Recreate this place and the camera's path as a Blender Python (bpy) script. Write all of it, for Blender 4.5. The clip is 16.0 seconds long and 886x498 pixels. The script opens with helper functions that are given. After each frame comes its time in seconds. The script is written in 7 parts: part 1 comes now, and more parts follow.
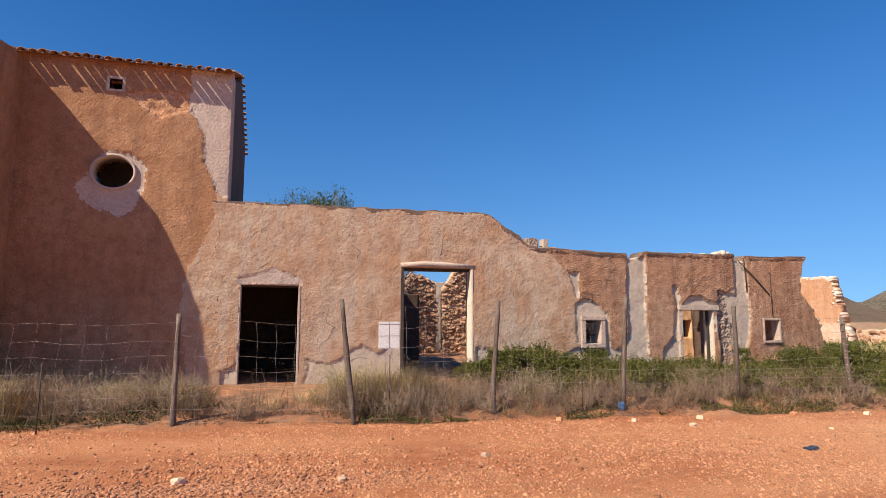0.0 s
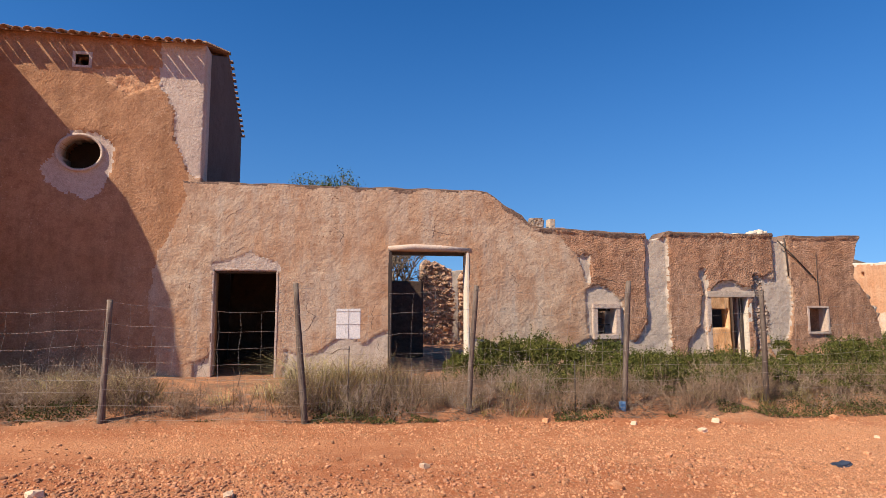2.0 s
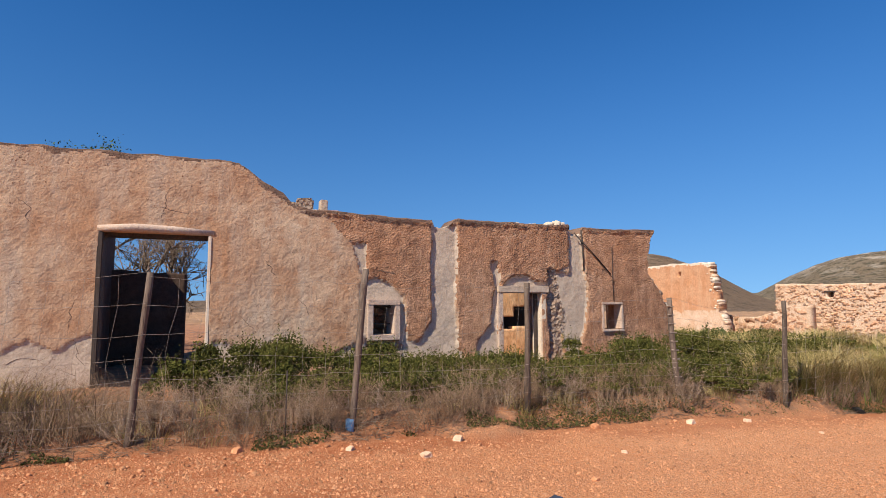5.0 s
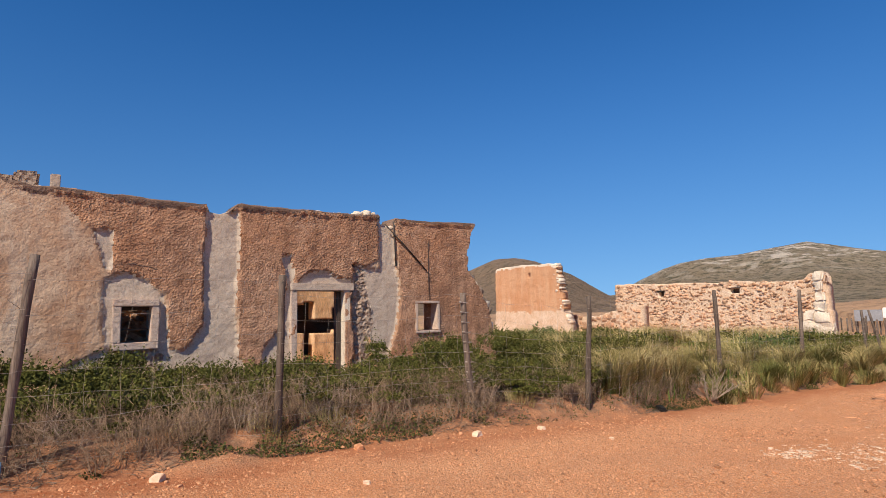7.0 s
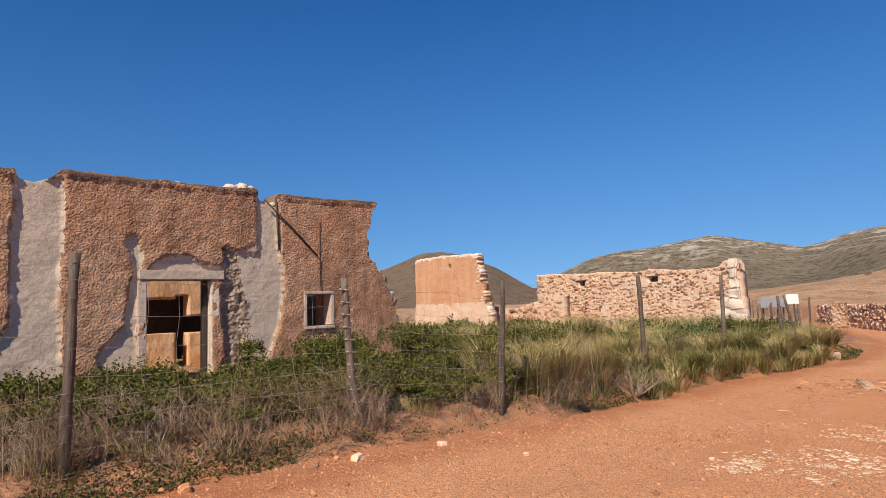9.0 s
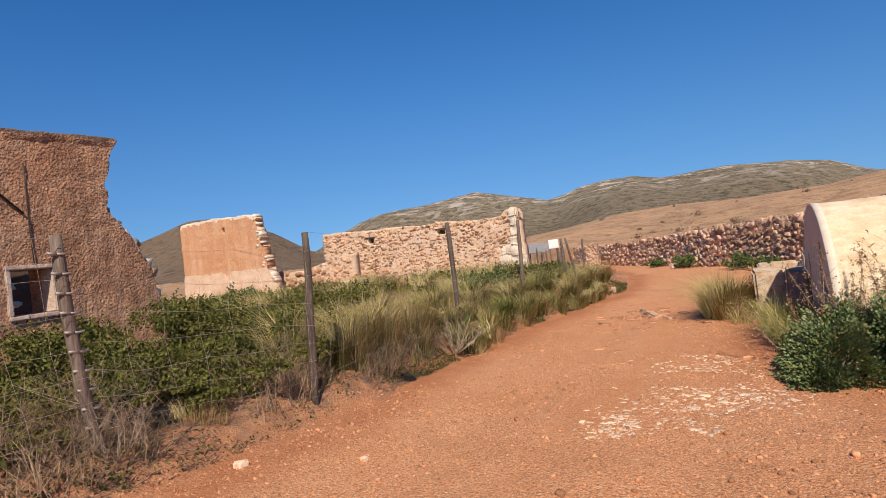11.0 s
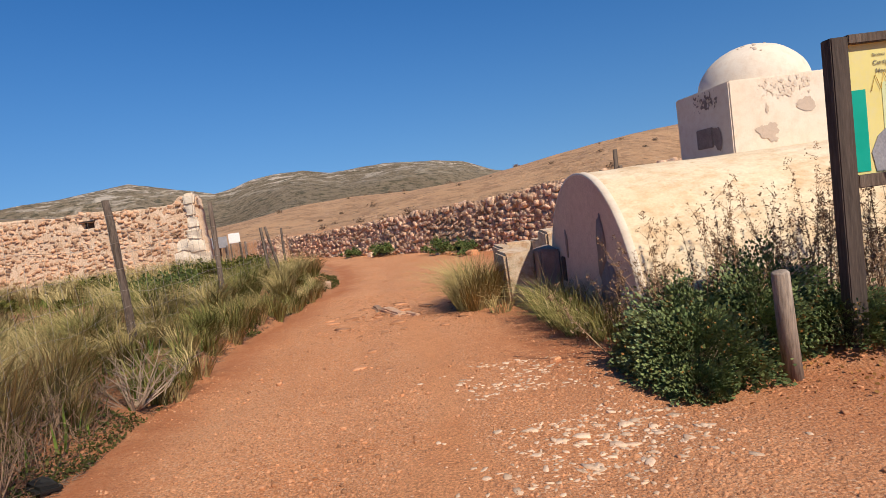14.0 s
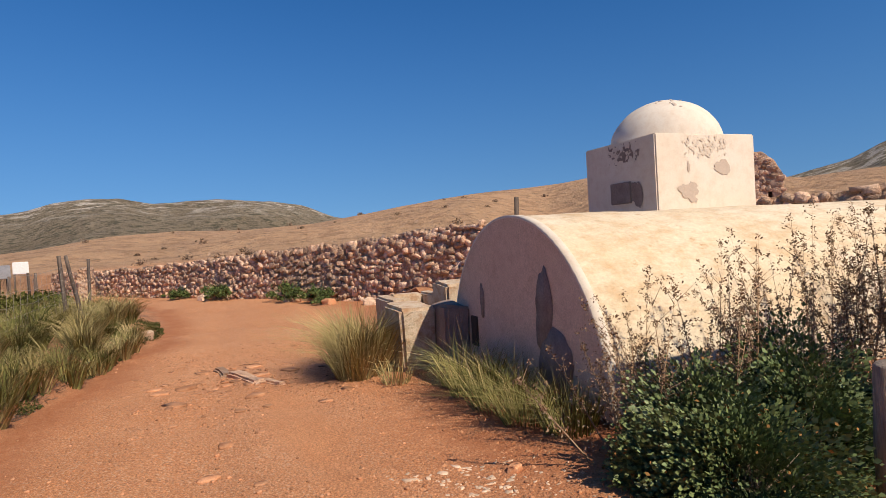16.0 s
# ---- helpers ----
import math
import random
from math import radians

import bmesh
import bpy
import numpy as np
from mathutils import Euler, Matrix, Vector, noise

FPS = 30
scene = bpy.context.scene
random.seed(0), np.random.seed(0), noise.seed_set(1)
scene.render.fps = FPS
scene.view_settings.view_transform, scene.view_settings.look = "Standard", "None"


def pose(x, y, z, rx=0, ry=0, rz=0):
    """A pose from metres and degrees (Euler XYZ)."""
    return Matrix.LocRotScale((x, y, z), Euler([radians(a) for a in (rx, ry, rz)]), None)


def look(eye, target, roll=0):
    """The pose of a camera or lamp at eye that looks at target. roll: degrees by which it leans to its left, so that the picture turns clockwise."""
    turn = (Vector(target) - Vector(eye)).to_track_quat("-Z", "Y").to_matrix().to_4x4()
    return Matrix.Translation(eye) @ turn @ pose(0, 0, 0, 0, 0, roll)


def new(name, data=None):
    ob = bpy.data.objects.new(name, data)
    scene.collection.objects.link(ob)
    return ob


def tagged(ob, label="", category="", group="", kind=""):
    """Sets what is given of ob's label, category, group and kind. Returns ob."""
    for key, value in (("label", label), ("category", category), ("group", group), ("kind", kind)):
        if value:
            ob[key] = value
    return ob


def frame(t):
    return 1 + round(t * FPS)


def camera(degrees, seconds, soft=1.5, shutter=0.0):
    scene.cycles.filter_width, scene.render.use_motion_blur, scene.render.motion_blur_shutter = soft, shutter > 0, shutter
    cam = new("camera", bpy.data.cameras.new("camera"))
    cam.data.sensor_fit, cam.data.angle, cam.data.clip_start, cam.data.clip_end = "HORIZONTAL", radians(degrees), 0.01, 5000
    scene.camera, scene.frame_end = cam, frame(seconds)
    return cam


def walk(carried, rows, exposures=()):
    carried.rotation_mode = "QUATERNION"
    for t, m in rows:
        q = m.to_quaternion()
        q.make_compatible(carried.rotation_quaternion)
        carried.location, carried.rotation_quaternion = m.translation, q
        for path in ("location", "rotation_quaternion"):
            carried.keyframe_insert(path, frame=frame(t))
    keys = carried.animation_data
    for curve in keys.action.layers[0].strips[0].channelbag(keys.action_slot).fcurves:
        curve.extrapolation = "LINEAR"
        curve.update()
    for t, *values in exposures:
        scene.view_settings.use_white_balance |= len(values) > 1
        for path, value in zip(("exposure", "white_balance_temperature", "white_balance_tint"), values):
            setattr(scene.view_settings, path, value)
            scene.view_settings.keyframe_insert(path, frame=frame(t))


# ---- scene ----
cam = camera(74.6, 16.0, soft=0.75)
PATH = [
    (0, (-0.256, 0.251, 1.519), (0.273, 2.166, 1.751), 0.0),
    (0.5, (0.115, 0.492, 1.447), (0.601, 2.419, 1.673), -0.1),
    (1, (0.524, 0.698, 1.437), (0.96, 2.638, 1.655), -0.2),
    (1.5, (0.898, 0.892, 1.436), (1.289, 2.842, 1.647), -0.1),
    (2, (1.277, 1.141, 1.444), (1.639, 3.098, 1.647), -0.1),
    (2.5, (1.721, 1.291, 1.434), (2.089, 3.247, 1.627), 0.0),
    (3, (2.143, 1.486, 1.384), (2.564, 3.432, 1.574), -0.1),
    (3.2, (2.33, 1.584, 1.384), (2.774, 3.525, 1.573), -0.1),
    (5.3, (4.251, 2.576, 1.353), (5.082, 4.383, 1.56), -0.3),
    (5.5, (4.476, 2.653, 1.326), (5.348, 4.441, 1.536), -0.3),
    (6, (5.048, 2.796, 1.33), (6.018, 4.532, 1.547), -0.3),
    (6.5, (5.547, 2.894, 1.3), (6.593, 4.585, 1.516), -0.6),
    (7, (6.005, 3.043, 1.26), (7.138, 4.677, 1.473), -1.1),
    (7.5, (6.447, 3.137, 1.25), (7.662, 4.712, 1.455), -1.7),
    (8, (6.857, 3.344, 1.236), (8.131, 4.872, 1.439), -2.2),
    (8.2, (6.99, 3.473, 1.231), (8.281, 4.988, 1.429), -2.2),
    (10.3, (8.129, 5.038, 1.108), (9.682, 6.294, 1.218), -3.4),
    (10.5, (8.265, 5.154, 1.114), (9.899, 6.305, 1.19), -4.4),
    (11, (8.593, 5.537, 1.111), (10.379, 6.439, 1.113), -6.3),
    (11.5, (8.93, 5.868, 1.099), (10.752, 6.691, 1.081), -7.1),
    (12, (9.323, 6.198, 1.091), (11.212, 6.852, 1.019), -8.1),
    (12.5, (9.782, 6.467, 1.083), (11.72, 6.949, 0.981), -8.2),
    (13, (10.274, 6.677, 1.061), (12.261, 6.863, 0.928), -8.3),
    (13.5, (10.732, 6.849, 1.053), (12.727, 6.839, 0.903), -8.4),
    (14, (11.195, 7.014, 1.029), (13.183, 6.864, 0.875), -7.7),
    (14.5, (11.728, 7.185, 0.992), (13.682, 6.776, 0.865), -5.4),
    (15, (12.219, 7.327, 1.0), (14.151, 6.817, 0.907), -4.3),
    (15.5, (12.724, 7.392, 1.006), (14.628, 6.782, 0.945), -3.5),
    (16, (13.179, 7.469, 0.99), (15.048, 6.759, 0.951), -3.2),
]
walk(cam, [(t, look(eye, target, roll)) for t, eye, target, roll in PATH],
     exposures=[(0, 0.44), (3, 0.44), (5.5, 0.26), (8, 0.17), (11, 0.13), (16, 0.0)])

# ---- world and sun ----
SUN = Vector((0.63, 0.30, -0.715)).normalized()
world = bpy.data.worlds.new("world")
scene.world = world
world.use_nodes = True
wn = world.node_tree.nodes
sky = wn.new("ShaderNodeTexSky")
sky.sky_type, sky.sun_disc = "NISHITA", False
sky.sun_elevation = math.asin(-SUN.z)
sky.sun_rotation = math.atan2(-SUN.x, -SUN.y)
sky.air_density, sky.dust_density, sky.ozone_density, sky.altitude = 1.0, 0.0, 4.0, 700
# clear dry air: the sky keeps its blue down to the skyline
link = world.node_tree.links.new
way, sep_w, com_w, unit = wn.new("ShaderNodeTexCoord"), wn.new("ShaderNodeSeparateXYZ"), wn.new("ShaderNodeCombineXYZ"), wn.new("ShaderNodeVectorMath")
unit.operation = "NORMALIZE"
link(way.outputs["Generated"], sep_w.inputs[0])


def sky_math(op, a, b):
    k = wn.new("ShaderNodeMath")
    k.operation = op
    for sock, v in zip(k.inputs, (a, b)):
        if isinstance(v, (int, float)):
            sock.default_value = v
        else:
            link(v, sock)
    return k.outputs[0]


up = sky_math("MAXIMUM", sep_w.outputs[2], 0.0)
lift = sky_math("ADD", sky_math("MULTIPLY", up, 0.48), 0.11)
lift = sky_math("ADD", lift, sky_math("MULTIPLY", sky_math("POWER", up, 3.0), 0.5))
link(sep_w.outputs[0], com_w.inputs[0])
link(sep_w.outputs[1], com_w.inputs[1])
link(lift, com_w.inputs[2])
link(com_w.outputs[0], unit.inputs[0])
link(unit.outputs[0], sky.inputs[0])
deep = wn.new("ShaderNodeHueSaturation")
deep.inputs["Saturation"].default_value = 1.32
deep.inputs["Hue"].default_value = 0.508
world.node_tree.links.new(sky.outputs[0], deep.inputs["Color"])
world.node_tree.links.new(deep.outputs[0], wn["Background"].inputs[0])
wn["Background"].inputs[1].default_value = 0.092
sun = new("sun", bpy.data.lights.new("sun", "SUN"))
sun.data.energy, sun.data.angle, sun.data.color = 5.0, radians(0.53), (1.0, 0.885, 0.715)
sun.matrix_world = look((0, 0, 40), Vector((0, 0, 40)) + SUN)
rng = np.random.default_rng(7)


# ---- materials ----
def mat(name, c1, c2, c3=None, s1=2.0, s2=30.0, amount=0.5, rough=0.9, bump=0.4, bscale=60.0, bdist=0.01,
        island=0.0, objrand=0.0, metal=0.0, bvor=False, stretch=(1, 1, 1), speck=0.22, sscale=55.0, streak=None, pits=None, fine=None, gloss=0.25):
    m = bpy.data.materials.new(name)
    m.use_nodes = True
    nt = m.node_tree
    n, ln = nt.nodes, nt.links.new
    bs = n["Principled BSDF"]
    bs.inputs["Roughness"].default_value, bs.inputs["Metallic"].default_value = rough, metal
    bs.inputs["Specular IOR Level"].default_value = gloss
    tc, mp = n.new("ShaderNodeTexCoord"), n.new("ShaderNodeMapping")
    mp.inputs["Scale"].default_value = stretch
    ln(tc.outputs["Object"], mp.inputs[0])

    def nz(scale, detail=6, r=0.6):
        k = n.new("ShaderNodeTexNoise")
        k.inputs["Scale"].default_value, k.inputs["Detail"].default_value, k.inputs["Roughness"].default_value = scale, detail, r
        ln(mp.outputs[0], k.inputs["Vector"])
        return k

    def ramp(src, a, b):
        r = n.new("ShaderNodeMapRange")
        r.inputs[1].default_value, r.inputs[2].default_value = a, b
        ln(src, r.inputs[0])
        return r.outputs[0]

    def mix(f, a, b):
        k = n.new("ShaderNodeMix")
        k.data_type = "RGBA"
        for sock, v in ((k.inputs[0], f), (k.inputs[6], a), (k.inputs[7], b)):
            if isinstance(v, (tuple, list)):
                sock.default_value = (*v, 1)
            elif isinstance(v, (int, float)):
                sock.default_value = v
            else:
                ln(v, sock)
        return k.outputs[2]

    col = mix(ramp(nz(s1).outputs[0], 0.32, 0.68), c1, c2)
    if c3:
        f = n.new("ShaderNodeMath")
        f.operation = "MULTIPLY"
        f.inputs[1].default_value = amount
        ln(ramp(nz(s2, 8, 0.7).outputs[0], 0.45, 0.7), f.inputs[0])
        col = mix(f.outputs[0], col, c3)
    if streak:
        sm = n.new("ShaderNodeMapping")
        sm.inputs["Scale"].default_value = (2.6, 2.6, 0.35)
        ln(tc.outputs["Object"], sm.inputs[0])
        sk = n.new("ShaderNodeTexNoise")
        sk.inputs["Scale"].default_value, sk.inputs["Detail"].default_value, sk.inputs["Roughness"].default_value = 1.0, 8, 0.65
        ln(sm.outputs[0], sk.inputs["Vector"])
        f2 = n.new("ShaderNodeMath")
        f2.operation = "MULTIPLY"
        f2.inputs[1].default_value = streak[1]
        ln(ramp(sk.outputs[0], 0.48, 0.68), f2.inputs[0])
        col = mix(f2.outputs[0], col, streak[0])
    if pits:
        f3 = n.new("ShaderNodeMath")
        f3.operation = "MULTIPLY"
        f3.inputs[1].default_value = pits[2]
        ln(ramp(nz(pits[1], 6, 0.7).outputs[0], 0.60, 0.66), f3.inputs[0])
        f4 = n.new("ShaderNodeMath")
        f4.operation = "MULTIPLY"
        ln(f3.outputs[0], f4.inputs[0])
        ln(ramp(nz(0.7, 4, 0.5).outputs[0], 0.42, 0.58), f4.inputs[1])
        col = mix(f4.outputs[0], col, pits[0])
    if speck and bump:
        hv = n.new("ShaderNodeHueSaturation")
        r = n.new("ShaderNodeMapRange")
        r.inputs[1].default_value, r.inputs[2].default_value, r.inputs[3].default_value, r.inputs[4].default_value = 0.3, 0.7, 1 - speck, 1 + speck
        ln(nz(sscale, 4, 0.75).outputs[0], r.inputs[0])
        ln(r.outputs[0], hv.inputs["Value"])
        ln(col, hv.inputs["Color"])
        col = hv.outputs[0]
    if island or objrand:
        hs = n.new("ShaderNodeHueSaturation")
        src = n.new("ShaderNodeNewGeometry").outputs["Random Per Island"] if island else n.new("ShaderNodeObjectInfo").outputs["Random"]
        k = island or objrand
        r = n.new("ShaderNodeMapRange")
        r.inputs[3].default_value, r.inputs[4].default_value = 1 - k, 1 + k
        ln(src, r.inputs[0])
        ln(r.outputs[0], hs.inputs["Value"])
        ln(col, hs.inputs["Color"])
        col = hs.outputs[0]
    ln(col, bs.inputs["Base Color"])
    if bump:
        b = n.new("ShaderNodeBump")
        b.inputs["Strength"].default_value, b.inputs["Distance"].default_value = bump, bdist
        if bvor:
            v = n.new("ShaderNodeTexVoronoi")
            v.inputs["Scale"].default_value = bscale
            ln(mp.outputs[0], v.inputs["Vector"])
            ln(v.outputs[0], b.inputs["Height"])
        else:
            ln(nz(bscale, 5).outputs[0], b.inputs["Height"])
        last = b.outputs[0]
        if fine:
            b2 = n.new("ShaderNodeBump")
            b2.inputs["Strength"].default_value, b2.inputs["Distance"].default_value = fine[1], fine[2]
            v = n.new("ShaderNodeTexVoronoi")
            v.inputs["Scale"].default_value = fine[0]
            ln(mp.outputs[0], v.inputs["Vector"])
            ln(v.outputs[0], b2.inputs["Height"])
            ln(last, b2.inputs["Normal"])
            last = b2.outputs[0]
        ln(last, bs.inputs["Normal"])
    return m


M_PINK = mat("old_pink_plaster", (0.49, 0.26, 0.14), (0.63, 0.475, 0.34), (0.37, 0.185, 0.10), 0.6, 3.2, 0.75, 0.95, 0.7, 14, 0.03, speck=0.2, sscale=30, streak=((0.55, 0.45, 0.355), 0.65), pits=((0.23, 0.12, 0.07), 17, 1.0), fine=(60, 0.1, 0.008))
M_TOWER = mat("brown_pink_plaster", (0.42, 0.20, 0.098), (0.53, 0.295, 0.165), (0.29, 0.13, 0.065), 0.7, 5.0, 0.8, 0.95, 0.7, 20, 0.025, speck=0.2, sscale=36, streak=((0.27, 0.135, 0.07), 0.55), pits=((0.56, 0.38, 0.26), 18, 0.7), fine=(60, 0.12, 0.008))
M_PALE = mat("pale_lime_plaster", (0.55, 0.42, 0.335), (0.63, 0.50, 0.41), (0.44, 0.29, 0.21), 1.2, 12.0, 0.65, 0.95, 0.7, 18, 0.025, speck=0.22)
M_CEMENT = mat("grey_cement_render", (0.54, 0.43, 0.335), (0.63, 0.515, 0.41), (0.40, 0.29, 0.21), 1.5, 8.0, 0.7, 0.95, 0.6, 12, 0.025, speck=0.2, pits=((0.30, 0.20, 0.14), 18, 0.8))
M_CAST = mat("rough_cast_render", (0.465, 0.232, 0.128), (0.56, 0.34, 0.22), (0.25, 0.12, 0.07), 0.9, 5.0, 0.78, 0.97, 0.9, 26, 0.04, speck=0.45, sscale=34, streak=((0.23, 0.115, 0.07), 0.75), pits=((0.66, 0.48, 0.35), 12, 0.6), fine=(31, 0.5, 0.03))
M_RUBBLE = mat("bare_rubble_stone", (0.42, 0.30, 0.225), (0.54, 0.42, 0.33), (0.24, 0.14, 0.09), 5.0, 9.0, 0.9, 0.95, 1.0, 14, 0.07, speck=0.4, sscale=18, fine=(14, 1.0, 0.05))
M_DARKTOP = mat("weathered_wall_top", (0.20, 0.125, 0.09), (0.28, 0.18, 0.13), (0.13, 0.085, 0.065), 3.0, 20.0, 0.8, 0.97, 0.8, 30, 0.03)
# Tower plaster darkened to carry the gable side's shade; cracks use it too.
M_GABLE = mat("shade_dark_gable", (0.115, 0.075, 0.06), (0.16, 0.11, 0.09), (0.08, 0.05, 0.04), 0.8, 6.0, 0.6, 0.97, 0.6, 30, 0.02)
M_RAW = mat("raw_orange_earth_render", (0.56, 0.275, 0.135), (0.64, 0.37, 0.215), (0.42, 0.185, 0.09), 0.8, 9.0, 0.8, 0.97, 0.9, 25, 0.03, speck=0.3, sscale=20, streak=((0.66, 0.43, 0.27), 0.6))
# Ochre made brighter in the colour to suggest sun on the plaster.
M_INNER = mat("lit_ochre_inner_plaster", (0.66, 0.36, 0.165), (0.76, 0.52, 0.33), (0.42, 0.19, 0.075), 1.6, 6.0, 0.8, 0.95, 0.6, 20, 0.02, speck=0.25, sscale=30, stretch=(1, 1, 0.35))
# Near-black base colour stands in for the shade inside rooms and holes.
M_DARKIN = mat("shade_dark_interior", (0.10, 0.065, 0.05), (0.15, 0.10, 0.075), (0.06, 0.04, 0.03), 2.0, 9.0, 0.6, 0.95, 0.4, 20, 0.02)
M_WHITE = mat("limewashed_plaster", (0.77, 0.64, 0.50), (0.80, 0.70, 0.58), (0.64, 0.47, 0.33), 1.0, 6.0, 0.5, 0.9, 0.2, 14, 0.008, speck=0.06)
M_VAULT = mat("stained_limewash", (0.71, 0.55, 0.36), (0.77, 0.66, 0.50), (0.57, 0.37, 0.20), 1.1, 5.0, 0.85, 0.9, 0.5, 10, 0.02, stretch=(1, 0.6, 1), speck=0.13, sscale=30, pits=((0.50, 0.30, 0.15), 9, 0.7), fine=(7, 0.4, 0.02))
M_TROUGH = mat("dirty_limewash", (0.55, 0.40, 0.26), (0.66, 0.54, 0.41), (0.42, 0.22, 0.11), 4, 7, 0.95, 0.95, 0.5, 25, 0.015)
M_PATCH = mat("fallen_plaster_patch", (0.52, 0.41, 0.325), (0.58, 0.47, 0.38), (0.46, 0.35, 0.27), 1.5, 30, 0.4, 0.95, 0.1, 40, 0.004, speck=0.1)
M_DAMP = mat("damp_stain", (0.25, 0.18, 0.15), (0.33, 0.25, 0.21), None, 6, 30, 0.6, 0.95, 0.4, 40, 0.01)
M_STONE = mat("ochre_stones", (0.49, 0.265, 0.15), (0.68, 0.45, 0.30), (0.34, 0.16, 0.085), 2.5, 14, 0.6, 0.95, 0.8, 30, 0.03, island=0.42)
M_STONE2 = mat("ochre_stone_piece", (0.49, 0.265, 0.15), (0.68, 0.45, 0.30), (0.34, 0.16, 0.085), 2.5, 14, 0.6, 0.95, 0.8, 30, 0.03, objrand=0.42)
M_MORTAR = mat("earth_mortar", (0.64, 0.43, 0.28), (0.78, 0.61, 0.46), (0.44, 0.24, 0.135), 2.0, 14, 0.7, 0.97, 0.9, 20, 0.03, speck=0.35)
M_DSTONE = mat("dark_red_stones", (0.62, 0.36, 0.22), (0.80, 0.58, 0.42), (0.40, 0.20, 0.115), 2.5, 10, 0.8, 0.95, 1.0, 22, 0.05, island=0.5)
M_DSTONE2 = mat("dark_red_stone_piece", (0.62, 0.36, 0.22), (0.80, 0.58, 0.42), (0.40, 0.20, 0.115), 2.5, 10, 0.8, 0.95, 1.0, 22, 0.05, objrand=0.5)
M_DMORTAR = mat("dark_earth_mortar", (0.56, 0.345, 0.215), (0.68, 0.48, 0.34), (0.33, 0.18, 0.11), 2.0, 14, 0.8, 0.97, 1.0, 12, 0.08, speck=0.4, fine=(7, 1.0, 0.12))
M_LIME = mat("white_lime_stone", (0.70, 0.58, 0.45), (0.78, 0.69, 0.57), (0.55, 0.38, 0.25), 3, 16, 0.6, 0.95, 0.7, 22, 0.03)
M_WOOD = mat("weathered_grey_wood", (0.10, 0.07, 0.054), (0.20, 0.152, 0.12), (0.06, 0.04, 0.032), 14, 60, 0.75, 0.85, 0.8, 60, 0.01, objrand=0.3, stretch=(1, 1, 0.08), speck=0.35)
M_DKWOOD = mat("dark_stained_timber", (0.045, 0.033, 0.028), (0.085, 0.063, 0.052), (0.14, 0.11, 0.09), 14, 60, 0.5, 0.75, 0.5, 80, 0.004, stretch=(1, 1, 0.08))
M_TILE = mat("old_roof_tile", (0.36, 0.19, 0.11), (0.46, 0.29, 0.19), (0.20, 0.12, 0.08), 3, 30, 0.7, 0.9, 0.5, 60, 0.006, objrand=0.25)
M_WIRE = mat("galvanised_wire", (0.34, 0.29, 0.25), (0.46, 0.40, 0.35), (0.20, 0.12, 0.07), 8, 30, 0.6, 0.55, 0.0, metal=0.4)
M_BLUE = mat("faded_blue_paint", (0.10, 0.20, 0.36), (0.16, 0.28, 0.45), None, 20, 30, 0.5, 0.8, 0.2)
M_STRAW = mat("straw_bunch_grass", (0.33, 0.25, 0.095), (0.52, 0.41, 0.205), (0.15, 0.145, 0.04), 0.9, 2.5, 0.5, 0.85, 0.0, island=0.45, gloss=0.08)
M_STEM = mat("brown_dead_stem", (0.20, 0.12, 0.07), (0.38, 0.25, 0.155), None, 2, 8, 0.6, 0.85, 0.0, island=0.45, gloss=0.08)
M_GREEN = mat("shrub_leaf", (0.06, 0.07, 0.018), (0.125, 0.125, 0.03), (0.26, 0.20, 0.055), 1.3, 9, 0.42, 0.85, 0.0, island=0.5, gloss=0.08)
M_DKGREEN = mat("dark_shrub_leaf", (0.05, 0.085, 0.03), (0.105, 0.15, 0.05), (0.36, 0.26, 0.07), 1.6, 12, 0.4, 0.85, 0.0, island=0.45, gloss=0.08)
M_GRASS = mat("straw_green_grass", (0.13, 0.125, 0.04), (0.26, 0.205, 0.085), (0.07, 0.085, 0.02), 0.7, 3, 0.7, 0.85, 0.0, island=0.45, gloss=0.08)
M_YOUNG = mat("fresh_green_grass", (0.06, 0.105, 0.018), (0.13, 0.165, 0.035), None, 1.0, 3, 0.7, 0.85, 0.0, island=0.45, gloss=0.08)
M_DRY = mat("dry_weed", (0.185, 0.115, 0.076), (0.36, 0.25, 0.17), (0.12, 0.073, 0.047), 0.9, 3, 0.6, 0.85, 0.0, island=0.45, gloss=0.08)
M_CREEP = mat("creeping_leaf", (0.05, 0.065, 0.02), (0.10, 0.10, 0.03), (0.17, 0.10, 0.045), 1.6, 9, 0.5, 0.8, 0.0, island=0.45, gloss=0.08)
M_BLEACH = mat("bleached_dead_wood", (0.27, 0.19, 0.135), (0.42, 0.32, 0.25), (0.17, 0.11, 0.075), 3, 9, 0.5, 0.9, 0.0, island=0.25)
M_BUNCH = mat("greenish_bunch_grass", (0.13, 0.14, 0.038), (0.27, 0.23, 0.085), (0.075, 0.09, 0.022), 1.2, 2.5, 0.5, 0.85, 0.0, island=0.45, gloss=0.08)
M_TWIG = mat("dead_twig", (0.12, 0.08, 0.055), (0.20, 0.14, 0.10), (0.35, 0.28, 0.22), 2, 8, 0.6, 0.9, 0.0, island=0.4)
M_PEBBLE = mat("road_gravel", (0.40, 0.168, 0.076), (0.51, 0.25, 0.13), (0.60, 0.38, 0.24), 6, 25, 0.35, 0.95, 0.3, 80, 0.004, island=0.42)
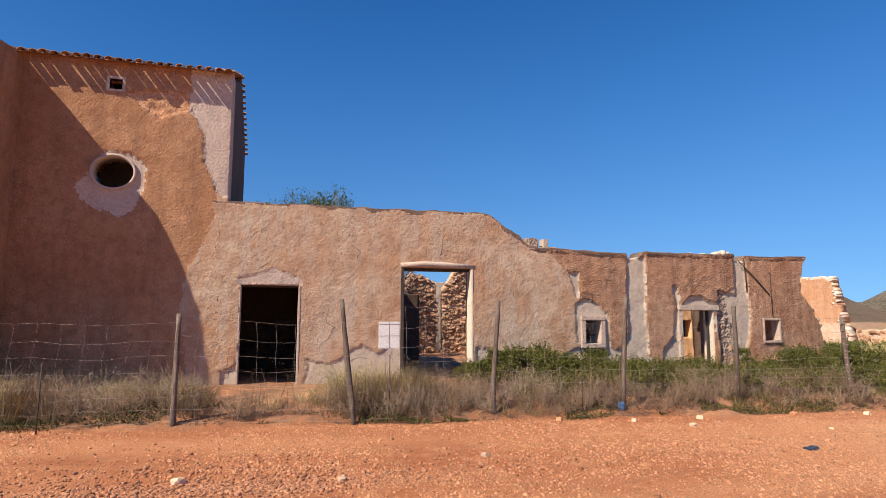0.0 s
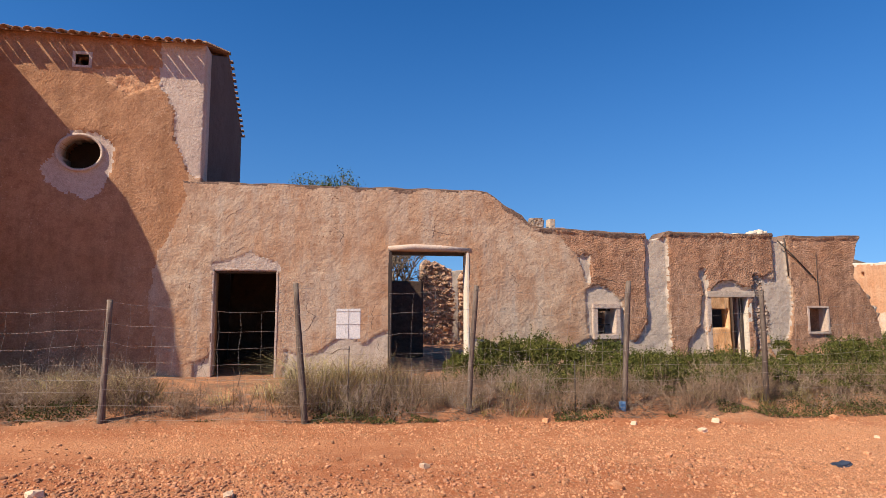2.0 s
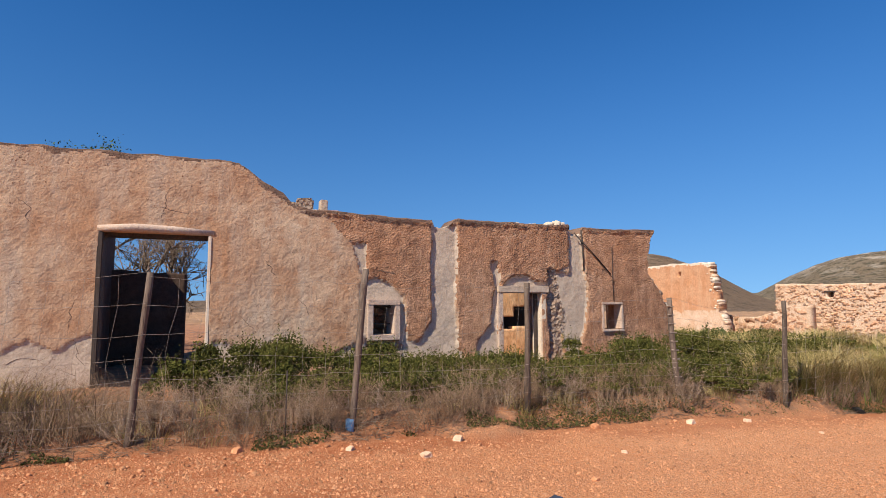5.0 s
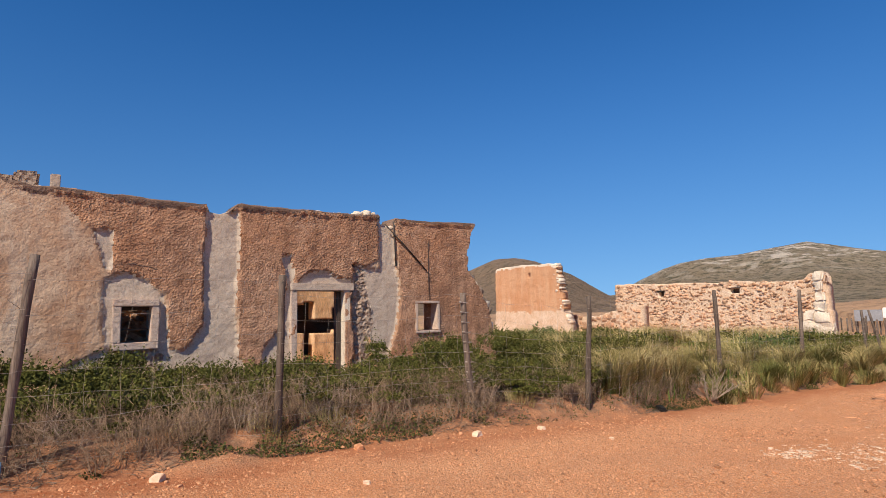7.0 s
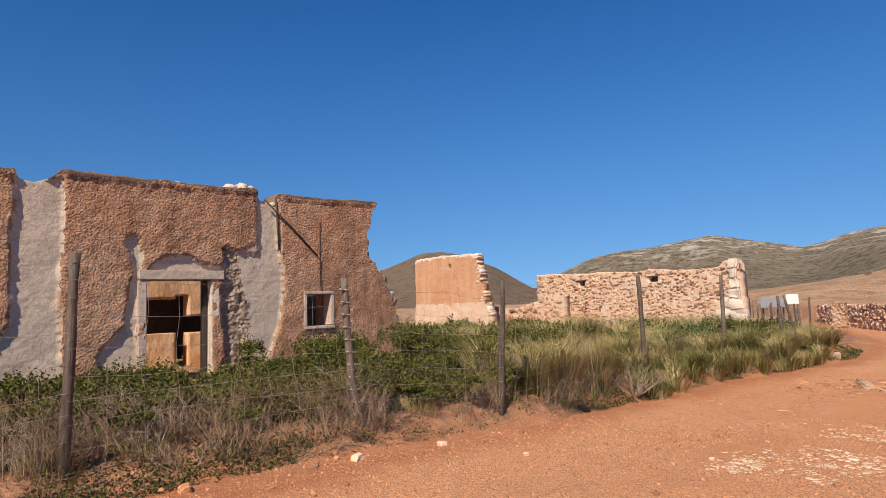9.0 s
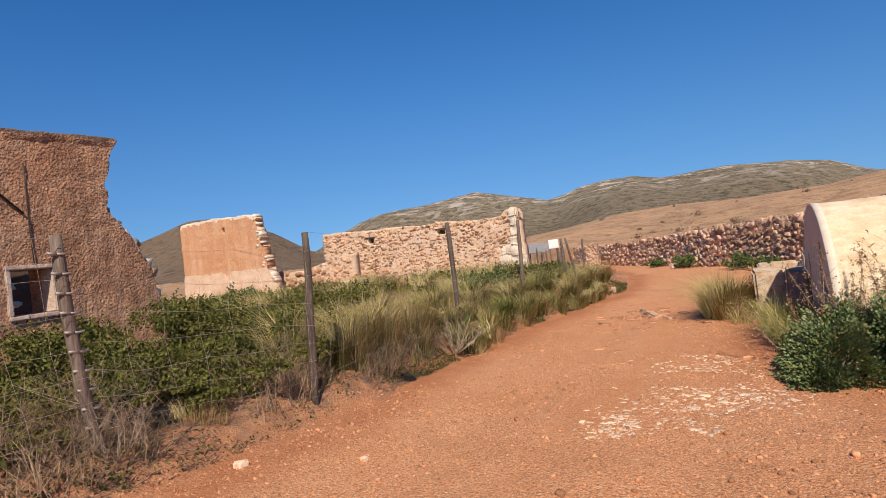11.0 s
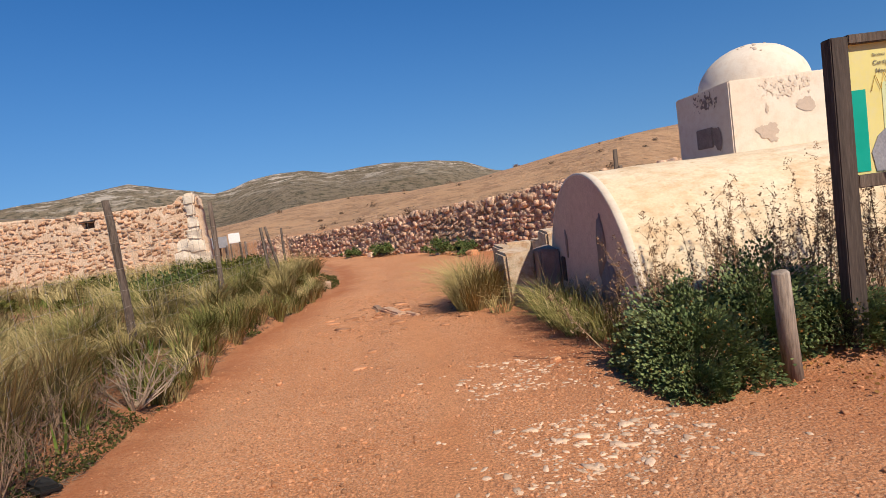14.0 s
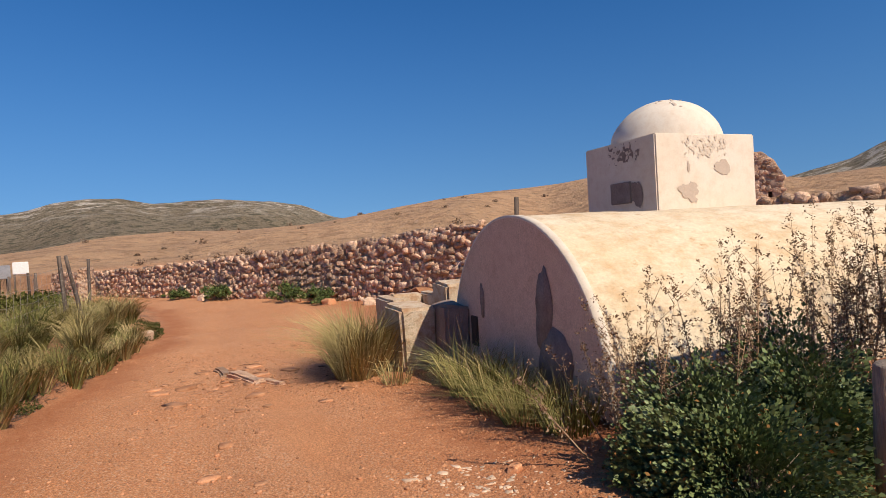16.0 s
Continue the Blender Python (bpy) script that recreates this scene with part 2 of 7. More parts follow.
M_REDSTONE = mat("red_crushed_stone", (0.33, 0.13, 0.065), (0.46, 0.215, 0.115), (0.58, 0.36, 0.23), 6, 25, 0.35, 0.95, 0.3, 80, 0.004, island=0.4)
M_PALEST = mat("pale_limestone", (0.63, 0.43, 0.285), (0.74, 0.55, 0.40), (0.50, 0.28, 0.16), 6, 25, 0.45, 0.95, 0.4, 60, 0.006, island=0.25)


# ---- mesh helpers ----
def mesh(name, V, F, mats=None, mi=None, parent=None, smooth=False):
    V = np.asarray(V, dtype=np.float64).reshape(-1, 3)
    parts = F if isinstance(F, list) and len(F) and isinstance(F[0], np.ndarray) else [np.asarray(F)]
    parts = [p for p in parts if len(p)]
    me = bpy.data.meshes.new(name)
    me.vertices.add(len(V))
    me.vertices.foreach_set("co", V.ravel())
    loops = np.concatenate([p.ravel() for p in parts]).astype(np.int32)
    sizes = np.concatenate([np.full(len(p), p.shape[1]) for p in parts]).astype(np.int32)
    me.loops.add(len(loops))
    me.loops.foreach_set("vertex_index", loops)
    me.polygons.add(len(sizes))
    me.polygons.foreach_set("loop_start", np.concatenate([[0], np.cumsum(sizes)[:-1]]).astype(np.int32))
    for k in (mats if isinstance(mats, (list, tuple)) else [mats]):
        me.materials.append(k)
    if mi is not None:
        me.polygons.foreach_set("material_index", np.asarray(mi, dtype=np.int32))
    if smooth:
        me.polygons.foreach_set("use_smooth", np.ones(len(sizes), dtype=bool))
    me.update(calc_edges=True)
    ob = new(name, me)
    ob.parent = parent
    return ob


def part(name, bm, material, parent=None, label="", smooth=False):
    me = bpy.data.meshes.new(name)
    bm.to_mesh(me)
    bm.free()
    me.materials.append(material)
    if smooth:
        me.polygons.foreach_set("use_smooth", np.ones(len(me.polygons), dtype=bool))
    ob = new(name, me)
    ob.parent = parent
    if label:
        ob["label"] = label
    return ob


def box(x0, y0, z0, x1, y1, z1, bevel=0.0, jitter=0.0, cuts=0):
    bm = bmesh.new()
    bmesh.ops.create_cube(bm, size=1)
    for v in bm.verts:
        v.co = ((x0 + x1) / 2 + v.co.x * (x1 - x0), (y0 + y1) / 2 + v.co.y * (y1 - y0), (z0 + z1) / 2 + v.co.z * (z1 - z0))
    if bevel:
        bmesh.ops.bevel(bm, geom=bm.edges[:], offset=bevel, segments=2, affect="EDGES")
    if cuts:
        bmesh.ops.subdivide_edges(bm, edges=bm.edges[:], cuts=cuts, use_grid_fill=True)
    if jitter:
        for v in bm.verts:
            v.co += noise.noise_vector(v.co * 2.3) * jitter
    return bm


def tube(points, radii, sides=8, cap=True):
    """A tube of changing thickness along a line of points."""
    P = np.array(points, dtype=float)
    n = len(P)
    T = np.gradient(P, axis=0)
    T /= np.linalg.norm(T, axis=1, keepdims=True) + 1e-9
    up = np.where(np.abs(T[:, 2:3]) > 0.9, np.array([[1.0, 0, 0]]), np.array([[0, 0, 1.0]]))
    A = np.cross(T, up)
    A /= np.linalg.norm(A, axis=1, keepdims=True)
    B = np.cross(T, A)
    a = np.linspace(0, 2 * np.pi, sides, endpoint=False)
    r = np.broadcast_to(np.asarray(radii, dtype=float), (n,))[:, None, None]
    V = P[:, None] + r * (np.cos(a)[None, :, None] * A[:, None] + np.sin(a)[None, :, None] * B[:, None])
    i, j = np.meshgrid(np.arange(n - 1), np.arange(sides), indexing="ij")
    k = (j + 1) % sides
    F = np.stack([i * sides + j, i * sides + k, (i + 1) * sides + k, (i + 1) * sides + j], -1).reshape(-1, 4)
    V = V.reshape(-1, 3)
    if cap:
        V = np.vstack([V, P[:1], P[-1:]])
        s = np.arange(sides)
        e = (s + 1) % sides
        c0 = np.stack([s * 0 + n * sides, e, s, s], -1)[:, :3]
        c1 = np.stack([s * 0 + n * sides + 1, (n - 1) * sides + s, (n - 1) * sides + e], -1)
        return V, [F, np.vstack([c0, c1])]
    return V, [F]


def join(items):
    """Joins (V, [faces]) pairs into one."""
    Vs, by, off = [], {}, 0
    for V, F in items:
        for f in F:
            by.setdefault(f.shape[1], []).append(f + off)
        Vs.append(V)
        off += len(V)
    return np.vstack(Vs), [np.vstack(f) for f in by.values()]


def wob(x, z, s=1.0, seed=0.0):
    """Smooth noise of two coordinates, about -1 to 1, over arrays."""
    x, z = np.asarray(x, float) * s + seed * 7.13, np.asarray(z, float) * s + seed * 3.71
    xi, zi = np.floor(x).astype(np.int64), np.floor(z).astype(np.int64)
    fx, fz = x - xi, z - zi
    fx, fz = fx * fx * (3 - 2 * fx), fz * fz * (3 - 2 * fz)

    def h(a, b):
        n = (a * 374761393 + b * 668265263) & 0x7FFFFFFF
        n = ((n ^ (n >> 13)) * 1274126177) & 0x7FFFFFFF
        return ((n ^ (n >> 16)) & 0xFFFF) / 32767.5 - 1
    return (h(xi, zi) * (1 - fx) + h(xi + 1, zi) * fx) * (1 - fz) + (h(xi, zi + 1) * (1 - fx) + h(xi + 1, zi + 1) * fx) * fz


def fbm(x, z, s=1.0, seed=0.0, n=4):
    return sum(wob(x, z, s * 2 ** k, seed + k * 11) * 0.5 ** k for k in range(n))


def smooth(a, b, x):
    t = np.clip((np.asarray(x, float) - a) / (b - a), 0, 1)
    return t * t * (3 - 2 * t)


# ---- the lie of the land ----
WALL_P, WALL_D, WALL_N = np.array([30.4, 3.3]), np.array([0.857, 0.515]), np.array([0.515, -0.857])


def road_z(x):
    return np.interp(x, [-40, -5, 0, 4, 9, 12.5, 15, 18, 22, 30, 46, 120], [0.15, -0.05, -0.13, -0.2, -0.31, -0.44, -0.6, -0.72, -0.76, -0.78, -1.0, -1.6])


def road_left(x):
    return np.interp(x, [-20, -4, 0, 4, 9, 13, 17, 20, 22, 27, 34, 60], [9.6, 9.6, 9.5, 9.45, 9.3, 9.35, 9.6, 9.55, 9.3, 8.6, 9.6, 20])


def wall_top(u):
    return np.interp(u, [-16, -3, 1.3, 4, 7, 10, 18, 40], [1.55, 1.3, 1.02, 0.92, 0.8, 0.6, 0.3, 0.0])


def ground_z(x, y):
    x, y = np.asarray(x, float), np.asarray(y, float)
    z = road_z(x) + 0.03 * fbm(x, y, 0.35, 2) + 0.012 * fbm(x, y, 1.7, 5, 3)
    z = z - 0.035 * np.exp(-((y - 6.6 + 0.05 * x) / 0.35) ** 2) - 0.035 * np.exp(-((y - 8.1 + 0.02 * x) / 0.35) ** 2)
    edge = road_left(x) + 0.22 * fbm(x, y, 0.9, 9, 3)
    out = y - edge
    near = np.exp(-((x - 14) / 30.0) ** 2)
    rise = np.interp(x, [-20, 0, 5, 10, 15, 18, 26, 40], [0.12, 0.16, 0.22, 0.27, 0.34, 0.34, 0.25, 0.1])
    z = z + smooth(0.0, 0.7, out) * rise + smooth(1.2, 4.5, out) * np.interp(x, [-5, 3, 9, 16, 30], [0.0, 0.12, 0.2, 0.3, 0.35]) * near
    z = z + 0.05 * smooth(0.1, 0.6, out) * fbm(x, y, 1.3, 21, 3)
    right = np.interp(x, [-10, 8, 12, 16, 20, 23, 30], [-6, -4, 1.5, 4.9, 4.9, 3.0, 1.0]) - y
    z = z + smooth(0.0, 1.2, right) * np.interp(x, [8, 14, 20, 30], [0.1, 0.15, 0.2, 0.2])
    s = (x - WALL_P[0]) * WALL_N[0] + (y - WALL_P[1]) * WALL_N[1]
    u = (x - WALL_P[0]) * WALL_D[0] + (y - WALL_P[1]) * WALL_D[1]
    back = smooth(0.05, 0.5, s) * smooth(-19, -15, u)
    z = z * (1 - back) + back * (wall_top(u) - 0.12 + 0.03 * np.clip(s, 0, 30))
    return z


CX, CY = 9.0, 6.0


def layer(r, az, azs, els, dist, w0, w1, seed, rough):
    el = np.interp(az, azs, els)
    d = dist * (1 + 0.10 * wob(az * 0.11, az * 0, 1.0, seed))
    h = np.tan(np.radians(el)) * d + 1.0
    shape = np.where(r < d, smooth(d - w0, d, r) ** 1.25, 1 - 0.7 * smooth(d, d + w1, r))
    h = h * shape
    x, y = r * np.cos(np.radians(az)), r * np.sin(np.radians(az))
    return h * (1 + rough * fbm(x, y, 6.0 / dist, seed, 6) * np.clip(1.2 - shape, 0.12, 1)), shape * (h > 0.5)


def terrain(x, y):
    dx, dy = x - 12.5, y - 7.0
    r, az = np.hypot(dx, dy), np.degrees(np.arctan2(dy, dx))
    z = ground_z(x, y)
    far = smooth(60, 200, r)
    z = z * (1 - far) - 1.0 * far
    h1, m1 = layer(r, az, [-180, -120, -90, -70, -60, -52, -47, -35, -26, -20, -16.5, -13, -8, -2, 4, 9, 14, 20, 26, 40], [0, 0.5, 2.0, 2.8, 2.6, 2.4, 3.6, 4.55, 3.95, 3.3, 2.9, 2.4, 1.75, 1.5, 1.75, 1.5, 0.8, 0.35, 0, 0], 120, 85, 150, 3, 0.07)
    h2, m2 = layer(r, az, [-180, -95, -75, -66, -60, -58, -56, -52, -47, -30, -16, -12, -10.4, -9, -7.3, -4.6, -2, 0.2, 3, 5.5, 8, 10.5, 12.8, 15, 16.3, 19.3, 21, 23, 25.5, 28, 30.5, 33, 34.7, 36.5, 39, 44, 60, 90, 120, 180],
                   [0, 1, 6, 6.5, 5.6, 5.1, 4.2, 3.3, 2.2, 1.5, 1.9, 2.2, 2.5, 3.0, 3.65, 4.25, 4.5, 4.55, 4.35, 4.2, 4.6, 4.45, 4.15, 3.5, 3.3, 4.05, 4.4, 4.75, 4.4, 4.1, 4.1, 3.9, 3.4, 2.6, 1.3, 0.8, 0.6, 0.5, 0.2, 0], 950, 720, 800, 8, 0.28)
    h3, m3 = layer(r, az, [30, 38, 39.8, 43, 46.5, 48.5, 50.4, 54.4, 60, 70, 90, 110, 130], [0, 0.6, 1.45, 3.3, 4.6, 4.9, 4.8, 3.5, 2.4, 1.6, 1.0, 0.5, 0], 480, 330, 400, 14, 0.22)
    hills = np.maximum.reduce([h1, h2, h3])
    mount = np.where(np.maximum(h2, h3) > h1 + 0.3, 1.0, 0.0) * (r > 150)
    return z + np.maximum(hills, 0) * smooth(45, 75, r), mount, np.clip(smooth(30, 60, r), 0, 1), (h3 > h2) * 1.0


def lane_at(x, y):
    """How far the fine swept sand of the wheel lane lies bare, 0 to 1."""
    mid = np.interp(x, [4, 9, 13.3, 15, 17.2, 20.5], [7.3, 7.2, 7.0, 6.85, 6.75, 7.0])
    half = np.interp(x, [12, 14, 17, 21], [0.1, 0.36, 0.4, 0.25])
    return smooth(0, 0.3, half + 0.15 * fbm(x, y, 1.2, 66, 3) - np.abs(y - mid)) * smooth(10.5, 13, x) * (1 - smooth(20, 22.5, x))


def build_ground():
    rr = np.concatenate([np.arange(0.05, 26, 0.16), 26 * 1.032 ** np.arange(0, 160)])
    rr = rr[rr < 3600]
    aa = np.concatenate([np.arange(-75, 60, 0.28), np.arange(60, 285, 0.9)])
    R, A = np.meshgrid(rr, np.radians(aa), indexing="ij")
    x, y = CX + R * np.cos(A), CY + R * np.sin(A)
    z, mount, field, brown = terrain(x, y)
    n, k = R.shape
    i, j = np.meshgrid(np.arange(n - 1), np.arange(k), indexing="ij")
    j2 = (j + 1) % k
    F = np.stack([i * k + j, (i + 1) * k + j, (i + 1) * k + j2, i * k + j2], -1).reshape(-1, 4)
    ob = mesh("ground", np.stack([x, y, z], -1), F, ground_material(), smooth=True)
    edge = road_left(x) + 0.22 * fbm(x, y, 0.9, 9, 3)
    verge = smooth(-0.15, 0.5, y - edge) * (1 - field)
    right = np.interp(x, [-10, 8, 12, 16, 20, 23, 30], [-6, -4, 1.2, 4.9, 4.9, 3.0, 1.0]) - y
    verge = np.maximum(verge, smooth(0.2, 1.0, right) * (1 - field))
    red = 0.9 * np.exp(-((x - 17.8) / 2.2) ** 2 - ((y - 5.2) / 0.9) ** 2) + 0.6 * smooth(0.3, 1.6, 5.6 - y) * smooth(11, 13, x) + 0.8 * smooth(-0.9, -0.1, y - edge) * (1 - verge) + (0.85 + 0.4 * fbm(x * 0.35, y * 2.2, 0.8, 77, 4)) * (1 - smooth(3.5, 10.5, x)) * (1 - verge)
    lane = lane_at(x, y)
    for name, v in (("lane", lane), ("mount", mount), ("field", field), ("verge", verge), ("red", np.clip(red, 0, 1)), ("brown", brown)):
        at = ob.data.attributes.new(name, "FLOAT", "POINT")
        at.data.foreach_set("value", np.asarray(v, dtype=np.float32).ravel())
    tagged(ob, "orange-red dirt track and dry land rising to rocky hills", "ground", kind="structure")


def ground_material():
    m = mat("dry_orange_earth", (0.565, 0.243, 0.105), (0.62, 0.297, 0.145), (0.475, 0.175, 0.07), 0.6, 7.0, 0.5, 0.97, 0.9, 34, 0.03, speck=0.5, sscale=60, fine=(52, 0.28, 0.012))
    nt = m.node_tree
    n, ln = nt.nodes, nt.links.new
    bs = n["Principled BSDF"]
    col = bs.inputs["Base Color"].links[0].from_socket
    tc = n.new("ShaderNodeTexCoord")

    def attr(name):
        a = n.new("ShaderNodeAttribute")
        a.attribute_name = name
        return a.outputs["Fac"]

    def nz(scale, lo, hi, detail=8):
        k = n.new("ShaderNodeTexNoise")
        k.inputs["Scale"].default_value, k.inputs["Detail"].default_value, k.inputs["Roughness"].default_value = scale, detail, 0.65
        ln(tc.outputs["Object"], k.inputs["Vector"])
        r = n.new("ShaderNodeMapRange")
        r.inputs[1].default_value, r.inputs[2].default_value = lo, hi
        ln(k.outputs[0], r.inputs[0])
        return r.outputs[0]

    def mul(a, b):
        k = n.new("ShaderNodeMath")
        k.operation = "MULTIPLY"
        for s, v in zip(k.inputs, (a, b)):
            if isinstance(v, (int, float)):
                s.default_value = v
            else:
                ln(v, s)
        return k.outputs[0]

    def inv(a):
        k = n.new("ShaderNodeMath")
        k.operation = "SUBTRACT"
        k.inputs[0].default_value = 1.0
        ln(a, k.inputs[1])
        return k.outputs[0]

    def mix(f, a, b):
        k = n.new("ShaderNodeMix")
        k.data_type = "RGBA"
        ln(f, k.inputs[0])
        for s, v in ((k.inputs[6], a), (k.inputs[7], b)):
            if isinstance(v, tuple):
                s.default_value = (*v, 1)
            else:
                ln(v, s)
        return k.outputs[2]

    col = mix(mul(mul(nz(52, 0.54, 0.60), 0.75), inv(attr("lane"))), col, (0.72, 0.46, 0.29))
    col = mix(mul(mul(nz(44, 0.55, 0.61), 0.6), inv(attr("lane"))), col, (0.25, 0.095, 0.045))
    col = mix(mul(attr("red"), nz(2.5, 0.2, 0.5)), col, mix(nz(14, 0.4, 0.6), (0.36, 0.115, 0.045), (0.42, 0.165, 0.075)))
    col = mix(mul(attr("verge"), nz(3.0, 0.3, 0.6)), col, mix(nz(9, 0.4, 0.6), (0.28, 0.12, 0.065), (0.21, 0.135, 0.09)))
    land = mix(nz(0.06, 0.4, 0.62), (0.60, 0.355, 0.195), (0.49, 0.295, 0.165))
    land = mix(mul(nz(0.35, 0.50, 0.58), 0.7), land, (0.33, 0.185, 0.10))
    land = mix(mul(nz(1.6, 0.53, 0.6), 0.5), land, (0.60, 0.40, 0.25))
    land = mix(mul(nz(0.9, 0.6, 0.66), 0.8), land, (0.14, 0.10, 0.055))
    col = mix(attr("field"), col, land)
    rock = mix(nz(0.010, 0.36, 0.6), (0.285, 0.215, 0.135), (0.365, 0.285, 0.19))
    rock = mix(mul(nz(0.14, 0.52, 0.58), 0.75), rock, (0.085, 0.08, 0.045))
    # pale ledges follow the height
    sep, geo = n.new("ShaderNodeSeparateXYZ"), n.new("ShaderNodeMapping")
    geo.inputs["Scale"].default_value = (0.05, 0.05, 0.16)
    ln(tc.outputs["Object"], geo.inputs[0])
    band = n.new("ShaderNodeTexNoise")
    band.inputs["Scale"].default_value, band.inputs["Detail"].default_value = 1.0, 12
    ln(geo.outputs[0], band.inputs["Vector"])
    br = n.new("ShaderNodeMapRange")
    br.inputs[1].default_value, br.inputs[2].default_value = 0.49, 0.535
    ln(band.outputs[0], br.inputs[0])
    ln(tc.outputs["Object"], sep.inputs[0])
    hi = n.new("ShaderNodeMapRange")
    hi.inputs[1].default_value, hi.inputs[2].default_value = 24, 56
    ln(sep.outputs[2], hi.inputs[0])
    rock = mix(mul(mul(mul(br.outputs[0], hi.outputs[0]), nz(0.03, 0.42, 0.54)), 1.0), rock, (0.76, 0.65, 0.53))
    rock = mix(mul(attr("brown"), 0.8), rock, (0.31, 0.205, 0.13))
    rock = mix(mul(nz(0.22, 0.54, 0.6), 0.6), rock, (0.10, 0.085, 0.05))
    col = mix(attr("mount"), col, rock)
    crag = n.new("ShaderNodeBump")
    crag.inputs["Distance"].default_value = 22
    ln(mul(attr("mount"), 1.0), crag.inputs["Strength"])
    ln(nz(0.035, 0.0, 1.0, 12), crag.inputs["Height"])
    old = bs.inputs["Normal"].links[0].from_socket
    ln(old, crag.inputs["Normal"])
    rut = n.new("ShaderNodeBump")
    rut.inputs["Distance"].default_value = 1.6
    ln(mul(attr("field"), 0.9), rut.inputs["Strength"])
    ln(nz(0.5, 0.0, 1.0, 10), rut.inputs["Height"])
    ln(crag.outputs[0], rut.inputs["Normal"])
    ln(rut.outputs[0], bs.inputs["Normal"])
    ln(col, bs.inputs["Base Color"])
    return m


build_ground()


# ---- walls as relief panels ----
def inpoly(X, Z, poly, wobble=0.06, seed=0):
    X, Z = X + wobble * fbm(X, Z, 2.2, seed + 1, 4), Z + wobble * fbm(X, Z, 2.2, seed + 31, 4)
    inside = np.zeros(X.shape, bool)
    for (ax, az), (bx, bz) in zip(poly, poly[1:] + poly[:1]):
        hit = ((az > Z) != (bz > Z)) & (X < (bx - ax) * (Z - az) / ((bz - az) or 1e-9) + ax)
        inside ^= hit
    return inside


def lines(a, b, step, marks):
    marks = sorted({a, b, *[m for m in marks if a < m < b]})
    out = [np.linspace(p, q, max(2, int(round((q - p) / step)) + 1))[:-1] for p, q in zip(marks, marks[1:])]
    return np.concatenate(out + [[b]])


def panel(name, x0, x1, z0, z1, top, paint, mats, thick=0.5, step=0.05, openings=(), rounds=(), left=None, right=None, parent=None):
    """A wall that fronts on local -y: a relief face, a plain back, and the thickness between them at every edge."""
    xs = lines(x0, x1, step, [e for o in openings for e in (o[0], o[2])])
    zs = lines(z0, z1, step, [e for o in openings for e in (o[1], o[3])])
    X, Z = np.meshgrid(xs, zs, indexing="ij")
    tops = top(xs)
    cx, cz = (xs[:-1] + xs[1:]) / 2, (zs[:-1] + zs[1:]) / 2
    CXs, CZs = np.meshgrid(cx, cz, indexing="ij")
    keep = zs[None, :-1] < np.maximum(tops[:-1], tops[1:])[:, None] - 0.004
    for a, b, c, d in openings:
        keep &= ~((CXs > a) & (CXs < c) & (CZs > b) & (CZs < d))
    for a, b, rx, rz in rounds:
        keep &= ((CXs - a) / rx) ** 2 + ((CZs - b) / rz) ** 2 > 1
    Z = np.minimum(Z, tops[:, None])
    if right is not None:
        lim = right(Z)
        keep &= CXs < right(CZs) + step
        X = np.minimum(X, lim)
    if left is not None:
        lim = left(Z)
        keep &= CXs > left(CZs) - step
        X = np.maximum(X, lim)
    jx, jz = np.random.default_rng(3).uniform(-0.36, 0.36, (2, *X.shape)) * step
    hold_x = np.isin(np.round(xs, 5), np.round([x0, x1, *[e for o in openings for e in (o[0], o[2])]], 5))[:, None]
    hold_z = np.isin(np.round(zs, 5), np.round([z0, *[e for o in openings for e in (o[1], o[3])]], 5))[None, :]
    lim_z = Z < tops[:, None] - step
    X = np.where(hold_x | ~lim_z, X, X + jx)
    Z = np.where(hold_z | ~lim_z, Z, Z + jz)
    _, relief = paint(X, Z)
    idx, _ = paint(CXs, CZs)
    nx, nz = X.shape
    front = np.stack([X, -relief, Z], -1).reshape(-1, 3)
    back = np.stack([X, np.full(X.shape, thick), Z], -1).reshape(-1, 3)
    off = nx * nz
    i, j = np.nonzero(keep)
    q = np.stack([i * nz + j, (i + 1) * nz + j, (i + 1) * nz + j + 1, i * nz + j + 1], -1)
    faces, mi = [q, q[:, ::-1] + off], [idx[i, j], idx[i, j]]
    K = np.pad(keep, 1)
    for di, dj, a, b in ((-1, 0, 0, 3), (1, 0, 2, 1), (0, -1, 1, 0), (0, 1, 3, 2)):
        e = ~K[i + 1 + di, j + 1 + dj]
        s = q[e]
        faces.append(np.stack([s[:, b], s[:, a], s[:, a] + off, s[:, b] + off], -1)[:, ::-1])
        mi.append(idx[i, j][e])
    return mesh(name, np.vstack([front, back]), [np.vstack(faces)], mats, np.concatenate(mi), parent)


FY = 13.43
FMATS = [M_PINK, M_CAST, M_CEMENT, M_RUBBLE, M_PALE, M_DARKTOP, M_TOWER, M_RAW]


def house_top(x):
    base = np.interp(x, [-1.6, 4.53, 4.6, 4.93, 5.05, 5.33, 5.5, 5.6, 8.28, 8.32, 8.5, 8.7, 8.78, 8.86, 11.0, 11.6, 11.66, 11.9, 11.98, 14.2],
                     [4.0, 4.02, 3.95, 3.72, 3.66, 3.5, 3.28, 3.24, 3.15, 3.02, 2.98, 3.06, 3.17, 3.2, 3.2, 3.24, 3.04, 3.0, 3.18, 3.2])
    return base + 0.018 * fbm(x, x * 0, 3.0, 4) + 0.03 * np.maximum(0, wob(x, x * 0, 2.3, 8)) * (x > 4.6)


